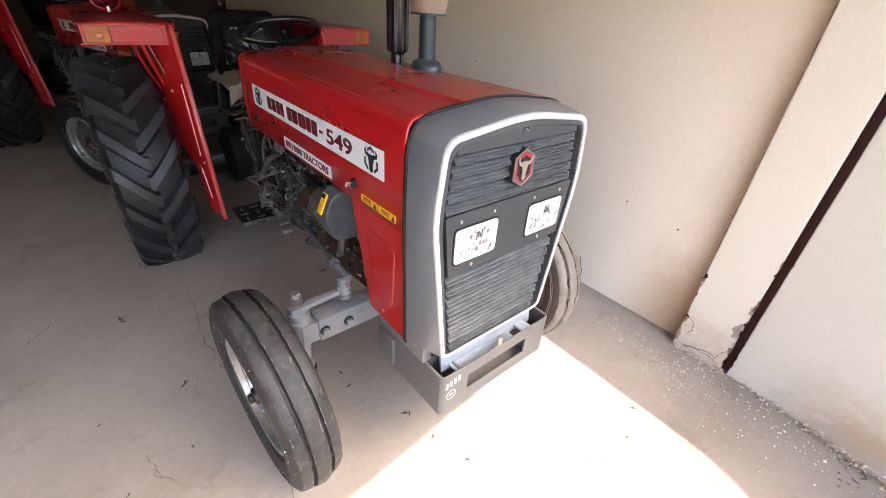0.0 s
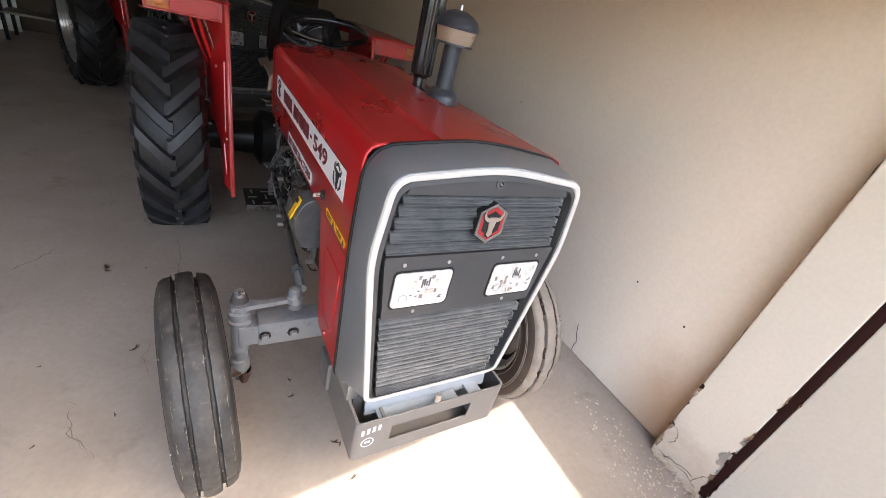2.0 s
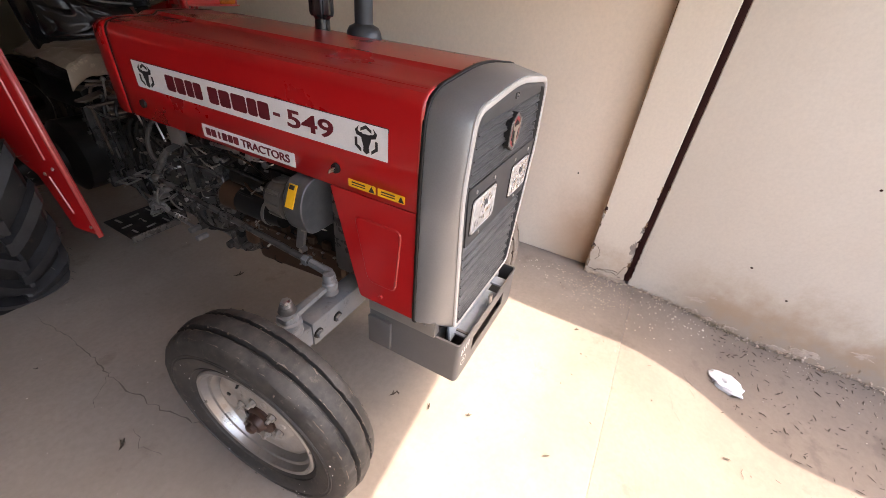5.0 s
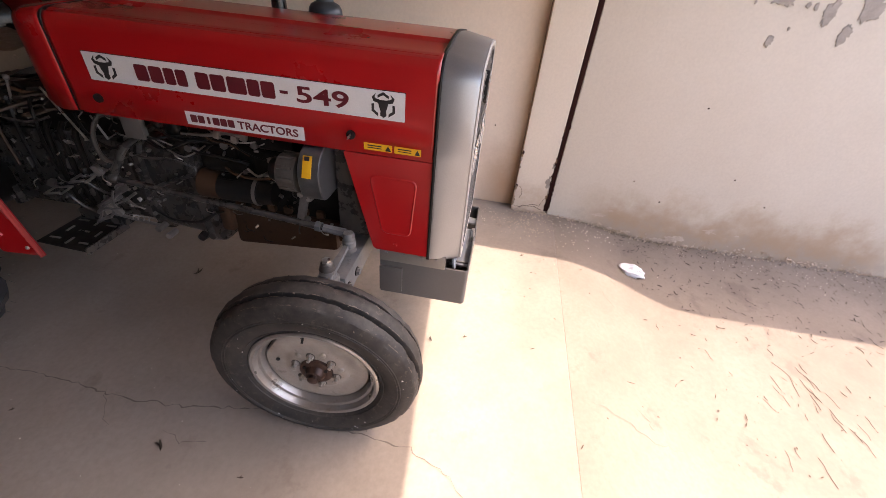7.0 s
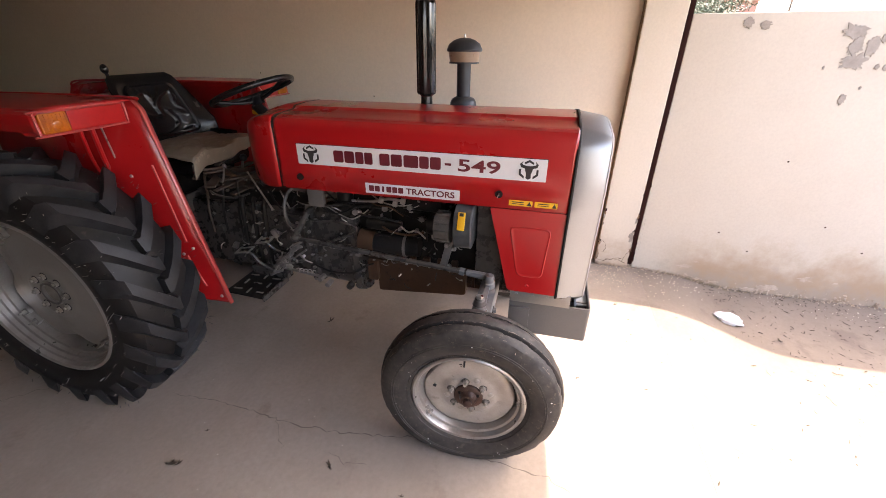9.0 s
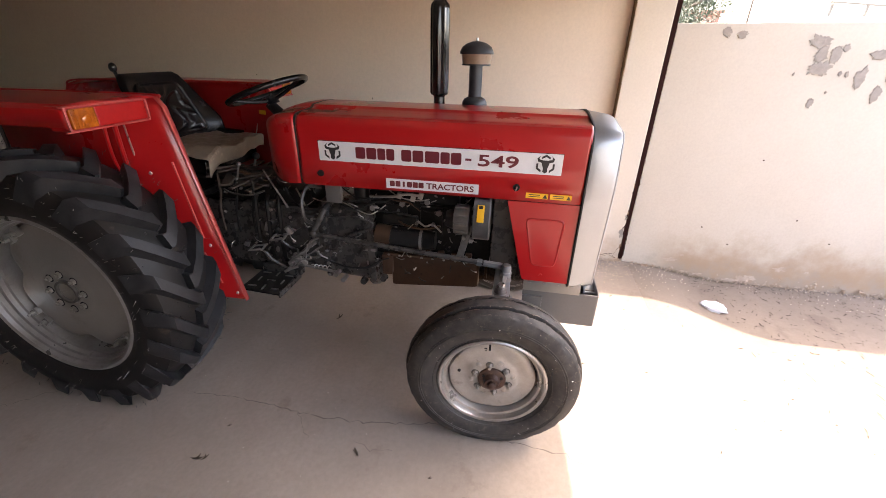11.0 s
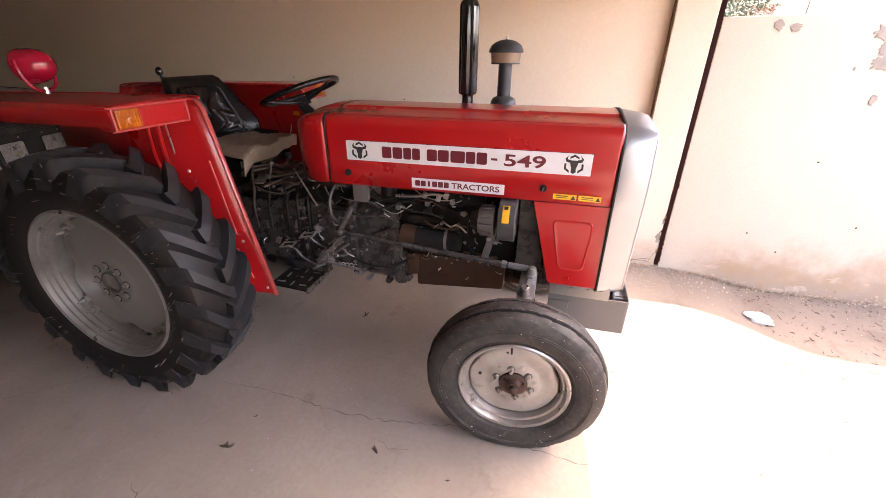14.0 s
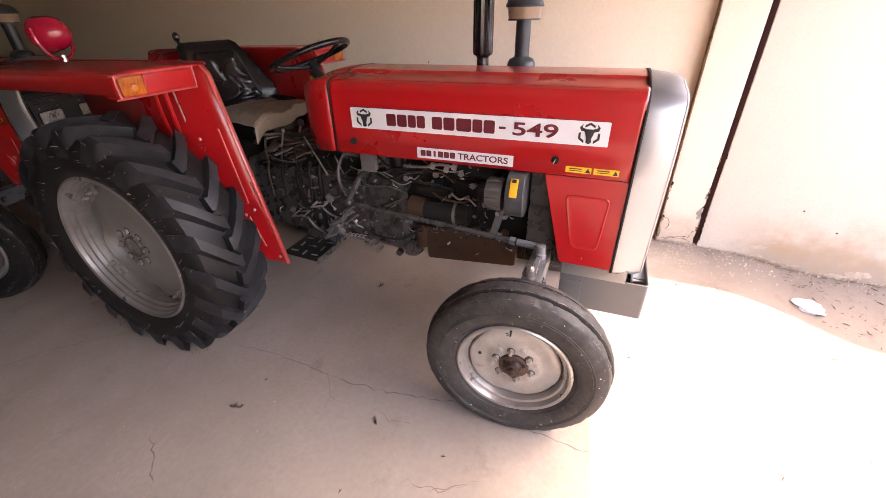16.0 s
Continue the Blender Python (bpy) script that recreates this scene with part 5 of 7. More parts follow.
def build_axle(t):
    bm = add_box(bm_new(), (0, -0.0, 0.556), (1.035, 0.085, 0.105), bev=0.010)
    beam = part("front_axle", bm, AXLE, t, "blue-grey box-section front axle")
    part("pivot", add_cyl(bm_new(), (0, -0.12, 0.556), (0, 0.12, 0.556), 0.06, 0.06, 18), ENGINE, beam)
    for s in (-1, 1):
        part("axle_end", add_box(bm_new(), (s * 0.535, -0.0, 0.552), (0.09, 0.070, 0.088), bev=0.008), AXLE, beam)
        for x in (0.396, 0.494):
            part("bolt_washer", add_cyl(bm_new(), (s * x, -0.042, 0.552), (s * x, -0.046, 0.552), 0.021, 0.020, 16), GREASE, beam)
            bm = add_cyl(bm_new(), (s * x, -0.043, 0.552), (s * x, -0.058, 0.552), 0.015, 0.014, 6)
            part("axle_bolt", bm, AXLE, beam)
        kp = part("kingpin", add_lathe(bm_new(), [(0.285, 0.0), (0.285, 0.022), (0.33, 0.024), (0.338, 0.033), (0.385, 0.034), (0.392, 0.026), (0.43, 0.027), (0.436, 0.031), (0.445, 0.031), (0.45, 0.028), (0.56, 0.031), (0.568, 0.040), (0.580, 0.041), (0.586, 0.033), (0.598, 0.033), (0.604, 0.041), (0.620, 0.041), (0.626, 0.032), (0.645, 0.030), (0.650, 0.02), (0.652, 0.0)], at=(s * 0.572, 0, 0.034), axis="Z", seg=22), AXLE, t, "blue-grey king-pin housing")
        part("spindle", add_cyl(bm_new(), (s * 0.572, 0, 0.37), (s * 0.70, 0, 0.366), 0.034, 0.03, 16), HUB, kp)
        part("pin_tip", add_lathe(bm_new(), [(0.268, 0.0), (0.27, 0.014), (0.30, 0.022), (0.335, 0.026)], at=(s * 0.560, -0.01, 0.03), axis="Z", seg=14), HUB, kp)
        # steering arm and its ball joint
        arm = bm_new()
        add_slab(arm, rounded([(-0.604, -0.026), (-0.555, -0.024), (-0.42, -0.021), (-0.385, -0.030), (-0.385, -0.001), (-0.42, -0.004), (-0.545, 0.006), (-0.604, 0.026)] if s < 0 else [(0.604, 0.026), (0.545, 0.006), (0.42, -0.004), (0.385, -0.001), (0.385, -0.030), (0.42, -0.021), (0.555, -0.024), (0.604, -0.026)], 0.012), "Z", 0.664, 0.682)
        for v in arm.verts:
            v.co.z += 0.012 * max(0, (0.56 - abs(v.co.x)) / 0.18)
        part("steering_arm", arm, AXLE, kp)
        part("ball_joint", add_lathe(bm_new(), [(0.655, 0.0), (0.655, 0.016), (0.672, 0.018), (0.676, 0.026), (0.700, 0.027), (0.706, 0.022), (0.720, 0.024), (0.738, 0.020), (0.742, 0.0)], at=(s * 0.392, -0.016, 0), axis="Z", seg=16), AXLE, kp)
        for k in range(3):                       # rubber bellows on the pin and the joint
            part("bellows_ring", add_lathe(bm_new(), [(0.690 + 0.013 * k, 0.016), (0.6965 + 0.013 * k, 0.030 - 0.004 * k), (0.703 + 0.013 * k, 0.016)], at=(s * 0.572, 0, 0), axis="Z", seg=18), RIM_DARK, kp)
            part("bellows_ring", add_lathe(bm_new(), [(0.650 + 0.012 * k, 0.014), (0.656 + 0.012 * k, 0.029 - 0.003 * k), (0.662 + 0.012 * k, 0.014)], at=(s * 0.392, -0.016, 0), axis="Z", seg=18), AXLE, kp)
        part("pin_nut", add_cyl(bm_new(), (s * 0.572, 0, 0.722), (s * 0.572, 0, 0.738), 0.018, 0.016, 6), STEEL, kp)
        # drag link back to the drop arm
        link_ob = part("drag_link", add_cyl(bm_new(), (s * 0.390, 0.0, 0.715), (s * 0.352, 0.99, 0.772), 0.013, 0.013, 12), ENGINE, t, "long dark steel drag link")
        part("link_end", add_cyl(bm_new(), (s * 0.391, 0.0, 0.7145), (s * 0.387, 0.09, 0.720), 0.018, 0.016, 8), AXLE, link_ob)
        part("lock_nut", add_cyl(bm_new(), (s * 0.386, 0.10, 0.7205), (s * 0.385, 0.122, 0.722), 0.021, 0.021, 6), AXLE, link_ob)
        part("rear_joint", add_ball(bm_new(), (s * 0.353, 0.985, 0.775), 0.024, (1, 1, 0.9), 14, 8), ENGINE, link_ob)
        drop = bm_new()
        add_tube(drop, [(s * 0.345, 0.985, 0.79), (s * 0.335, 0.955, 0.84), (s * 0.305, 0.935, 0.895), (s * 0.22, 0.93, 0.915)], 0.015, 10)
        part("drop_arm", drop, ENGINE, t)


def build_engine(t):
    E = lambda name, bm, mat=ENGINE, label="", **k: part(name, bm, mat, t, label, **k)
    block = E("engine_block", add_box(bm_new(), (0, 0.40, 0.80), (0.36, 0.66, 0.38), bev=0.02), GREASE, "black greasy cast engine block")
    for k in range(3):                           # water-jacket bosses
        part("jacket_boss", add_box(bm_new(), (-0.18, 0.20 + 0.19 * k, 0.84), (0.03, 0.12, 0.16), bev=0.012), GREASE, block)
    head = E("cylinder_head", add_box(bm_new(), (0, 0.40, 1.035), (0.32, 0.64, 0.09), bev=0.012), GREASE, "greasy black cylinder head")
    part("rocker_cover", add_box(bm_new(), (0.03, 0.40, 1.12), (0.20, 0.58, 0.09), bev=0.03), GREASE, head)
    bm = add_box(bm_new(), (0, 0.375, 0.515), (0.36, 0.50, 0.215), bev=0.022)
    for v in bm.verts:                           # shallower towards the front
        if v.co.z < 0.5:
            v.co.z += 0.045 * max(0, (0.50 - v.co.y) / 0.38)
    pan = E("oil_pan", bm, RUST, "rust-brown cast oil pan")
    part("pan_flange", add_box(bm_new(), (0, 0.38, 0.622), (0.41, 0.56, 0.022), bev=0.004), RUST, pan)
    for k in range(6):
        part("pan_rib", add_box(bm_new(), (-0.186, 0.56 - 0.075 * k, 0.655), (0.035, 0.035, 0.035), bev=0.006), RUST, pan)
    part("pan_front", add_box(bm_new(), (0, 0.075, 0.565), (0.30, 0.14, 0.15), bev=0.015), RUST, pan)
    for y in (0.03, 0.09, 0.145):
        part("pan_rib", add_box(bm_new(), (-0.152, y, 0.565), (0.016, 0.014, 0.13), bev=0.004), RUST, pan)
    part("pan_ear", add_box(bm_new(), (-0.185, 0.64, 0.55), (0.05, 0.06, 0.12), bev=0.015), RUST, pan)
    bell = E("bell_housing", loft(bm_new(), [[(x * w, y, 0.66 + z * h) for x, z in rounded([(-1, -1), (1, -1), (1, 1), (-1, 1)], 0.5, 5)] for y, w, h in ((0.70, 0.235, 0.27), (0.735, 0.240, 0.275), (0.74, 0.215, 0.25), (0.96, 0.20, 0.235), (0.965, 0.225, 0.25), (0.99, 0.225, 0.25))], True, (True, True)), label="dark grey clutch bell housing")
    for k in range(7):
        a = radians(205 - 26 * k) if k < 4 else radians(-25 + 26 * (k - 4))
        x, z = 0.225 * math.cos(a + math.pi), 0.66 - 0.25 * abs(math.sin(a)) if k else 0.66
        part("housing_bolt", add_cyl(bm_new(), (x, 0.69, z), (x, 0.755, z), 0.015, 0.015, 6), ALLOY, bell)
    for y, z in ((0.72, 0.425), (0.78, 0.405), (0.66, 0.44), (0.97, 0.44)):
        part("drain_lug", add_cyl(bm_new(), (-0.20, y, z + 0.03), (-0.235, y, z + 0.03), 0.022, 0.018, 10), ENGINE, bell)
    box_ob = E("gearbox", add_box(bm_new(), (0, 1.40, 0.66), (0.36, 0.84, 0.40), bev=0.03), label="dark grey gearbox housing")
    part("gearbox_flange", add_box(bm_new(), (0, 1.30, 0.665), (0.39, 0.04, 0.43), bev=0.01), ENGINE, box_ob)
    part("gearbox_flange", add_box(bm_new(), (0, 1.78, 0.665), (0.42, 0.04, 0.46), bev=0.01), ENGINE, box_ob)
    part("side_cover", add_box(bm_new(), (-0.185, 1.12, 0.72), (0.03, 0.17, 0.20), bev=0.012), ENGINE, box_ob)
    part("gear_tunnel", add_box(bm_new(), (0, 1.36, 0.90), (0.30, 0.60, 0.10), bev=0.03), GREASE, box_ob)
    for k in range(4):                           # stacked rods and straps on the tunnel
        part("tunnel_strap", add_box(bm_new(), (-0.08, 1.52 - 0.05 * k, 0.985 + 0.016 * k), (0.26, 0.07, 0.016), (4 * k, 10, 14 - 9 * k), 0.004), GREASE if k % 2 else RUST, box_ob)
    E("rear_axle", add_lathe(bm_new(), [(-0.72, 0.0), (-0.72, 0.075), (-0.66, 0.08), (-0.64, 0.11), (-0.62, 0.11), (-0.60, 0.085), (-0.25, 0.12), (-0.2, 0.2), (0.2, 0.2), (0.25, 0.12), (0.60, 0.085), (0.62, 0.11), (0.64, 0.11), (0.66, 0.08), (0.72, 0.075), (0.72, 0.0)], at=(REAR, 1.995, 0.605), seg=24), GREASE, "dark greasy rear axle housing")
    E("lift_housing", add_box(bm_new(), (0, 2.05, 0.93), (0.36, 0.50, 0.16), bev=0.03), GREASE, "greasy hydraulic lift cover")
    # starter on the left
    st = E("starter_motor", add_cyl(bm_new(), (-0.225, 0.42, 0.745), (-0.225, 0.60, 0.745), 0.058, 0.058, 24), GASKET, "black starter motor with brown end caps")
    part("end_cap", add_cyl(bm_new(), (-0.225, 0.36, 0.745), (-0.225, 0.421, 0.745), 0.050, 0.056, 24), GREASE, st)
    part("end_cap", add_cyl(bm_new(), (-0.225, 0.599, 0.745), (-0.225, 0.68, 0.75), 0.060, 0.066, 20), RUST, st)
    part("clamp_band", add_lathe(bm_new(), [(0.425, 0.059), (0.425, 0.062), (0.44, 0.062), (0.44, 0.059)], at=(-0.225, 0, 0.745), axis="Y", seg=24), ALLOY, st)
    part("solenoid", add_cyl(bm_new(), (-0.215, 0.46, 0.845), (-0.215, 0.64, 0.845), 0.030, 0.030, 18), GREASE, st)
    for y in (0.455, 0.37):
        part("terminal", add_cyl(bm_new(), (-0.235, y, 0.845), (-0.268, y, 0.85), 0.010, 0.008, 8), ALLOY, st)
    # belt-driven dynamo with a grey guard at the front
    dy = E("alternator", add_cyl(bm_new(), (-0.345, 0.172, 0.925), (-0.345, 0.245, 0.925), 0.074, 0.068, 26), RIM_DARK, "grimy cast alloy alternator")
    for k in range(10):
        a = 2 * math.pi * k / 10
        part("alternator_rib", add_box(bm_new(), (-0.345 + 0.068 * math.cos(a), 0.21, 0.925 + 0.068 * math.sin(a)), (0.016, 0.06, 0.014), (0, -math.degrees(a), 0), 0.003), RIM_DARK, dy)
    part("alternator_back", add_cyl(bm_new(), (-0.345, 0.244, 0.925), (-0.345, 0.285, 0.925), 0.052, 0.040, 20), GASKET, dy)
    part("alternator_foot", add_box(bm_new(), (-0.26, 0.21, 0.86), (0.16, 0.04, 0.03), (0, 20, 0), 0.006), ALLOY, dy)
    guard = E("belt_guard", loft(bm_new(), [[(x, y, z) for x, z in rounded([(-0.395, 0.835), (-0.425, 0.945), (-0.385, 1.03), (-0.26, 1.040), (-0.20, 1.0), (-0.20, 0.835)], 0.05, 6)] for y in (0.075, 0.085, 0.145, 0.155)], True, (True, True)), GRILLE, "dark grey sheet belt guard", bevel=0.004)
    part("guard_sticker", add_box(bm_new(), (-0.4085, 0.118, 0.985), (0.006, 0.032, 0.080), (0, 25, 0), 0.001), YELLOW, guard, "yellow warning sticker")
    part("sticker_print", add_box(bm_new(), (-0.3985, 0.118, 1.012), (0.009, 0.018, 0.014), (0, 25, 0)), INK, guard)
    part("tension_arm", add_box(bm_new(), (-0.30, 0.20, 0.78), (0.02, 0.035, 0.20), (14, 0, 0), 0.006), ALLOY, guard)
    for y, z in ((0.165, 0.805), (0.19, 0.70), (0.20, 0.82)):
        part("tension_bolt", add_cyl(bm_new(), (-0.305, y, z), (-0.335, y, z), 0.013, 0.011, 6), STEEL, guard)
    E("radiator", add_box(bm_new(), (0, -0.12, 0.98), (0.58, 0.10, 0.70), bev=0.01), GASKET, "black radiator core behind the grille")
    E("fan_shroud", add_box(bm_new(), (0, 0.0, 0.95), (0.56, 0.14, 0.62), bev=0.02), ENGINE, "dark dusty fan shroud")
    E("front_cover", add_box(bm_new(), (0, 0.10, 0.80), (0.34, 0.10, 0.40), bev=0.03), GREASE)
    # injection pump, filters, manifold and pipes
    pump = E("injection_pump", add_cyl(bm_new(), (-0.21, 0.24, 0.985), (-0.21, 0.44, 0.985), 0.045, 0.04, 18), GREASE, "black injection pump")
    for k in range(4):
        part("pump_union", add_cyl(bm_new(), (-0.235, 0.29 + 0.035 * k, 1.02), (-0.245, 0.29 + 0.035 * k, 1.05), 0.010, 0.008, 6), STEEL, pump)
        part("injector_pipe", add_tube(bm_new(), [(-0.245, 0.29 + 0.035 * k, 1.05), (-0.255, 0.30 + 0.05 * k, 1.075), (-0.2, 0.22 + 0.14 * k, 1.085), (-0.15, 0.22 + 0.14 * k, 1.06)], 0.0042, 6), STEEL, pump)
    E("lever_rod", add_tube(bm_new(), [(-0.255, 0.42, 0.995), (-0.262, 0.50, 1.005), (-0.258, 0.58, 0.985), (-0.25, 0.70, 0.975)], 0.0075, 8), STEEL)
    for y, z in ((0.43, 1.0), (0.47, 0.985), (0.54, 0.995)):
        E("rod_joint", add_box(bm_new(), (-0.262, y, z), (0.020, 0.024, 0.032), (15, 0, 0), 0.004), STEEL)
    fil = E("filter_bracket", add_box(bm_new(), (-0.268, 0.885, 0.985), (0.03, 0.082, 0.105), (0, 0, 0), 0.006), FRAME, "grey filter bracket")
    part("bracket_top", add_box(bm_new(), (-0.268, 0.89, 1.05), (0.05, 0.095, 0.02), bev=0.004), FRAME, fil)
    E("fuel_filter", add_cyl(bm_new(), (-0.20, 0.76, 0.93), (-0.20, 0.76, 1.03), 0.042, 0.042, 18), GREASE)
    # loose pipes and wires
    wires = [([(-0.265, 0.87, 0.93), (-0.28, 0.80, 0.905), (-0.275, 0.73, 0.92), (-0.25, 0.66, 0.95), (-0.24, 0.58, 0.94)], 0.004, GASKET),
             ([(-0.25, 0.84, 0.925), (-0.275, 0.76, 0.90), (-0.28, 0.70, 0.885), (-0.26, 0.66, 0.90), (-0.24, 0.62, 0.93)], 0.0035, STEEL),
             ([(-0.24, 0.93, 0.96), (-0.27, 0.83, 0.94), (-0.25, 0.74, 0.955), (-0.24, 0.64, 0.965)], 0.005, GASKET),
             ([(-0.23, 0.33, 0.80), (-0.25, 0.37, 0.845), (-0.255, 0.41, 0.835), (-0.25, 0.45, 0.86)], 0.005, STEEL),
             ([(-0.22, 0.78, 0.87), (-0.235, 0.70, 0.80), (-0.235, 0.82, 0.74), (-0.24, 0.90, 0.70)], 0.009, ENGINE),
             ([(-0.20, 0.98, 0.985), (-0.25, 1.03, 1.0), (-0.30, 1.05, 0.93), (-0.31, 1.04, 0.84), (-0.27, 1.02, 0.80)], 0.010, ENGINE),
             ([(-0.19, 0.66, 0.70), (-0.235, 0.70, 0.69), (-0.24, 0.76, 0.66), (-0.225, 0.80, 0.60)], 0.010, ENGINE)]
    for pts, r, mat in wires:
        E("pipe", add_tube(bm_new(), pts, r, 8), mat)
    # levers and knobs
    for a, b, r, knob in (((-0.21, 1.49, 0.930), (-0.21, 1.436, 1.086), 0.006, 0.012), ((-0.21, 1.188, 0.860), (-0.21, 1.300, 1.066), 0.0055, 0.0), ((-0.21, 1.080, 0.876), (-0.21, 1.120, 0.975), 0.005, 0.0), ((0.08, 1.45, 0.90), (0.10, 1.38, 1.12), 0.008, 0.02), ((-0.05, 1.50, 0.92), (-0.06, 1.42, 1.10), 0.008, 0.02)):
        lev = E("lever", add_cyl(bm_new(), a, b, r, r * 0.8, 8), STEEL, "bare steel lever")
        if knob:
            part("knob", add_ball(bm_new(), b, knob), ALLOY if knob < 0.015 else GASKET, lev)
    # pedals and the tread plate
    def pedal(x, y, z, fold):
        p = E("pedal", add_tube(bm_new(), [(x + 0.10, y - 0.23, z - 0.12), (x + 0.05, y - 0.15, z - 0.135), (x + 0.02, y - 0.06, z - 0.07), (x, y, z)], 0.0085, 8), ENGINE, "dark steel pedal with a worn pad")
        pad = bm_new()
        for dx in (-0.035, 0.035):
            add_box(pad, (x + dx, y, z + 0.006), (0.014, 0.075, 0.010), (fold, 0, 10), 0.003)
        for dy in (-0.033, 0.033):
            add_box(pad, (x, y + dy, z + 0.006), (0.07, 0.012, 0.010), (fold, 0, 10), 0.003)
        part("pedal_pad", pad, STEEL, p)
    pedal(-0.30, 1.36, 0.620, -12)
    pedal(-0.265, 1.24, 0.685, -12)
    step = E("foot_plate", add_box(bm_new(), (-0.335, 1.295, 0.427), (0.25, 0.235, 0.008), (3, 0, 0), 0.002), GREASE, "black tread plate with raised bars")
    part("plate_edge", add_box(bm_new(), (-0.335, 1.175, 0.420), (0.25, 0.010, 0.035), bev=0.002), ENGINE, step)
    part("plate_bracket", add_box(bm_new(), (-0.20, 1.28, 0.455), (0.06, 0.24, 0.06), bev=0.006), ENGINE, step)
    for i in range(3):
        for j in range(3):
            turn = 0 if (i + j) % 2 else 90
            part("tread_bar", add_box(bm_new(), (-0.415 + 0.080 * i, 1.225 + 0.070 * j, 0.4325 + 0.004 * (j - 1)), (0.050, 0.010, 0.005), (0, 0, turn + 4), 0.002), STEEL, step)
    # linkage between pedal shaft and clutch
    link_ob = E("linkage", add_cyl(bm_new(), (-0.30, 1.12, 0.545), (-0.30, 0.90, 0.52), 0.008, 0.008, 8), ALLOY, "bare steel linkage rods")
    rods = [((1.17, 0.53), (1.00, 0.70), -0.335, 0.006), ((1.15, 0.52), (0.97, 0.68), -0.300, 0.006), ((1.13, 0.60), (1.05, 0.66), -0.345, 0.008), ((1.09, 0.57), (1.10, 0.66), -0.330, 0.005),
            ((1.05, 0.60), (1.03, 0.70), -0.345, 0.005), ((1.16, 0.56), (1.03, 0.59), -0.340, 0.005), ((1.00, 0.66), (0.94, 0.60), -0.320, 0.005), ((1.02, 0.71), (0.97, 0.74), -0.330, 0.007), ((1.20, 0.50), (1.12, 0.54), -0.325, 0.009)]
    for (ya, za), (yb, zb), x, r in rods:
        part("link_rod", add_tube(bm_new(), [(x, ya, za), (x - 0.008, (ya + yb) / 2, (za + zb) / 2 + 0.006), (x + 0.004, yb, zb)], r, 6, 4), ALLOY, link_ob)
    part("fork", add_box(bm_new(), (-0.31, 1.10, 0.585), (0.022, 0.09, 0.020), (48, 0, 10), 0.004), STEEL, link_ob)
    for y, z in ((1.14, 0.56), (1.07, 0.64), (1.02, 0.69), (0.90, 0.52), (0.86, 0.49)):
        part("link_pin", add_cyl(bm_new(), (-0.335, y, z), (-0.28, y, z), 0.014, 0.014, 10), ALLOY, link_ob)
    part("spring", add_tube(bm_new(), [(-0.30 + 0.010 * math.cos(k * 1.6), 0.94 + 0.006 * k, 0.545 + 0.010 * math.sin(k * 1.6)) for k in range(18)], 0.0025, 5, 3), STEEL, link_ob)


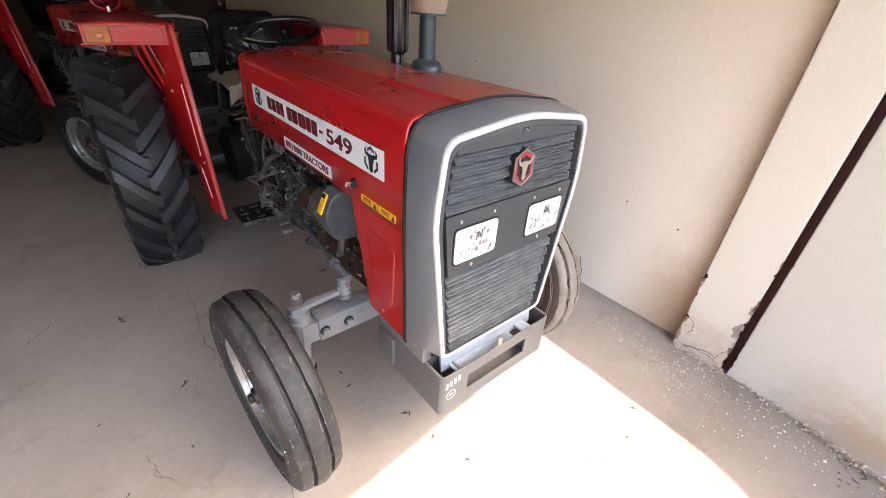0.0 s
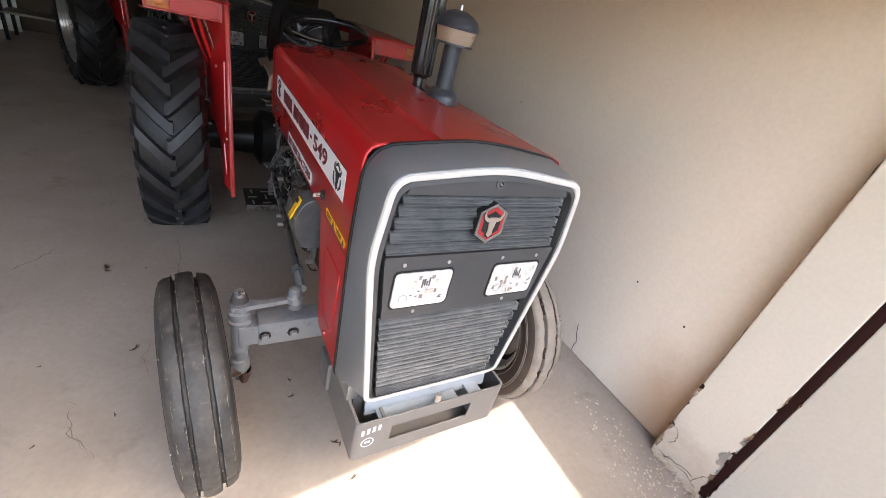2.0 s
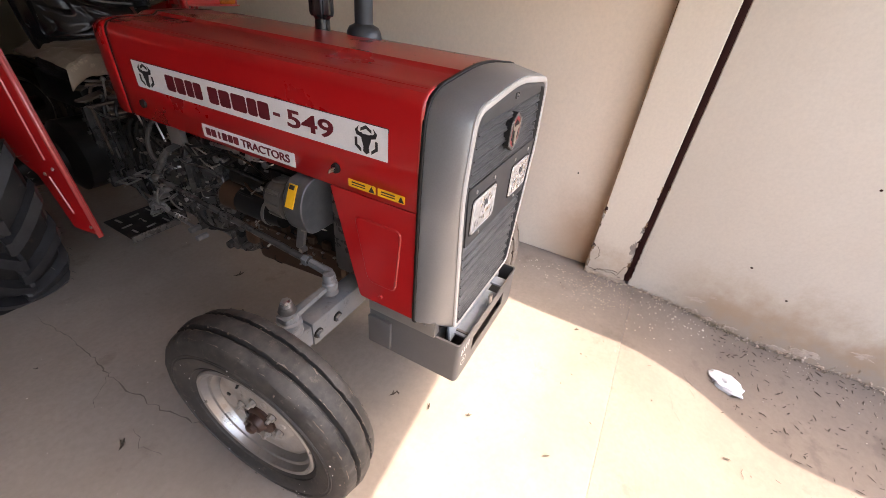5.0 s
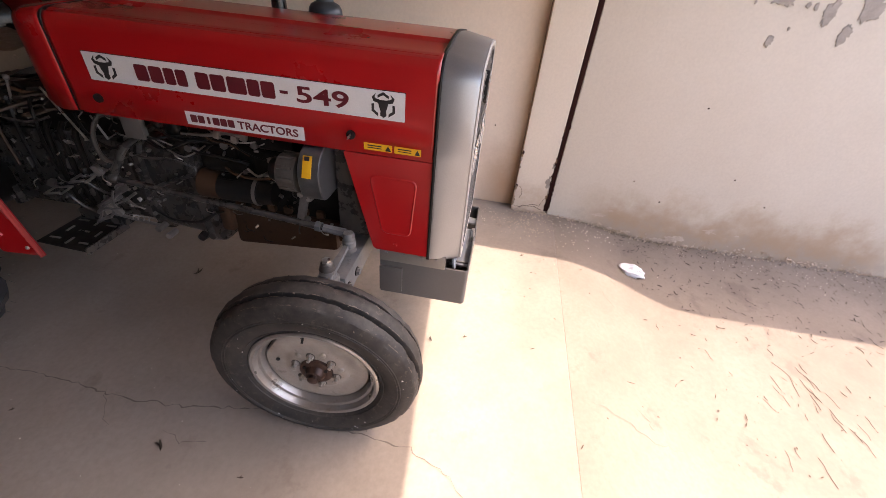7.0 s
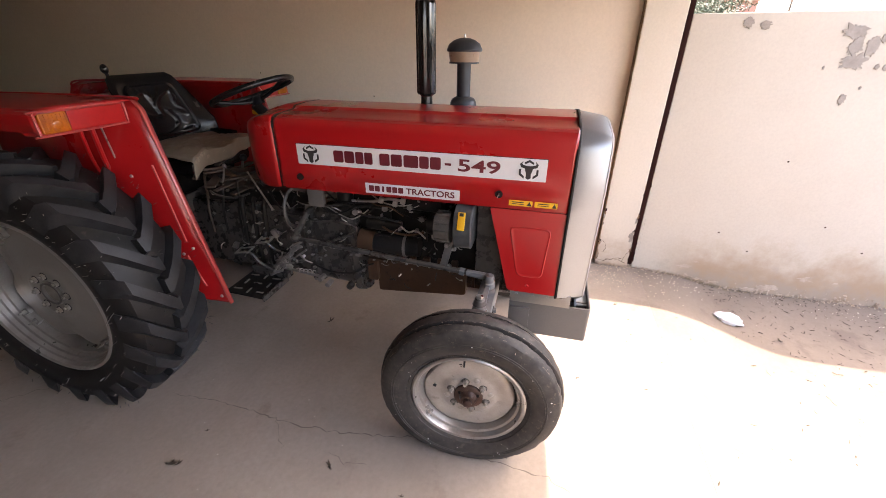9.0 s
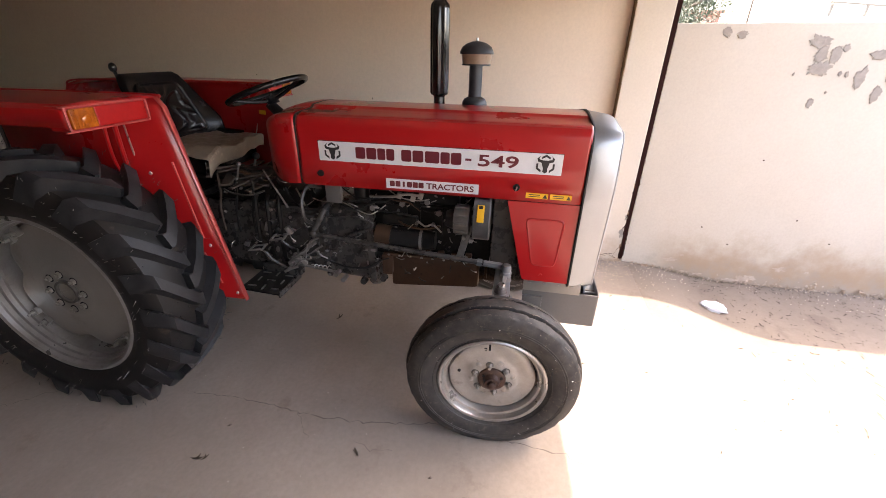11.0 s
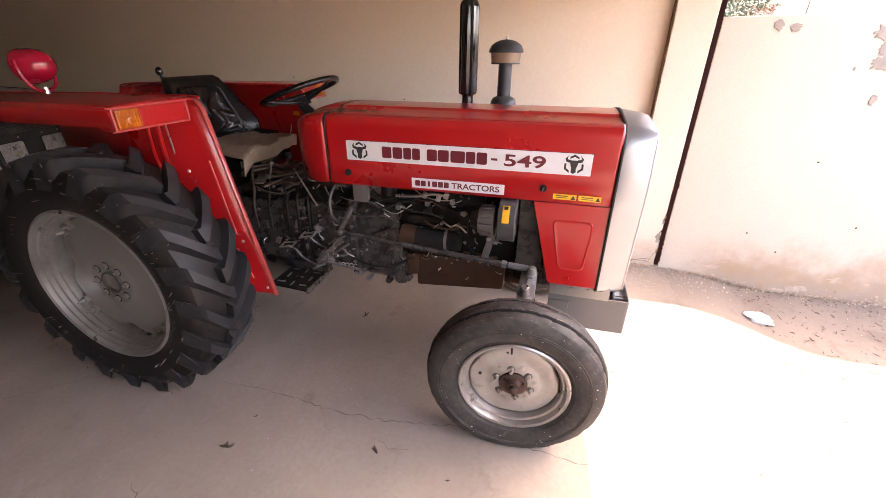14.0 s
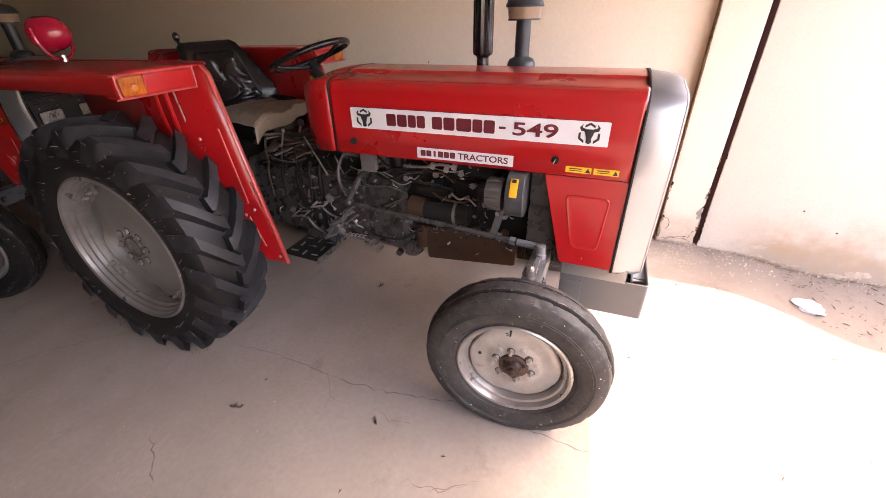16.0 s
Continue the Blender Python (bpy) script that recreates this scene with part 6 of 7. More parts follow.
def build_fittings(t):
    """Bolts along the joints, unions, thin lines and bright glint bits on the engine's sides."""
    rn = random.Random(23)
    def bolt(x, y, z, r=0.0085, long=0.012, mat=ALLOY):
        part("bolt", add_cyl(bm_new(), (x, y, z), (x + math.copysign(long, x), y, z), r, r * 0.9, 6), mat, t)
    for s in (-1, 1):
        for k in range(9):
            bolt(s * 0.206, 0.13 + 0.062 * k, 0.622, 0.008, 0.010, STEEL if k % 3 == 0 else ALLOY)
        for k in range(7):
            bolt(s * 0.162, 0.12 + 0.093 * k, 1.035, 0.010, 0.016)
        for k in range(6):
            bolt(s * 0.196, 1.30, 0.50 + 0.066 * k, 0.010, 0.012, STEEL if k % 2 else ALLOY)
            bolt(s * 0.226, 0.975, 0.46 + 0.075 * k, 0.010, 0.012)
            bolt(s * 0.211, 1.78, 0.48 + 0.07 * k, 0.010, 0.012)
        for y in (1.055, 1.185):
            for z in (0.645, 0.72, 0.795):
                bolt(s * 0.20, y, z, 0.009, 0.010, STEEL)
    for y in (1.26, 1.33, 1.40):
        part("casting_rib", add_tube(bm_new(), [(-0.16, y, 0.90), (-0.195, y - 0.01, 0.87), (-0.205, y - 0.01, 0.78), (-0.205, y, 0.62), (-0.19, y, 0.50)], 0.013, 8), GREASE, t)
    # pipe unions and clips
    for y, z in ((0.34, 0.90), (0.53, 0.935), (0.69, 0.90), (0.95, 0.90), (0.40, 0.955)):
        u = part("union", add_cyl(bm_new(), (-0.20, y, z), (-0.245, y + rn.uniform(-0.02, 0.02), z + 0.01), 0.012, 0.010, 6), rn.choice((GREASE, ALLOY, RUST)), t)
        part("union_nut", add_cyl(bm_new(), (-0.245, y, z + 0.01), (-0.258, y, z + 0.012), 0.016, 0.015, 6), ALLOY, u)
    # thin lines: (start, end, droop)
    lines = [((0.30, 0.93), (0.52, 0.965), -0.03), ((0.36, 0.99), (0.60, 1.01), -0.02), ((0.55, 0.99), (0.86, 1.0), -0.05), ((0.60, 0.93), (0.93, 0.95), -0.06),
             ((0.78, 0.90), (1.02, 0.93), 0.03), ((0.45, 0.87), (0.70, 0.90), 0.02), ((0.98, 0.88), (1.18, 0.98), -0.05), ((0.70, 0.82), (0.96, 0.84), 0.03),
             ((0.34, 0.83), (0.58, 0.86), -0.02), ((0.40, 0.76), (0.66, 0.79), 0.02), ((1.30, 0.95), (1.58, 0.97), -0.03), ((0.44, 0.91), (0.62, 0.98), 0.03),
             ((0.62, 0.60), (0.96, 0.55), -0.03), ((0.70, 0.70), (0.98, 0.62), 0.04)]
    for k, ((ya, za), (yb, zb), d) in enumerate(lines):
        x = -0.235 - 0.03 * rn.random()
        pts = [(x + 0.02, ya, za), (x - 0.01, ya + (yb - ya) * 0.3, za + (zb - za) * 0.3 + d), (x - 0.015, ya + (yb - ya) * 0.7, za + (zb - za) * 0.7 + d * rn.uniform(0.2, 1)), (x + 0.02, yb, zb)]
        part("line", add_tube(bm_new(), pts, rn.choice((0.0035, 0.0045, 0.006)), 6, 4), ((GASKET, STEEL, GASKET) if k < 6 else (GASKET, ENGINE, RUST))[k % 3], t)
    # Small metal bits scattered at random to stand in for glints on the engine.
    for k in range(120):
        y, z = rn.uniform(0.15, 1.62), rn.uniform(0.48, 1.02)
        x = -0.205 - 0.06 * rn.random() if y < 1.0 else -0.19 - 0.05 * rn.random()
        if rn.random() < 0.5:
            part("hose_clip", add_box(bm_new(), (x, y, z), (rn.uniform(0.008, 0.018), rn.uniform(0.006, 0.022), rn.uniform(0.004, 0.010)), (rn.uniform(-60, 60), rn.uniform(-30, 30), rn.uniform(-30, 30)), 0.0015), rn.choice((STEEL, ALLOY, ALLOY)), t)
        else:
            d = Vector((rn.uniform(-0.01, 0.01), rn.uniform(-0.05, 0.05), rn.uniform(-0.04, 0.04)))
            part("clipped_wire", add_tube(bm_new(), [(x, y, z), Vector((x - 0.012, y, z)) + d * 0.6, Vector((x + 0.004, y, z)) + d], 0.0026, 5, 3), rn.choice((STEEL, ALLOY, GASKET)), t)
    # loose straps, rods and cables heaped on the gearbox under the seat
    for k in range(30):
        x, y, z = rn.uniform(-0.24, 0.06), rn.uniform(1.34, 1.70), 0.955 + 0.011 * (k % 11)
        y -= 0.25 * (1.06 - z)
        turn = (rn.uniform(-8, 8), rn.uniform(-12, 8), rn.uniform(-40, 60))
        part("strap", add_box(bm_new(), (x, y, z), (rn.uniform(0.10, 0.24), rn.uniform(0.025, 0.055), 0.010), turn, 0.003), STRAPS, t)
    for k in range(3):
        y = 1.38 + 0.10 * k
        part("cable", add_tube(bm_new(), [(-0.10, y + 0.05, 1.02), (-0.21, y, 1.0 + 0.01 * k), (-0.245, y - 0.02, 0.93), (-0.225, y + 0.02, 0.82), (-0.215, y + 0.03, 0.68)], 0.0075, 6, 5), (GREASE, GASKET, STRAPS)[k % 3], t)
    for k in range(6):
        x, y = -0.22 + 0.03 * rn.random(), 1.20 + 0.07 * k
        part("lug_bracket", add_box(bm_new(), (x, y, rn.uniform(0.55, 0.86)), (0.03, 0.03, 0.05), (rn.uniform(-30, 30), 0, rn.uniform(-20, 20)), 0.005), (ALLOY, ENGINE)[k % 2], t)


def build_seat(t):
    seat = empty("seat", pose(0.02, 1.90, 1.10), "black vinyl tractor seat with a moulded back", "")
    seat.parent = t
    bm = bm_new()
    rings = []
    for z, w, d, lean, wing in ((0.03, 0.235, 0.040, 0.155, 0.11), (0.08, 0.262, 0.045, 0.165, 0.13), (0.16, 0.268, 0.045, 0.185, 0.12), (0.26, 0.250, 0.042, 0.21, 0.09), (0.36, 0.224, 0.036, 0.235, 0.06), (0.41, 0.205, 0.028, 0.248, 0.045), (0.428, 0.18, 0.014, 0.252, 0.04)):
        ring = []
        for k in range(36):
            a = 2 * math.pi * k / 36
            x = w * math.copysign(abs(math.cos(a)) ** 0.4, math.cos(a))
            y = lean - wing * (abs(x) / 0.25) ** 3 + d * math.copysign(abs(math.sin(a)) ** 0.6, math.sin(a))
            ring.append((x, y, z))
        rings.append(ring)
    loft(bm, rings, True, (True, True))
    back = part("backrest", bm, VINYL, seat, smooth=50)
    # thin folds in the loose cover, inside the border
    pad_at = lambda x, z: Vector((x, 0.094 + 0.275 * (z - 0.03) - (0.145 - 0.235 * z) * (abs(x) / 0.25) ** 3, z))
    grid = []
    bm = bm_new()
    for i in range(41):
        z = 0.10 + 0.265 * i / 40
        w = 0.18 - 0.13 * (z - 0.10)
        row = []
        for j in range(41):
            x = w * (j / 20 - 1)
            edge = min(1, 6 * min(i, 40 - i, j, 40 - j) / 40)
            fold = 1 - min(1, 5 * abs(noise.noise((x * 11 + 0.4 * math.sin(z * 30), z * 9, 2.0))))
            row.append(bm.verts.new(pad_at(x, z) - Vector((0, edge * (0.004 + 0.011 * fold ** 2) - 0.006 * (1 - edge), 0))))
        grid.append(row)
    for a, b in zip(grid, grid[1:]):
        for k in range(40):
            bm.faces.new((a[k], a[k + 1], b[k + 1], b[k]))
    part("loose_cover", bm, VINYL, back, smooth=60)
    # a raised border and a scroll pressed into the front of the backrest
    on = lambda x, z: (x, 0.100 + 0.275 * (z - 0.03) - (0.145 - 0.235 * z) * (abs(x) / 0.25) ** 3, z)
    border = [on(x, z) for x, z in rounded([(-0.19, 0.09), (0.19, 0.09), (0.150, 0.375), (-0.150, 0.375)], 0.05, 4)]
    part("moulded_border", add_tube(bm_new(), border + border[:1], 0.008, 6, 2), VINYL, back)
    bm = bm_new()
    add_box(bm, (0, -0.02, -0.035), (0.47, 0.42, 0.11), bev=0.045, seg=3)
    part("cushion", bm, VINYL, seat)
    part("armrest", add_box(bm_new(), (0.245, 0.0, 0.075), (0.05, 0.26, 0.035), (4, 0, 0), 0.014), VINYL, seat)
    part("seat_frame", add_box(bm_new(), (0, 0.02, -0.10), (0.30, 0.34, 0.06), bev=0.01), GREASE, seat)
    part("seat_spring", add_cyl(bm_new(), (0, 0.05, -0.20), (0, 0.05, -0.12), 0.05, 0.05, 14), GREASE, seat)
    arm = part("lift_lever", add_cyl(bm_new(), (-0.26, 0.22, 0.05), (-0.262, 0.33, 0.43), 0.010, 0.009, 10), GASKET, t, "black lift lever with a round knob")
    arm.location = (0.19, 1.92, 1.10)
    part("knob", add_ball(bm_new(), (-0.262, 0.335, 0.455), 0.020, (1, 1, 1.3)), BLACK, arm)


def build_fender(t, s):
    """s = -1: left. An inner plate, a wide top and a lamp box at its front end."""
    xi, xo = REAR + s * 0.412, REAR + s * 0.800
    lip = [(1.606, 1.460), (1.575, 1.420), (1.465, 0.865), (1.375, 0.412)]
    def front_at(z):
        for (ya, za), (yb, zb) in zip(lip, lip[1:]):
            if z >= zb:
                return yb + (ya - yb) * (z - zb) / (za - zb)
        return lip[-1][0]

    def lean(y, z):                              # the plate leans outwards behind its front edge
        return xi + s * min(0.10, 0.34 * max(0.0, y - front_at(z)))

    rows = []
    for z, rear in ((0.413, 1.40), (0.44, 1.515), (0.57, 1.555), (0.70, 1.60), (0.795, 1.70), (0.80, 2.34), (0.95, 2.40), (1.20, 2.42), (1.42, 2.42), (1.456, 2.42)):
        y0 = front_at(z)
        d = min(0.30, rear - y0)
        ys = [y0 + d * k / 4 for k in range(5)] + [max(rear, y0 + d + 0.002)]
        rows.append([(lean(y, z), y, z) for y in ys])
    fen = part("fender", loft(bm_new(), rows, False), RED, t, "red sheet-metal rear fender", smooth=25, solid=0.006)
    # folded lip along the sloping front edge
    bm = loft(bm_new(), [[(xi + s * 0.003, y, z), (xi + s * 0.022, y + 0.004, z)] for y, z in lip], False)
    part("front_flange", bm, GLINTRED, fen, solid=0.004)
    top = [(1.602, 1.458), (1.68, 1.466), (2.3, 1.464), (3.0, 1.450), (3.12, 1.42), (3.17, 1.34)]
    bm = loft(bm_new(), [[(xi - s * 0.006, y, z), (xi + s * 0.05, max(y, 1.646), z), (xi + s * 0.28, max(y, 1.648), z + 0.002), (xo - s * 0.02, max(y, 1.650), z - 0.004), (xo, max(y, 1.652), z - 0.02), (xo, max(y, 1.655), z - 0.085)] for y, z in top], False)
    part("fender_top", bm, RED, fen, "red dusty fender top", solid=0.005, smooth=30)
    part("edge_bead", add_tube(bm_new(), [(xi - s * 0.006, y, z + 0.003) for y, z in top[:-1]], 0.006, 6), RED, fen)
    # lamp box, its face a little turned outwards
    x0, x1 = sorted((xi + s * 0.03, xo))
    lb = part("lamp_box", add_slab(bm_new(), rounded(rect(x0, 1.364, x1, 1.458), 0.012), "Y", 1.655, 1.74), RED, fen, "red lamp housing at the fender's front", smooth=25)
    at = lambda a: xi + s * 0.03 + (xo - xi - s * 0.03) * a
    x0, x1 = sorted((at(0.69), at(0.97)))
    part("amber_lens", add_slab(bm_new(), rounded(rect(x0, 1.374, x1, 1.448), 0.006), "Y", 1.643, 1.66), AMBER, lb, "amber indicator lens", bevel=0.003)
    bm = bm_new()
    for k in range(7):
        add_box(bm, (x0 + (x1 - x0) * (k + 0.5) / 7, 1.6425, 1.411), ((x1 - x0) / 18, 0.002, 0.066))
    part("lens_ribs", bm, AMBER, lb)
    x0, x1 = sorted((at(0.04), at(0.68)))
    part("red_lens", add_slab(bm_new(), rounded(rect(x0, 1.374, x1, 1.448), 0.006), "Y", 1.646, 1.66), REDLENS, lb, "flat red marker lens", bevel=0.002)
    edge = [(at(a), 1.650, z) for a, z in rounded([(0.0, 1.366), (1.0, 1.366), (1.0, 1.456), (0.0, 1.456)], 0.012, 3)]
    part("lens_rim", add_tube(bm_new(), edge + edge[:1], 0.0042, 6, 2), GLINTRED, lb)
    part("bulb", add_ball(bm_new(), (at(0.81), 1.6425, 1.405), 0.019, (1.0, 0.22, 0.9), 14, 8), AMBER, lb)
    # braces and ribs pressed in the plate
    part("brace", add_tube(bm_new(), [(xi + s * 0.150, 1.72, 1.37), (xi + s * 0.105, 1.775, 1.20), (xi + s * 0.05, 1.83, 1.03)], 0.010, 8), RED, fen)
    part("brace", add_tube(bm_new(), [(xi + s * 0.190, 1.73, 1.37), (xi + s * 0.140, 1.795, 1.20), (xi + s * 0.06, 1.855, 1.03)], 0.007, 8), RED, fen)
    part("lamp_cable", add_tube(bm_new(), [(xi + s * 0.125, 1.70, 1.37), (xi + s * 0.085, 1.74, 1.25), (xi + s * 0.045, 1.775, 1.08)], 0.004, 8), STEEL, fen)
    for (ya, za), (yb, zb) in (((1.60, 1.17), (1.535, 0.78)), ((1.545, 0.70), (1.49, 0.52)), ((1.50, 0.90), (1.435, 0.60))):
        part("pressed_rib", add_tube(bm_new(), [(lean(ya, za) + s * 0.003, ya, za), (lean((ya + yb) / 2, (za + zb) / 2) + s * 0.003, (ya + yb) / 2, (za + zb) / 2), (lean(yb, zb) + s * 0.003, yb, zb)], 0.0060, 6), GLINTRED, fen)
    if s > 0:
        part("fender_label", add_box(bm_new(), (lean(1.675, 1.285) - 0.007, 1.675, 1.285), (0.003, 0.060, 0.026), (0, 0, -18), 0.001), YELLOW, fen, "small yellow label")
    for y, z in ((1.51, 0.74), (1.56, 0.71), (1.425, 0.455), (1.70, 1.12)):
        part("fender_bolt", add_ball(bm_new(), (lean(y, z) + s * 0.004, y, z), 0.009, (0.8, 1, 1), 8, 6), STEEL, fen)
    return fen


def build_stacks(t):
    ex = part("exhaust", add_lathe(bm_new(), [(1.38, 0.040), (1.405, 0.040), (1.407, 0.030), (1.445, 0.029), (1.452, 0.034), (1.458, 0.046)], at=(0.168, 0.42, 0), axis="Z", seg=24), BLACK, t, "gloss black upright exhaust with fluted silencer")
    bm = bm_new()
    rings = []
    for z, f in ((1.455, 0.9), (1.466, 1.0), (1.85, 1.0), (1.868, 0.93), (1.885, 0.62)):
        rings.append([(0.168 + f * (0.0455 + 0.003 * math.cos(10 * a)) * math.cos(a), 0.42 + f * (0.0455 + 0.003 * math.cos(10 * a)) * math.sin(a), z) for a in (2 * math.pi * k / 60 for k in range(60))])
    loft(bm, rings, True, (True, True))
    part("silencer", bm, BLACK, ex)
    part("tail_pipe", add_tube(bm_new(), [(0.168, 0.42, 1.88), (0.168, 0.42, 2.05), (0.168, 0.44, 2.22), (0.168, 0.50, 2.30)], 0.026, 14), BLACK, ex)
    pre = part("pre_cleaner", add_lathe(bm_new(), [(1.395, 0.066), (1.402, 0.068), (1.425, 0.064), (1.440, 0.055), (1.447, 0.040), (1.45, 0.034)], at=(0.18, 0.232, 0), axis="Z", seg=28), NAVY, t, "blue-black air pre-cleaner with a tan bowl")
    part("neck", add_cyl(bm_new(), (0.18, 0.232, 1.445), (0.18, 0.232, 1.60), 0.034, 0.034, 22), NAVY, pre)
    part("bowl", add_lathe(bm_new(), [(1.598, 0.034), (1.600, 0.068), (1.604, 0.070), (1.648, 0.077), (1.650, 0.06)], at=(0.18, 0.232, 0), axis="Z", seg=32), BOWL, pre, "tan dusty plastic bowl")
    part("bowl_ring", add_lathe(bm_new(), [(1.597, 0.069), (1.597, 0.073), (1.604, 0.073), (1.604, 0.069)], at=(0.18, 0.232, 0), axis="Z", seg=32), NAVY, pre)
    part("cap", add_lathe(bm_new(), [(1.648, 0.084), (1.655, 0.086), (1.660, 0.084), (1.68, 0.074), (1.695, 0.052), (1.704, 0.025), (1.706, 0.0)], at=(0.18, 0.232, 0), axis="Z", seg=32), NAVY, pre, "domed cap")
    part("cap_stud", add_cyl(bm_new(), (0.18, 0.232, 1.704), (0.18, 0.232, 1.722), 0.006, 0.005, 8), STEEL, pre)


def build_tractor(label):
    t = empty("tractor", pose(0, 0, 0), label, "tractor", group="parked tractors")
    build_hood(t)
    build_cowl(t)
    build_nose(t)
    build_front_frame(t)
    build_axle(t)
    build_engine(t)
    build_fittings(t)
    build_seat(t)
    build_stacks(t)
    for s in (-1, 1):
        build_fender(t, s)
        build_wheel_front(t, s)
        build_wheel_rear(t, s)
    # true up the drawing to the built sizes, along each axis
    def along(v, knots):
        for (a, fa), (b, fb) in zip(knots, knots[1:]):
            if v <= b or b == knots[-1][0]:
                return fa + (v - a) * (fb - fa) / (b - a)
    for child in t.children:
        kind = child.name.split(".")[0]
        if kind in ("front_wheel", "rear_wheel", "fender", "seat", "lift_lever", "steering_wheel", "front_axle", "kingpin", "rear_axle"):
            continue
        for ob in (child, *child.children_recursive):
            for v in ob.data.vertices:
                x, y, z = v.co
                v.co = (x * 0.929 if abs(x) < 0.36 else math.copysign(abs(x) - 0.0256, x),
                        along(y, ((-0.56, -0.502), (-0.478, -0.455), (-0.333, -0.322), (-0.217, -0.214), (0.0, 0.006), (0.908, 0.94), (1.0, 1.045), (1.225, 1.275), (1.6, 1.66), (2.0, 2.03))),
                        along(z, ((0.36, 0.36), (0.556, 0.556), (0.575, 0.598), (0.632, 0.630), (1.045, 1.049), (1.168, 1.174), (1.27, 1.277), (1.40, 1.398), (1.706, 1.718), (2.3, 2.31))))
    return t


tractor = build_tractor("red farm tractor with grey nose, parked in the bay's mouth")
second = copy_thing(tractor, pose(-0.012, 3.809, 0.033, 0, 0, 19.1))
tractor.matrix_basis = pose(CX, 0, 0)
for child in list(second.children):
    kind = child.name.split(".")[0]
    if kind == "front_wheel":                    # its front wheels are turned a little, on a higher floor
        at = child.matrix_basis.translation.copy()
        child.matrix_basis = Matrix.Translation(at) @ Matrix.Rotation(radians(7), 4, "Z") @ Matrix.Translation(-at) @ child.matrix_basis
    elif kind == "pre_cleaner":                  # its only stack stands over the nose
        child.matrix_basis = pose(-0.15, -0.52, 0.01) @ child.matrix_basis
    elif kind == "rear_wheel":
        child.matrix_basis = pose(0, 0, -0.033) @ child.matrix_basis
    elif kind == "exhaust":
        for ob in list(child.children_recursive) + [child]:
            bpy.data.objects.remove(ob)
for ob in second.children_recursive:             # its tyres and wheel centres take darker colours in place of deep shade
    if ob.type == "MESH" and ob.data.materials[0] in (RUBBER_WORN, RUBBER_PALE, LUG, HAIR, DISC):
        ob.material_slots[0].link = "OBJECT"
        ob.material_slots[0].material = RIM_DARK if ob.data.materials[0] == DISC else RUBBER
tagged(second, "dusty red farm tractor parked in the dark behind another")

# ---- things of the first tractor alone ----
# red work lamp on the rear of its left fender (tractor coordinates)
lamp = part("work_lamp", add_lathe(bm_new(), [(-0.075, 0.0), (-0.073, 0.03), (-0.060, 0.055), (-0.03, 0.075), (0.01, 0.085), (0.045, 0.086), (0.055, 0.09), (0.066, 0.088)], axis="Y", seg=32), LAMPRED, tractor, "round crimson work lamp on a bent bracket", smooth=50)
lamp.scale = (0.84, 0.84, 0.84)
lamp.location, lamp.rotation_euler = (-0.695, 2.24, 1.603), (radians(-8), 0, radians(14))
part("lens", add_lathe(bm_new(), [(0.062, 0.084), (0.070, 0.05), (0.073, 0.0)], axis="Y", seg=28), LENS, lamp)
bm = add_tube(bm_new(), [(-0.094, 0.02, 0.03), (-0.098, 0.02, -0.03), (-0.075, 0.02, -0.095), (-0.03, 0.02, -0.122), (0.03, 0.02, -0.122), (0.075, 0.02, -0.095), (0.098, 0.02, -0.03), (0.094, 0.02, 0.03)], 0.008, 8)
part("bracket", bm, LAMPRED, lamp)
part("bracket_bolt", add_cyl(bm_new(), (0, 0.02, -0.142), (0, 0.02, -0.108), 0.013, 0.013, 10), STEEL, lamp)

# ---- loose things ----
# crumpled cardboard laid over the seat
bm = bm_new()
n, mth = 40, 34
grid = []
for i in range(n + 1):
    row = []
    for j in range(mth + 1):
        u, v = i / n, j / mth                    # u across, v from front to back
        x = 0.345 - 0.30 + 0.56 * u + 0.008 * math.sin(6 * v)
        if v < 0.22:                             # a flap folded down over the front
            y, z = 1.615 + 0.03 * u - 0.02 * v + 0.012 * noise.noise((u * 5, v * 5, 1)), 1.158 - 0.085 * (0.22 - v) / 0.22 * (1.15 - 0.4 * u)
        else:
            y, z = 1.612 + 0.03 * u + 0.46 * (v - 0.22) / 0.78, 1.158 + 0.012 * (v - 0.22)
        z += 0.016 * noise.noise((u * 3, v * 3, 0)) + 0.022 * abs(noise.noise((u * 5, v * 6, 3))) + 0.010 * abs(noise.noise((u * 13, v * 11, 5)))
        z -= 0.035 * max(0, (0.16 - u) / 0.16)
        row.append(bm.verts.new((x, y, z)))
    grid.append(row)
for a, b in zip(grid, grid[1:]):
    for k in range(mth):
        bm.faces.new((a[k], b[k], b[k + 1], a[k + 1]))
tagged(part("cardboard_sheet", bm, CARD, smooth=18, solid=0.004), "crumpled brown cardboard laid over the tractor seat", "cardboard")

# a white plastic bag on the yard
bm = add_ball(bm_new(), (0, 0, 0), 1.0, u=30, v=18)
for v in bm.verts:
    f = 1 + 0.35 * noise.noise(v.co * 1.7) + 0.16 * noise.noise(v.co * 5)
    v.co = Vector((v.co.x * 0.058 * f, v.co.y * 0.088 * f, max(-0.004, v.co.z * 0.040 * f + 0.012)))
bag = tagged(part("plastic_bag", bm, PLASTIC, smooth=22), "crumpled white plastic bag lying on the yard", "bag")
bag.matrix_basis = pose(1.215, -1.67, ground_z(1.215, -1.67) + 0.002, 0, 0, -28)

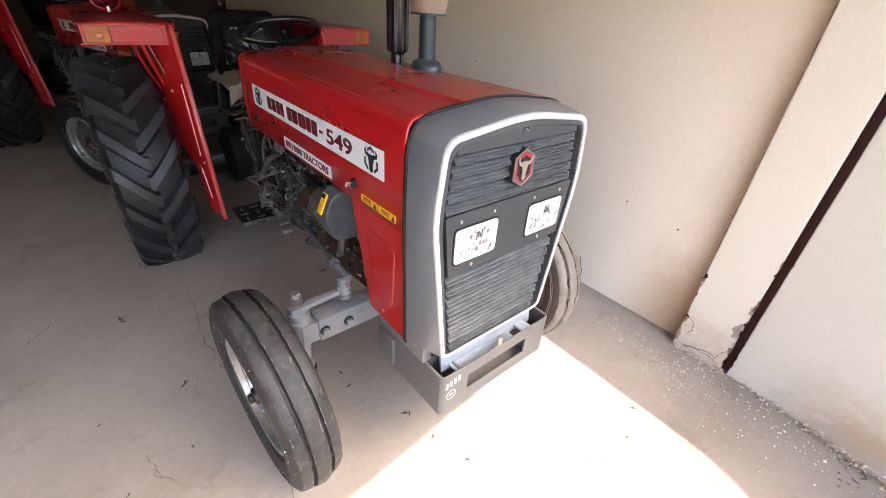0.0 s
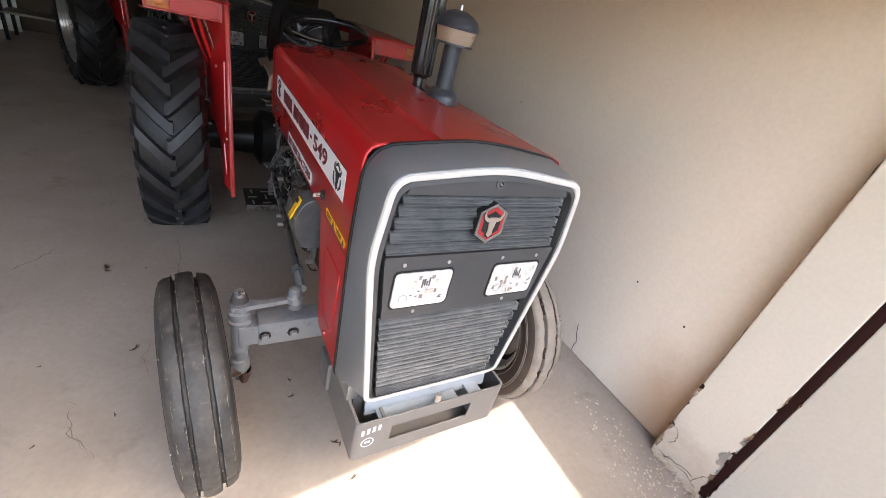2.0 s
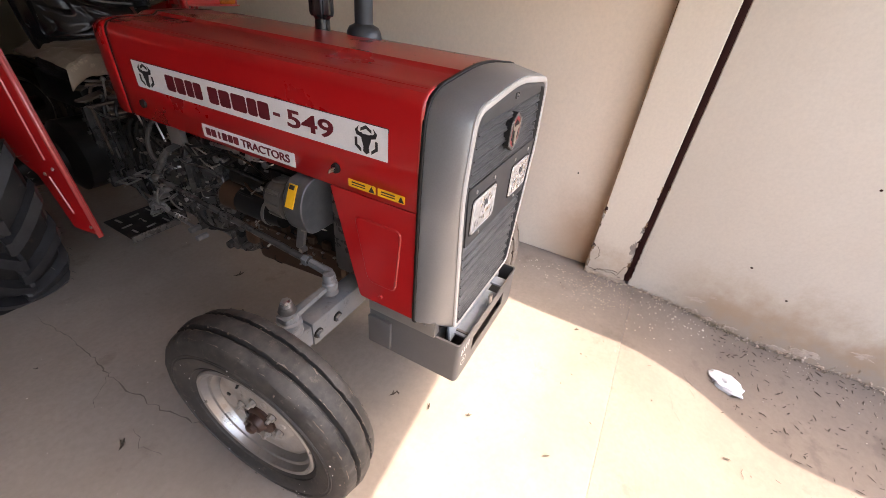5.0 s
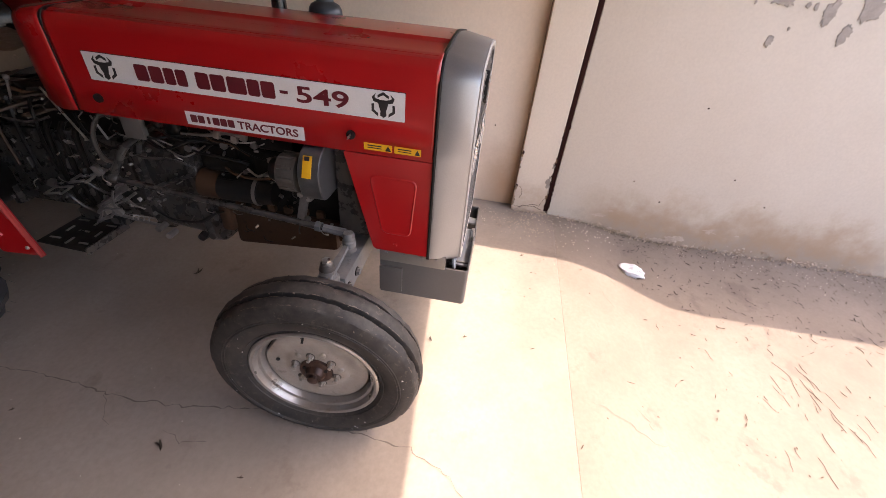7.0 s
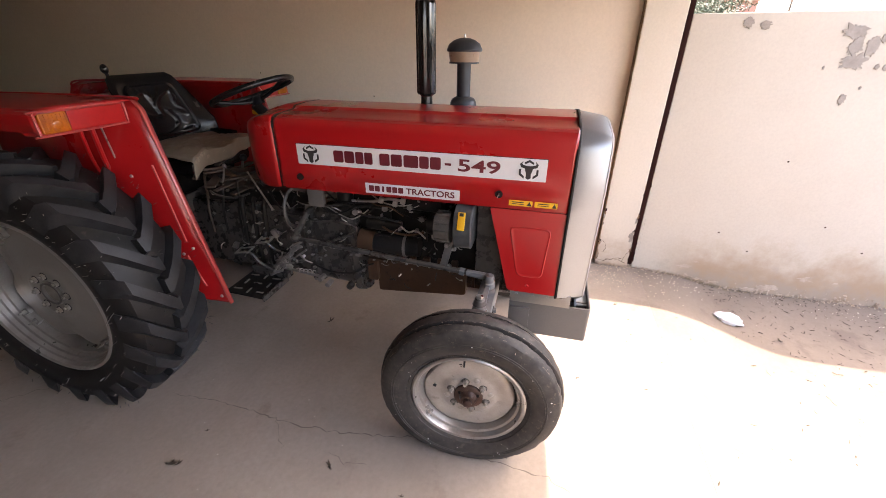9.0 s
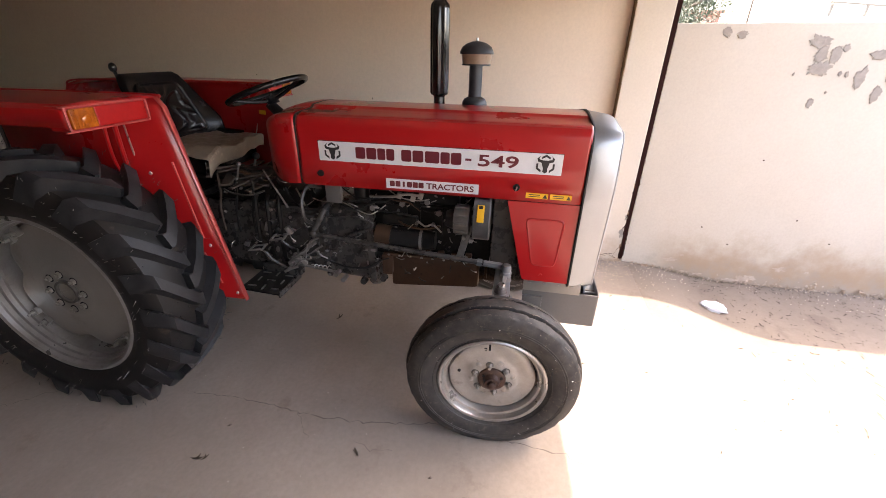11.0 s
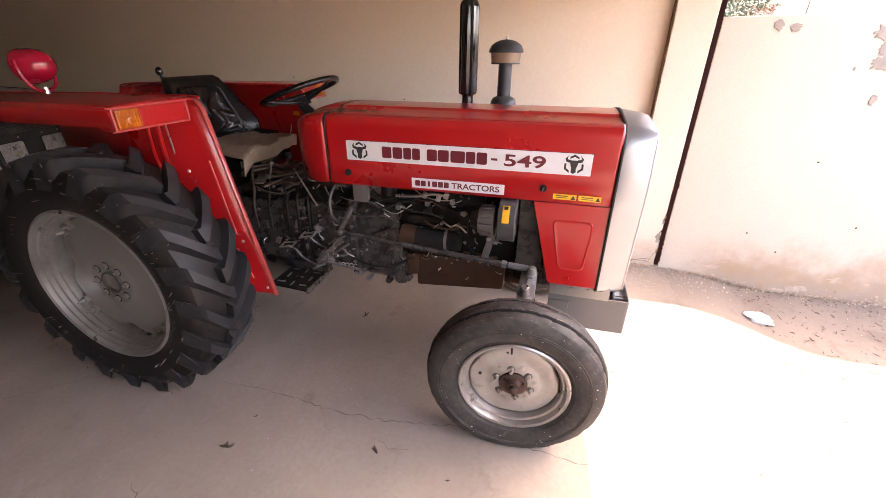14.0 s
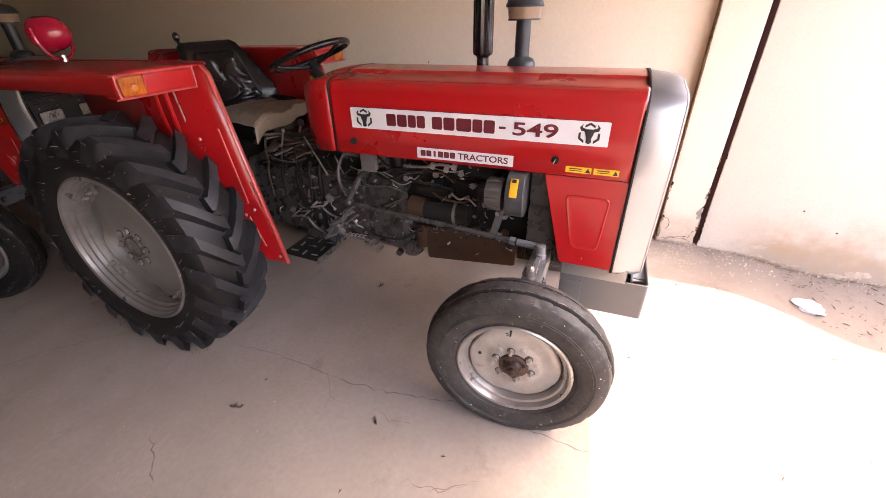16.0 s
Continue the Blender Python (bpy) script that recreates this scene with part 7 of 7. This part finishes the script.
# a dry curled leaf under the tractor
def leaf_mesh(bm, c, length, width, turn, curl, lift):
    m = pose(*c, lift, 0, turn)
    pts = []
    for i in range(5):
        t = i / 4
        w = width * math.sin(math.pi * min(0.98, t * 0.9 + 0.08)) * 0.5
        z = curl * (2 * t - 1) ** 2 + 0.002
        pts.append([m @ Vector((a * w, (t - 0.5) * length, z + abs(a) * w * 0.7)) for a in (-1, 0, 1)])
    rows = [[bm.verts.new(p) for p in r] for r in pts]
    for a, b in zip(rows, rows[1:]):
        for k in range(2):
            bm.faces.new((a[k], a[k + 1], b[k + 1], b[k]))


def lay(x, y):
    """A place on the sloping floor for one drawn on a level floor."""
    k = 0.6 * floor_z(y) if y > SILL else 0.0
    return x - k * (x + 1.75), y - k * (y + 0.1)


def lone_leaf(x, y, size, turn, mat=DRYLEAF, label="curled dry brown leaf lying on the concrete"):
    x, y = lay(x, y)
    bm = bm_new()
    leaf_mesh(bm, (0, 0, 0.003), size, size * 0.20, turn, size * 0.20, 0)
    leaf_mesh(bm, (size * 0.08, size * 0.1, 0.003), size * 0.6, size * 0.13, turn + 38, size * 0.24, 0)
    ob = tagged(part("dry_leaf", bm, mat, smooth=40, solid=0.0012), label, "leaf", group="dry leaves on the floor")
    ob.location = (x, y, ground_z(x, y) + 0.0015)
    return ob


for x, y, size, turn in ((0.290, 1.080, 0.062, 70), (-0.838, 1.262, 0.056, 15), (-0.828, 1.233, 0.036, 60), (-0.670, 0.575, 0.050, 130), (-0.651, 1.239, 0.022, 40), (-0.05, 0.215, 0.030, 20), (-0.059, 0.117, 0.034, 95),
                         (0.072, -0.174, 0.040, 60), (0.090, -0.19, 0.026, 150), (0.103, -0.349, 0.034, 110), (0.985, -0.82, 0.036, 40), (-1.0, 0.55, 0.020, 80), (-0.72, 0.22, 0.024, 10), (-0.95, 0.15, 0.020, 130), (0.16, -0.52, 0.030, 30)):
    lone_leaf(x, y, size, turn)

# litter blown against the yard wall and over the yard
rng = random.Random(3)
bm = bm_new()
for i in range(1100):
    if i < 330 or i > 520:
        y = -1.58 - 2.9 * rng.random()
        x = FACE - 0.02 - 0.95 * rng.random() ** 1.5 * min(1, (-y - 0.9) / 1.2)
    elif i < 460:
        x, y = rng.gauss(0.35, 0.55), rng.gauss(-2.5, 0.55)
    else:
        x, y = rng.uniform(-1.6, 1.6), rng.uniform(-3.6, -0.6)
    size = rng.uniform(0.006, 0.016) if rng.random() < 0.6 else rng.uniform(0.018, 0.042)
    z = ground_z(x, y) + 0.003
    leaf_mesh(bm, (x, y, z), size, size * rng.uniform(0.10, 0.28 if size > 0.016 else 0.8), rng.uniform(0, 180), size * 0.2 * rng.random(), rng.uniform(-8, 8))
tagged(part("leaf_litter", bm, DRYLEAF, smooth=0), "scattered dry leaf scraps on the yard", "leaf litter", kind="stuff")
bm = bm_new()
for i in range(50):                              # dry stalks lying side by side
    x, y = rng.gauss(0.32, 0.26), rng.gauss(-2.50, 0.20)
    if i > 40:
        x, y = rng.uniform(0.2, 1.5), rng.uniform(-3.2, -1.6)
    a, l = math.pi + rng.gauss(0.08, 0.16), rng.uniform(0.03, 0.12) * (1 if i < 40 else 0.5)
    r = rng.uniform(0.0009, 0.0018)
    pts = [(x + l * f * math.cos(a) + rng.gauss(0, 0.003), y + l * f * math.sin(a) + rng.gauss(0, 0.004)) for f in (0, 0.35, 0.7, 1)]
    add_tube(bm, [(px, py, ground_z(px, py) + 0.005) for px, py in pts], r, 5, 2)
tagged(part("dry_stalks", bm, DRYLEAF, smooth=0), "thin dry grass stalks on the yard", "stalks", kind="stuff")
bm = bm_new()
for i in range(260):                             # dead grass tufts in the joint at the wall's foot
    y = rng.gauss(-1.62, 0.22)
    x = FACE - 0.004 - abs(rng.gauss(0, 0.02))
    z = ground_z(x, y) - 0.002
    l, a = rng.uniform(0.012, 0.05), rng.uniform(0, 6.28)
    d = Vector((-abs(math.cos(a)) * 0.5, math.sin(a) * 0.8, rng.uniform(0.3, 0.9))).normalized() * l
    add_cyl(bm, (x, y, z), (x + d.x, y + d.y, z + d.z), 0.0011, 0.0005, 4, False)
tagged(part("dead_grass", bm, STRAW, smooth=0), "dead straw-coloured grass tufts at the wall's foot", "dead grass", kind="stuff")
bm = bm_new()
for i in range(480):                             # grit and paint flakes near the pier, crumbs on the floor
    if i < 190:
        x, y = FACE - 0.02 - abs(rng.gauss(0, 0.22)), rng.gauss(-0.95, 0.28)
    elif i < 360:
        x, y = FACE - abs(rng.gauss(0, 0.16)), rng.uniform(-3.6, -1.2)
    else:
        x, y = rng.uniform(-2.2, 1.7), rng.uniform(-0.8, 3.0)
    s = rng.uniform(0.003, 0.009) * (0.6 if i >= 360 else 1)
    z = ground_z(x, y)
    shard(bm, (x, y, z + s * 0.2), s * 0.6, rng)
tagged(part("plaster_grit", bm, CREAM, smooth=0), "pale plaster crumbs and grit on the ground", "grit", kind="stuff")

# cracks in the slab: thin crooked grooves filled with dirt
def crack(points, width, seed, owner=floor, wobble=0.02):
    r = random.Random(seed)
    points = [lay(x, y) for x, y in points]
    line = []
    for (xa, ya), (xb, yb) in zip(points, points[1:]):
        k = max(3, int(math.hypot(xb - xa, yb - ya) / 0.022))
        for i in range(k):
            t = i / k
            line.append((xa + (xb - xa) * t + r.gauss(0, wobble * 0.35), ya + (yb - ya) * t + r.gauss(0, wobble * 0.35)))
    line.append(points[-1])
    bm = bm_new()
    rows = []
    for i, (x, y) in enumerate(line):
        a, b = line[max(i - 1, 0)], line[min(i + 1, len(line) - 1)]
        d = Vector((b[0] - a[0], b[1] - a[1])).normalized()
        w = width * (0.25 + 1.1 * r.random()) * min(1, 0.3 + 3 * min(i, len(line) - 1 - i) / len(line))
        z = ground_z(x, y) + (0.0035 if y < SILL else 0.0018)
        rows.append((bm.verts.new((x - d.y * w, y + d.x * w, z)), bm.verts.new((x + d.y * w, y - d.x * w, z))))
    for a, b in zip(rows, rows[1:]):
        bm.faces.new((a[0], a[1], b[1], b[0]))
    part("crack", bm, CRACK, owner, "thin crooked crack filled with dirt", smooth=0)


crack([(-0.497, 1.60), (-0.486, 1.45), (-0.482, 1.28), (-0.490, 1.13), (-0.506, 0.97), (-0.508, 0.79), (-0.492, 0.61), (-0.473, 0.45), (-0.436, 0.29), (-0.44, 0.05), (-0.460, -0.118), (-0.475, -0.245), (-0.483, -0.375), (-0.550, -0.52), (-0.616, -0.605), (-0.72, -0.75)], 0.0026, 1, wobble=0.014)
crack([(-0.506, 0.97), (-0.57, 0.90), (-0.64, 0.84)], 0.0014, 2)
crack([(-1.088, 1.512), (-1.182, 1.378), (-1.267, 1.269)], 0.0022, 3)
crack([(-0.877, 0.237), (-0.827, 0.136), (-0.782, 0.067)], 0.0014, 21)
crack([(-0.884, 0.339), (-0.851, 0.192), (-0.764, 0.039)], 0.0016, 22)
crack([(-0.045, -1.19), (-0.09, -1.34), (-0.155, -1.475), (-0.17, -1.64)], 0.0040, 4, ground)
crack([(-0.01, -1.436), (-0.05, -1.48), (-0.091, -1.50)], 0.0035, 14, ground)
crack([(1.148, -1.426), (1.05, -1.47), (0.982, -1.506)], 0.0022, 15, ground)
crack([(0.95, -1.36), (0.82, -1.40), (0.72, -1.46)], 0.0014, 7, ground)
crack([(1.74, -0.10), (1.72, -0.45)], 0.0012, 8)
crack([(-0.30, 1.9), (-0.9, 2.6), (-1.5, 2.9)], 0.0012, 9)
crack([(-0.60, 0.62), (-0.64, 0.52), (-0.62, 0.42)], 0.0014, 10)

# a dry twig caught between side wall and floor
tagged(part("dry_twig", add_tube(bm_new(), [(1.775, -0.02, floor_z(0) + 0.003), (1.782, -0.012, 0.02), (1.780, -0.02, 0.045), (1.784, -0.003, 0.075), (1.783, 0.012, 0.11), (1.786, 0.030, 0.16)], 0.0022, 5, 3), DRYLEAF, smooth=0), "thin dry twig leaning against the side wall", "twig")

# plaster crumbs fallen from the pier's foot
bm = bm_new()
rng = random.Random(71)
for k in range(70):
    x, y = FACE - 0.02 - abs(rng.gauss(0, 0.17)), rng.uniform(-1.55, -0.45)
    r = rng.uniform(0.002, 0.006)
    add_ball(bm, (x, y, ground_z(x, y) + r * 0.3), r, (rng.uniform(0.7, 1.6), rng.uniform(0.7, 1.4), 0.6), 6, 4)
tagged(part("plaster_crumbs", bm, CREAM, smooth=0), "pale plaster crumbs lying along the pier's foot", "debris", kind="stuff")

# thin pale flakes of paint trodden onto the floor by the pier
bm = bm_new()
for k in range(80):
    cx, cy, sp = rng.choice(((1.463, -0.756, 0.055), (1.404, -0.883, 0.045), (1.55, -0.454, 0.05), (1.50, -0.62, 0.07), (1.58, -0.85, 0.07)))
    x, y = rng.gauss(cx, sp * 0.8), rng.gauss(cy, sp * 1.6)
    if x > FACE - 0.02 or y < SILL + 0.02:
        continue
    n, r, a0 = rng.randint(4, 6), rng.uniform(0.003, 0.009), rng.uniform(0, 6)
    ring = [bm.verts.new((x + r * rng.uniform(0.5, 1.1) * math.cos(a0 + 6.283 * i / n), y + r * rng.uniform(0.5, 1.1) * math.sin(a0 + 6.283 * i / n), floor_z(y) + rng.uniform(0.0012, 0.0045))) for i in range(n)]
    bm.faces.new(ring)
tagged(part("paint_flakes", bm, CREAM, smooth=0, solid=0.0008), "thin pale paint flakes on the floor", "debris", kind="stuff")

# a steel rack and a pale board at the back of the bay
rack = empty("steel_rack", pose(-2.2, 7.3, 0), "dark steel rack standing at the back wall", "rack")
for x in (-0.35, 0.35):
    for y in (-0.2, 0.2):
        part("post", add_box(bm_new(), (x, y, 0.9), (0.04, 0.04, 1.8), bev=0.004), GREASE, rack)
for z in (0.35, 0.9, 1.45):
    part("shelf", add_box(bm_new(), (0, 0, z), (0.74, 0.44, 0.03), bev=0.004), GREEN, rack)
board = tagged(part("pale_board", add_box(bm_new(), (0, 0, 0.55), (1.0, 0.03, 1.1), (0, 0, 0), 0.006), FARWHITE), "pale board leaning at the back wall", "board")
board.matrix_basis = pose(-3.05, 7.72, 0.0, -8, 0, 6)

# ---- beyond the yard wall ----
def tree(x, y, base, height, spread, seed):
    r = random.Random(seed)
    t = empty("tree", pose(x, y, base), "leafy green tree beyond the yard wall", "tree")
    bm = add_tube(bm_new(), [(0, 0, 0), (0.08, 0.03, height * 0.3), (-0.05, 0.08, height * 0.55), (0.02, 0.0, height * 0.8)], 0.12, 10)
    tips = []
    for k in range(16):
        a, h = r.uniform(0, 6.28), height * r.uniform(0.3, 0.75)
        l = spread * r.uniform(0.5, 1.0)
        tip = (l * math.cos(a), l * math.sin(a), h + l * r.uniform(0.2, 0.8))
        add_tube(bm, [(0, 0, h), (tip[0] * 0.5, tip[1] * 0.5, h + (tip[2] - h) * 0.35), tip], 0.028, 6, 4)
        tips.append(tip)
    part("trunk", bm, BARK, t)
    verts, faces = [], []
    for tip in tips:
        for k in range(2800):
            d = Vector((r.gauss(0, 1), r.gauss(0, 1), r.gauss(0, 0.9))) * spread * 0.19
            c = Vector(tip) + d
            u = Vector((r.gauss(0, 1), r.gauss(0, 1), r.gauss(0, 1))).normalized()
            w = u.orthogonal().normalized()
            l = r.uniform(0.018, 0.042)
            i = len(verts)
            verts += [c - u * l, c + w * l * 0.3, c + u * l, c - w * l * 0.3]
            faces.append((i, i + 1, i + 2, i + 3))
    me = bpy.data.meshes.new("crown")
    me.from_pydata(verts, [], faces)
    me.materials.append(FOLIAGE)
    crown = new("crown", me)
    crown.parent = t
    crown["kind"] = "stuff"
    return t


tree(8.0, -2.62, -0.4, 4.3, 1.15, 4)
bm = bm_new()
add_box(bm, (12.5, -4.3, 1.1), (0.8, 1.6, 3.3))
add_box(bm, (12.5, -4.3, 2.78), (0.95, 1.75, 0.08))
tagged(part("brick_hut", bm, BRICKRED, smooth=0), "old brick hut far beyond the yard wall", "building")
far = empty("flat_roofed_house", pose(20, -12.3, -0.65), "whitewashed flat-roofed house far beyond the wall", "house")
part("wall", add_box(bm_new(), (0, 0, 1.9), (3.0, 3.0, 3.8)), FARWHITE, far, smooth=0)
for y in (-1.4, -0.2, 1.0):
    part("parapet_post", add_box(bm_new(), (-1.4, y, 4.0), (0.08, 0.08, 0.45)), GREEN, far, smooth=0)
part("parapet_rail", add_box(bm_new(), (-1.4, -0.2, 4.20), (0.06, 2.6, 0.06), (4, 0, 0)), GREEN, far, smooth=0)
pole = tagged(part("pole", add_cyl(bm_new(), (0, 0, -0.4), (0.05, 0.05, 4.6), 0.05, 0.035, 10), BARK), "thin leaning pole beyond the wall", "pole")
pole.location = (20, -9.15, -0.5)
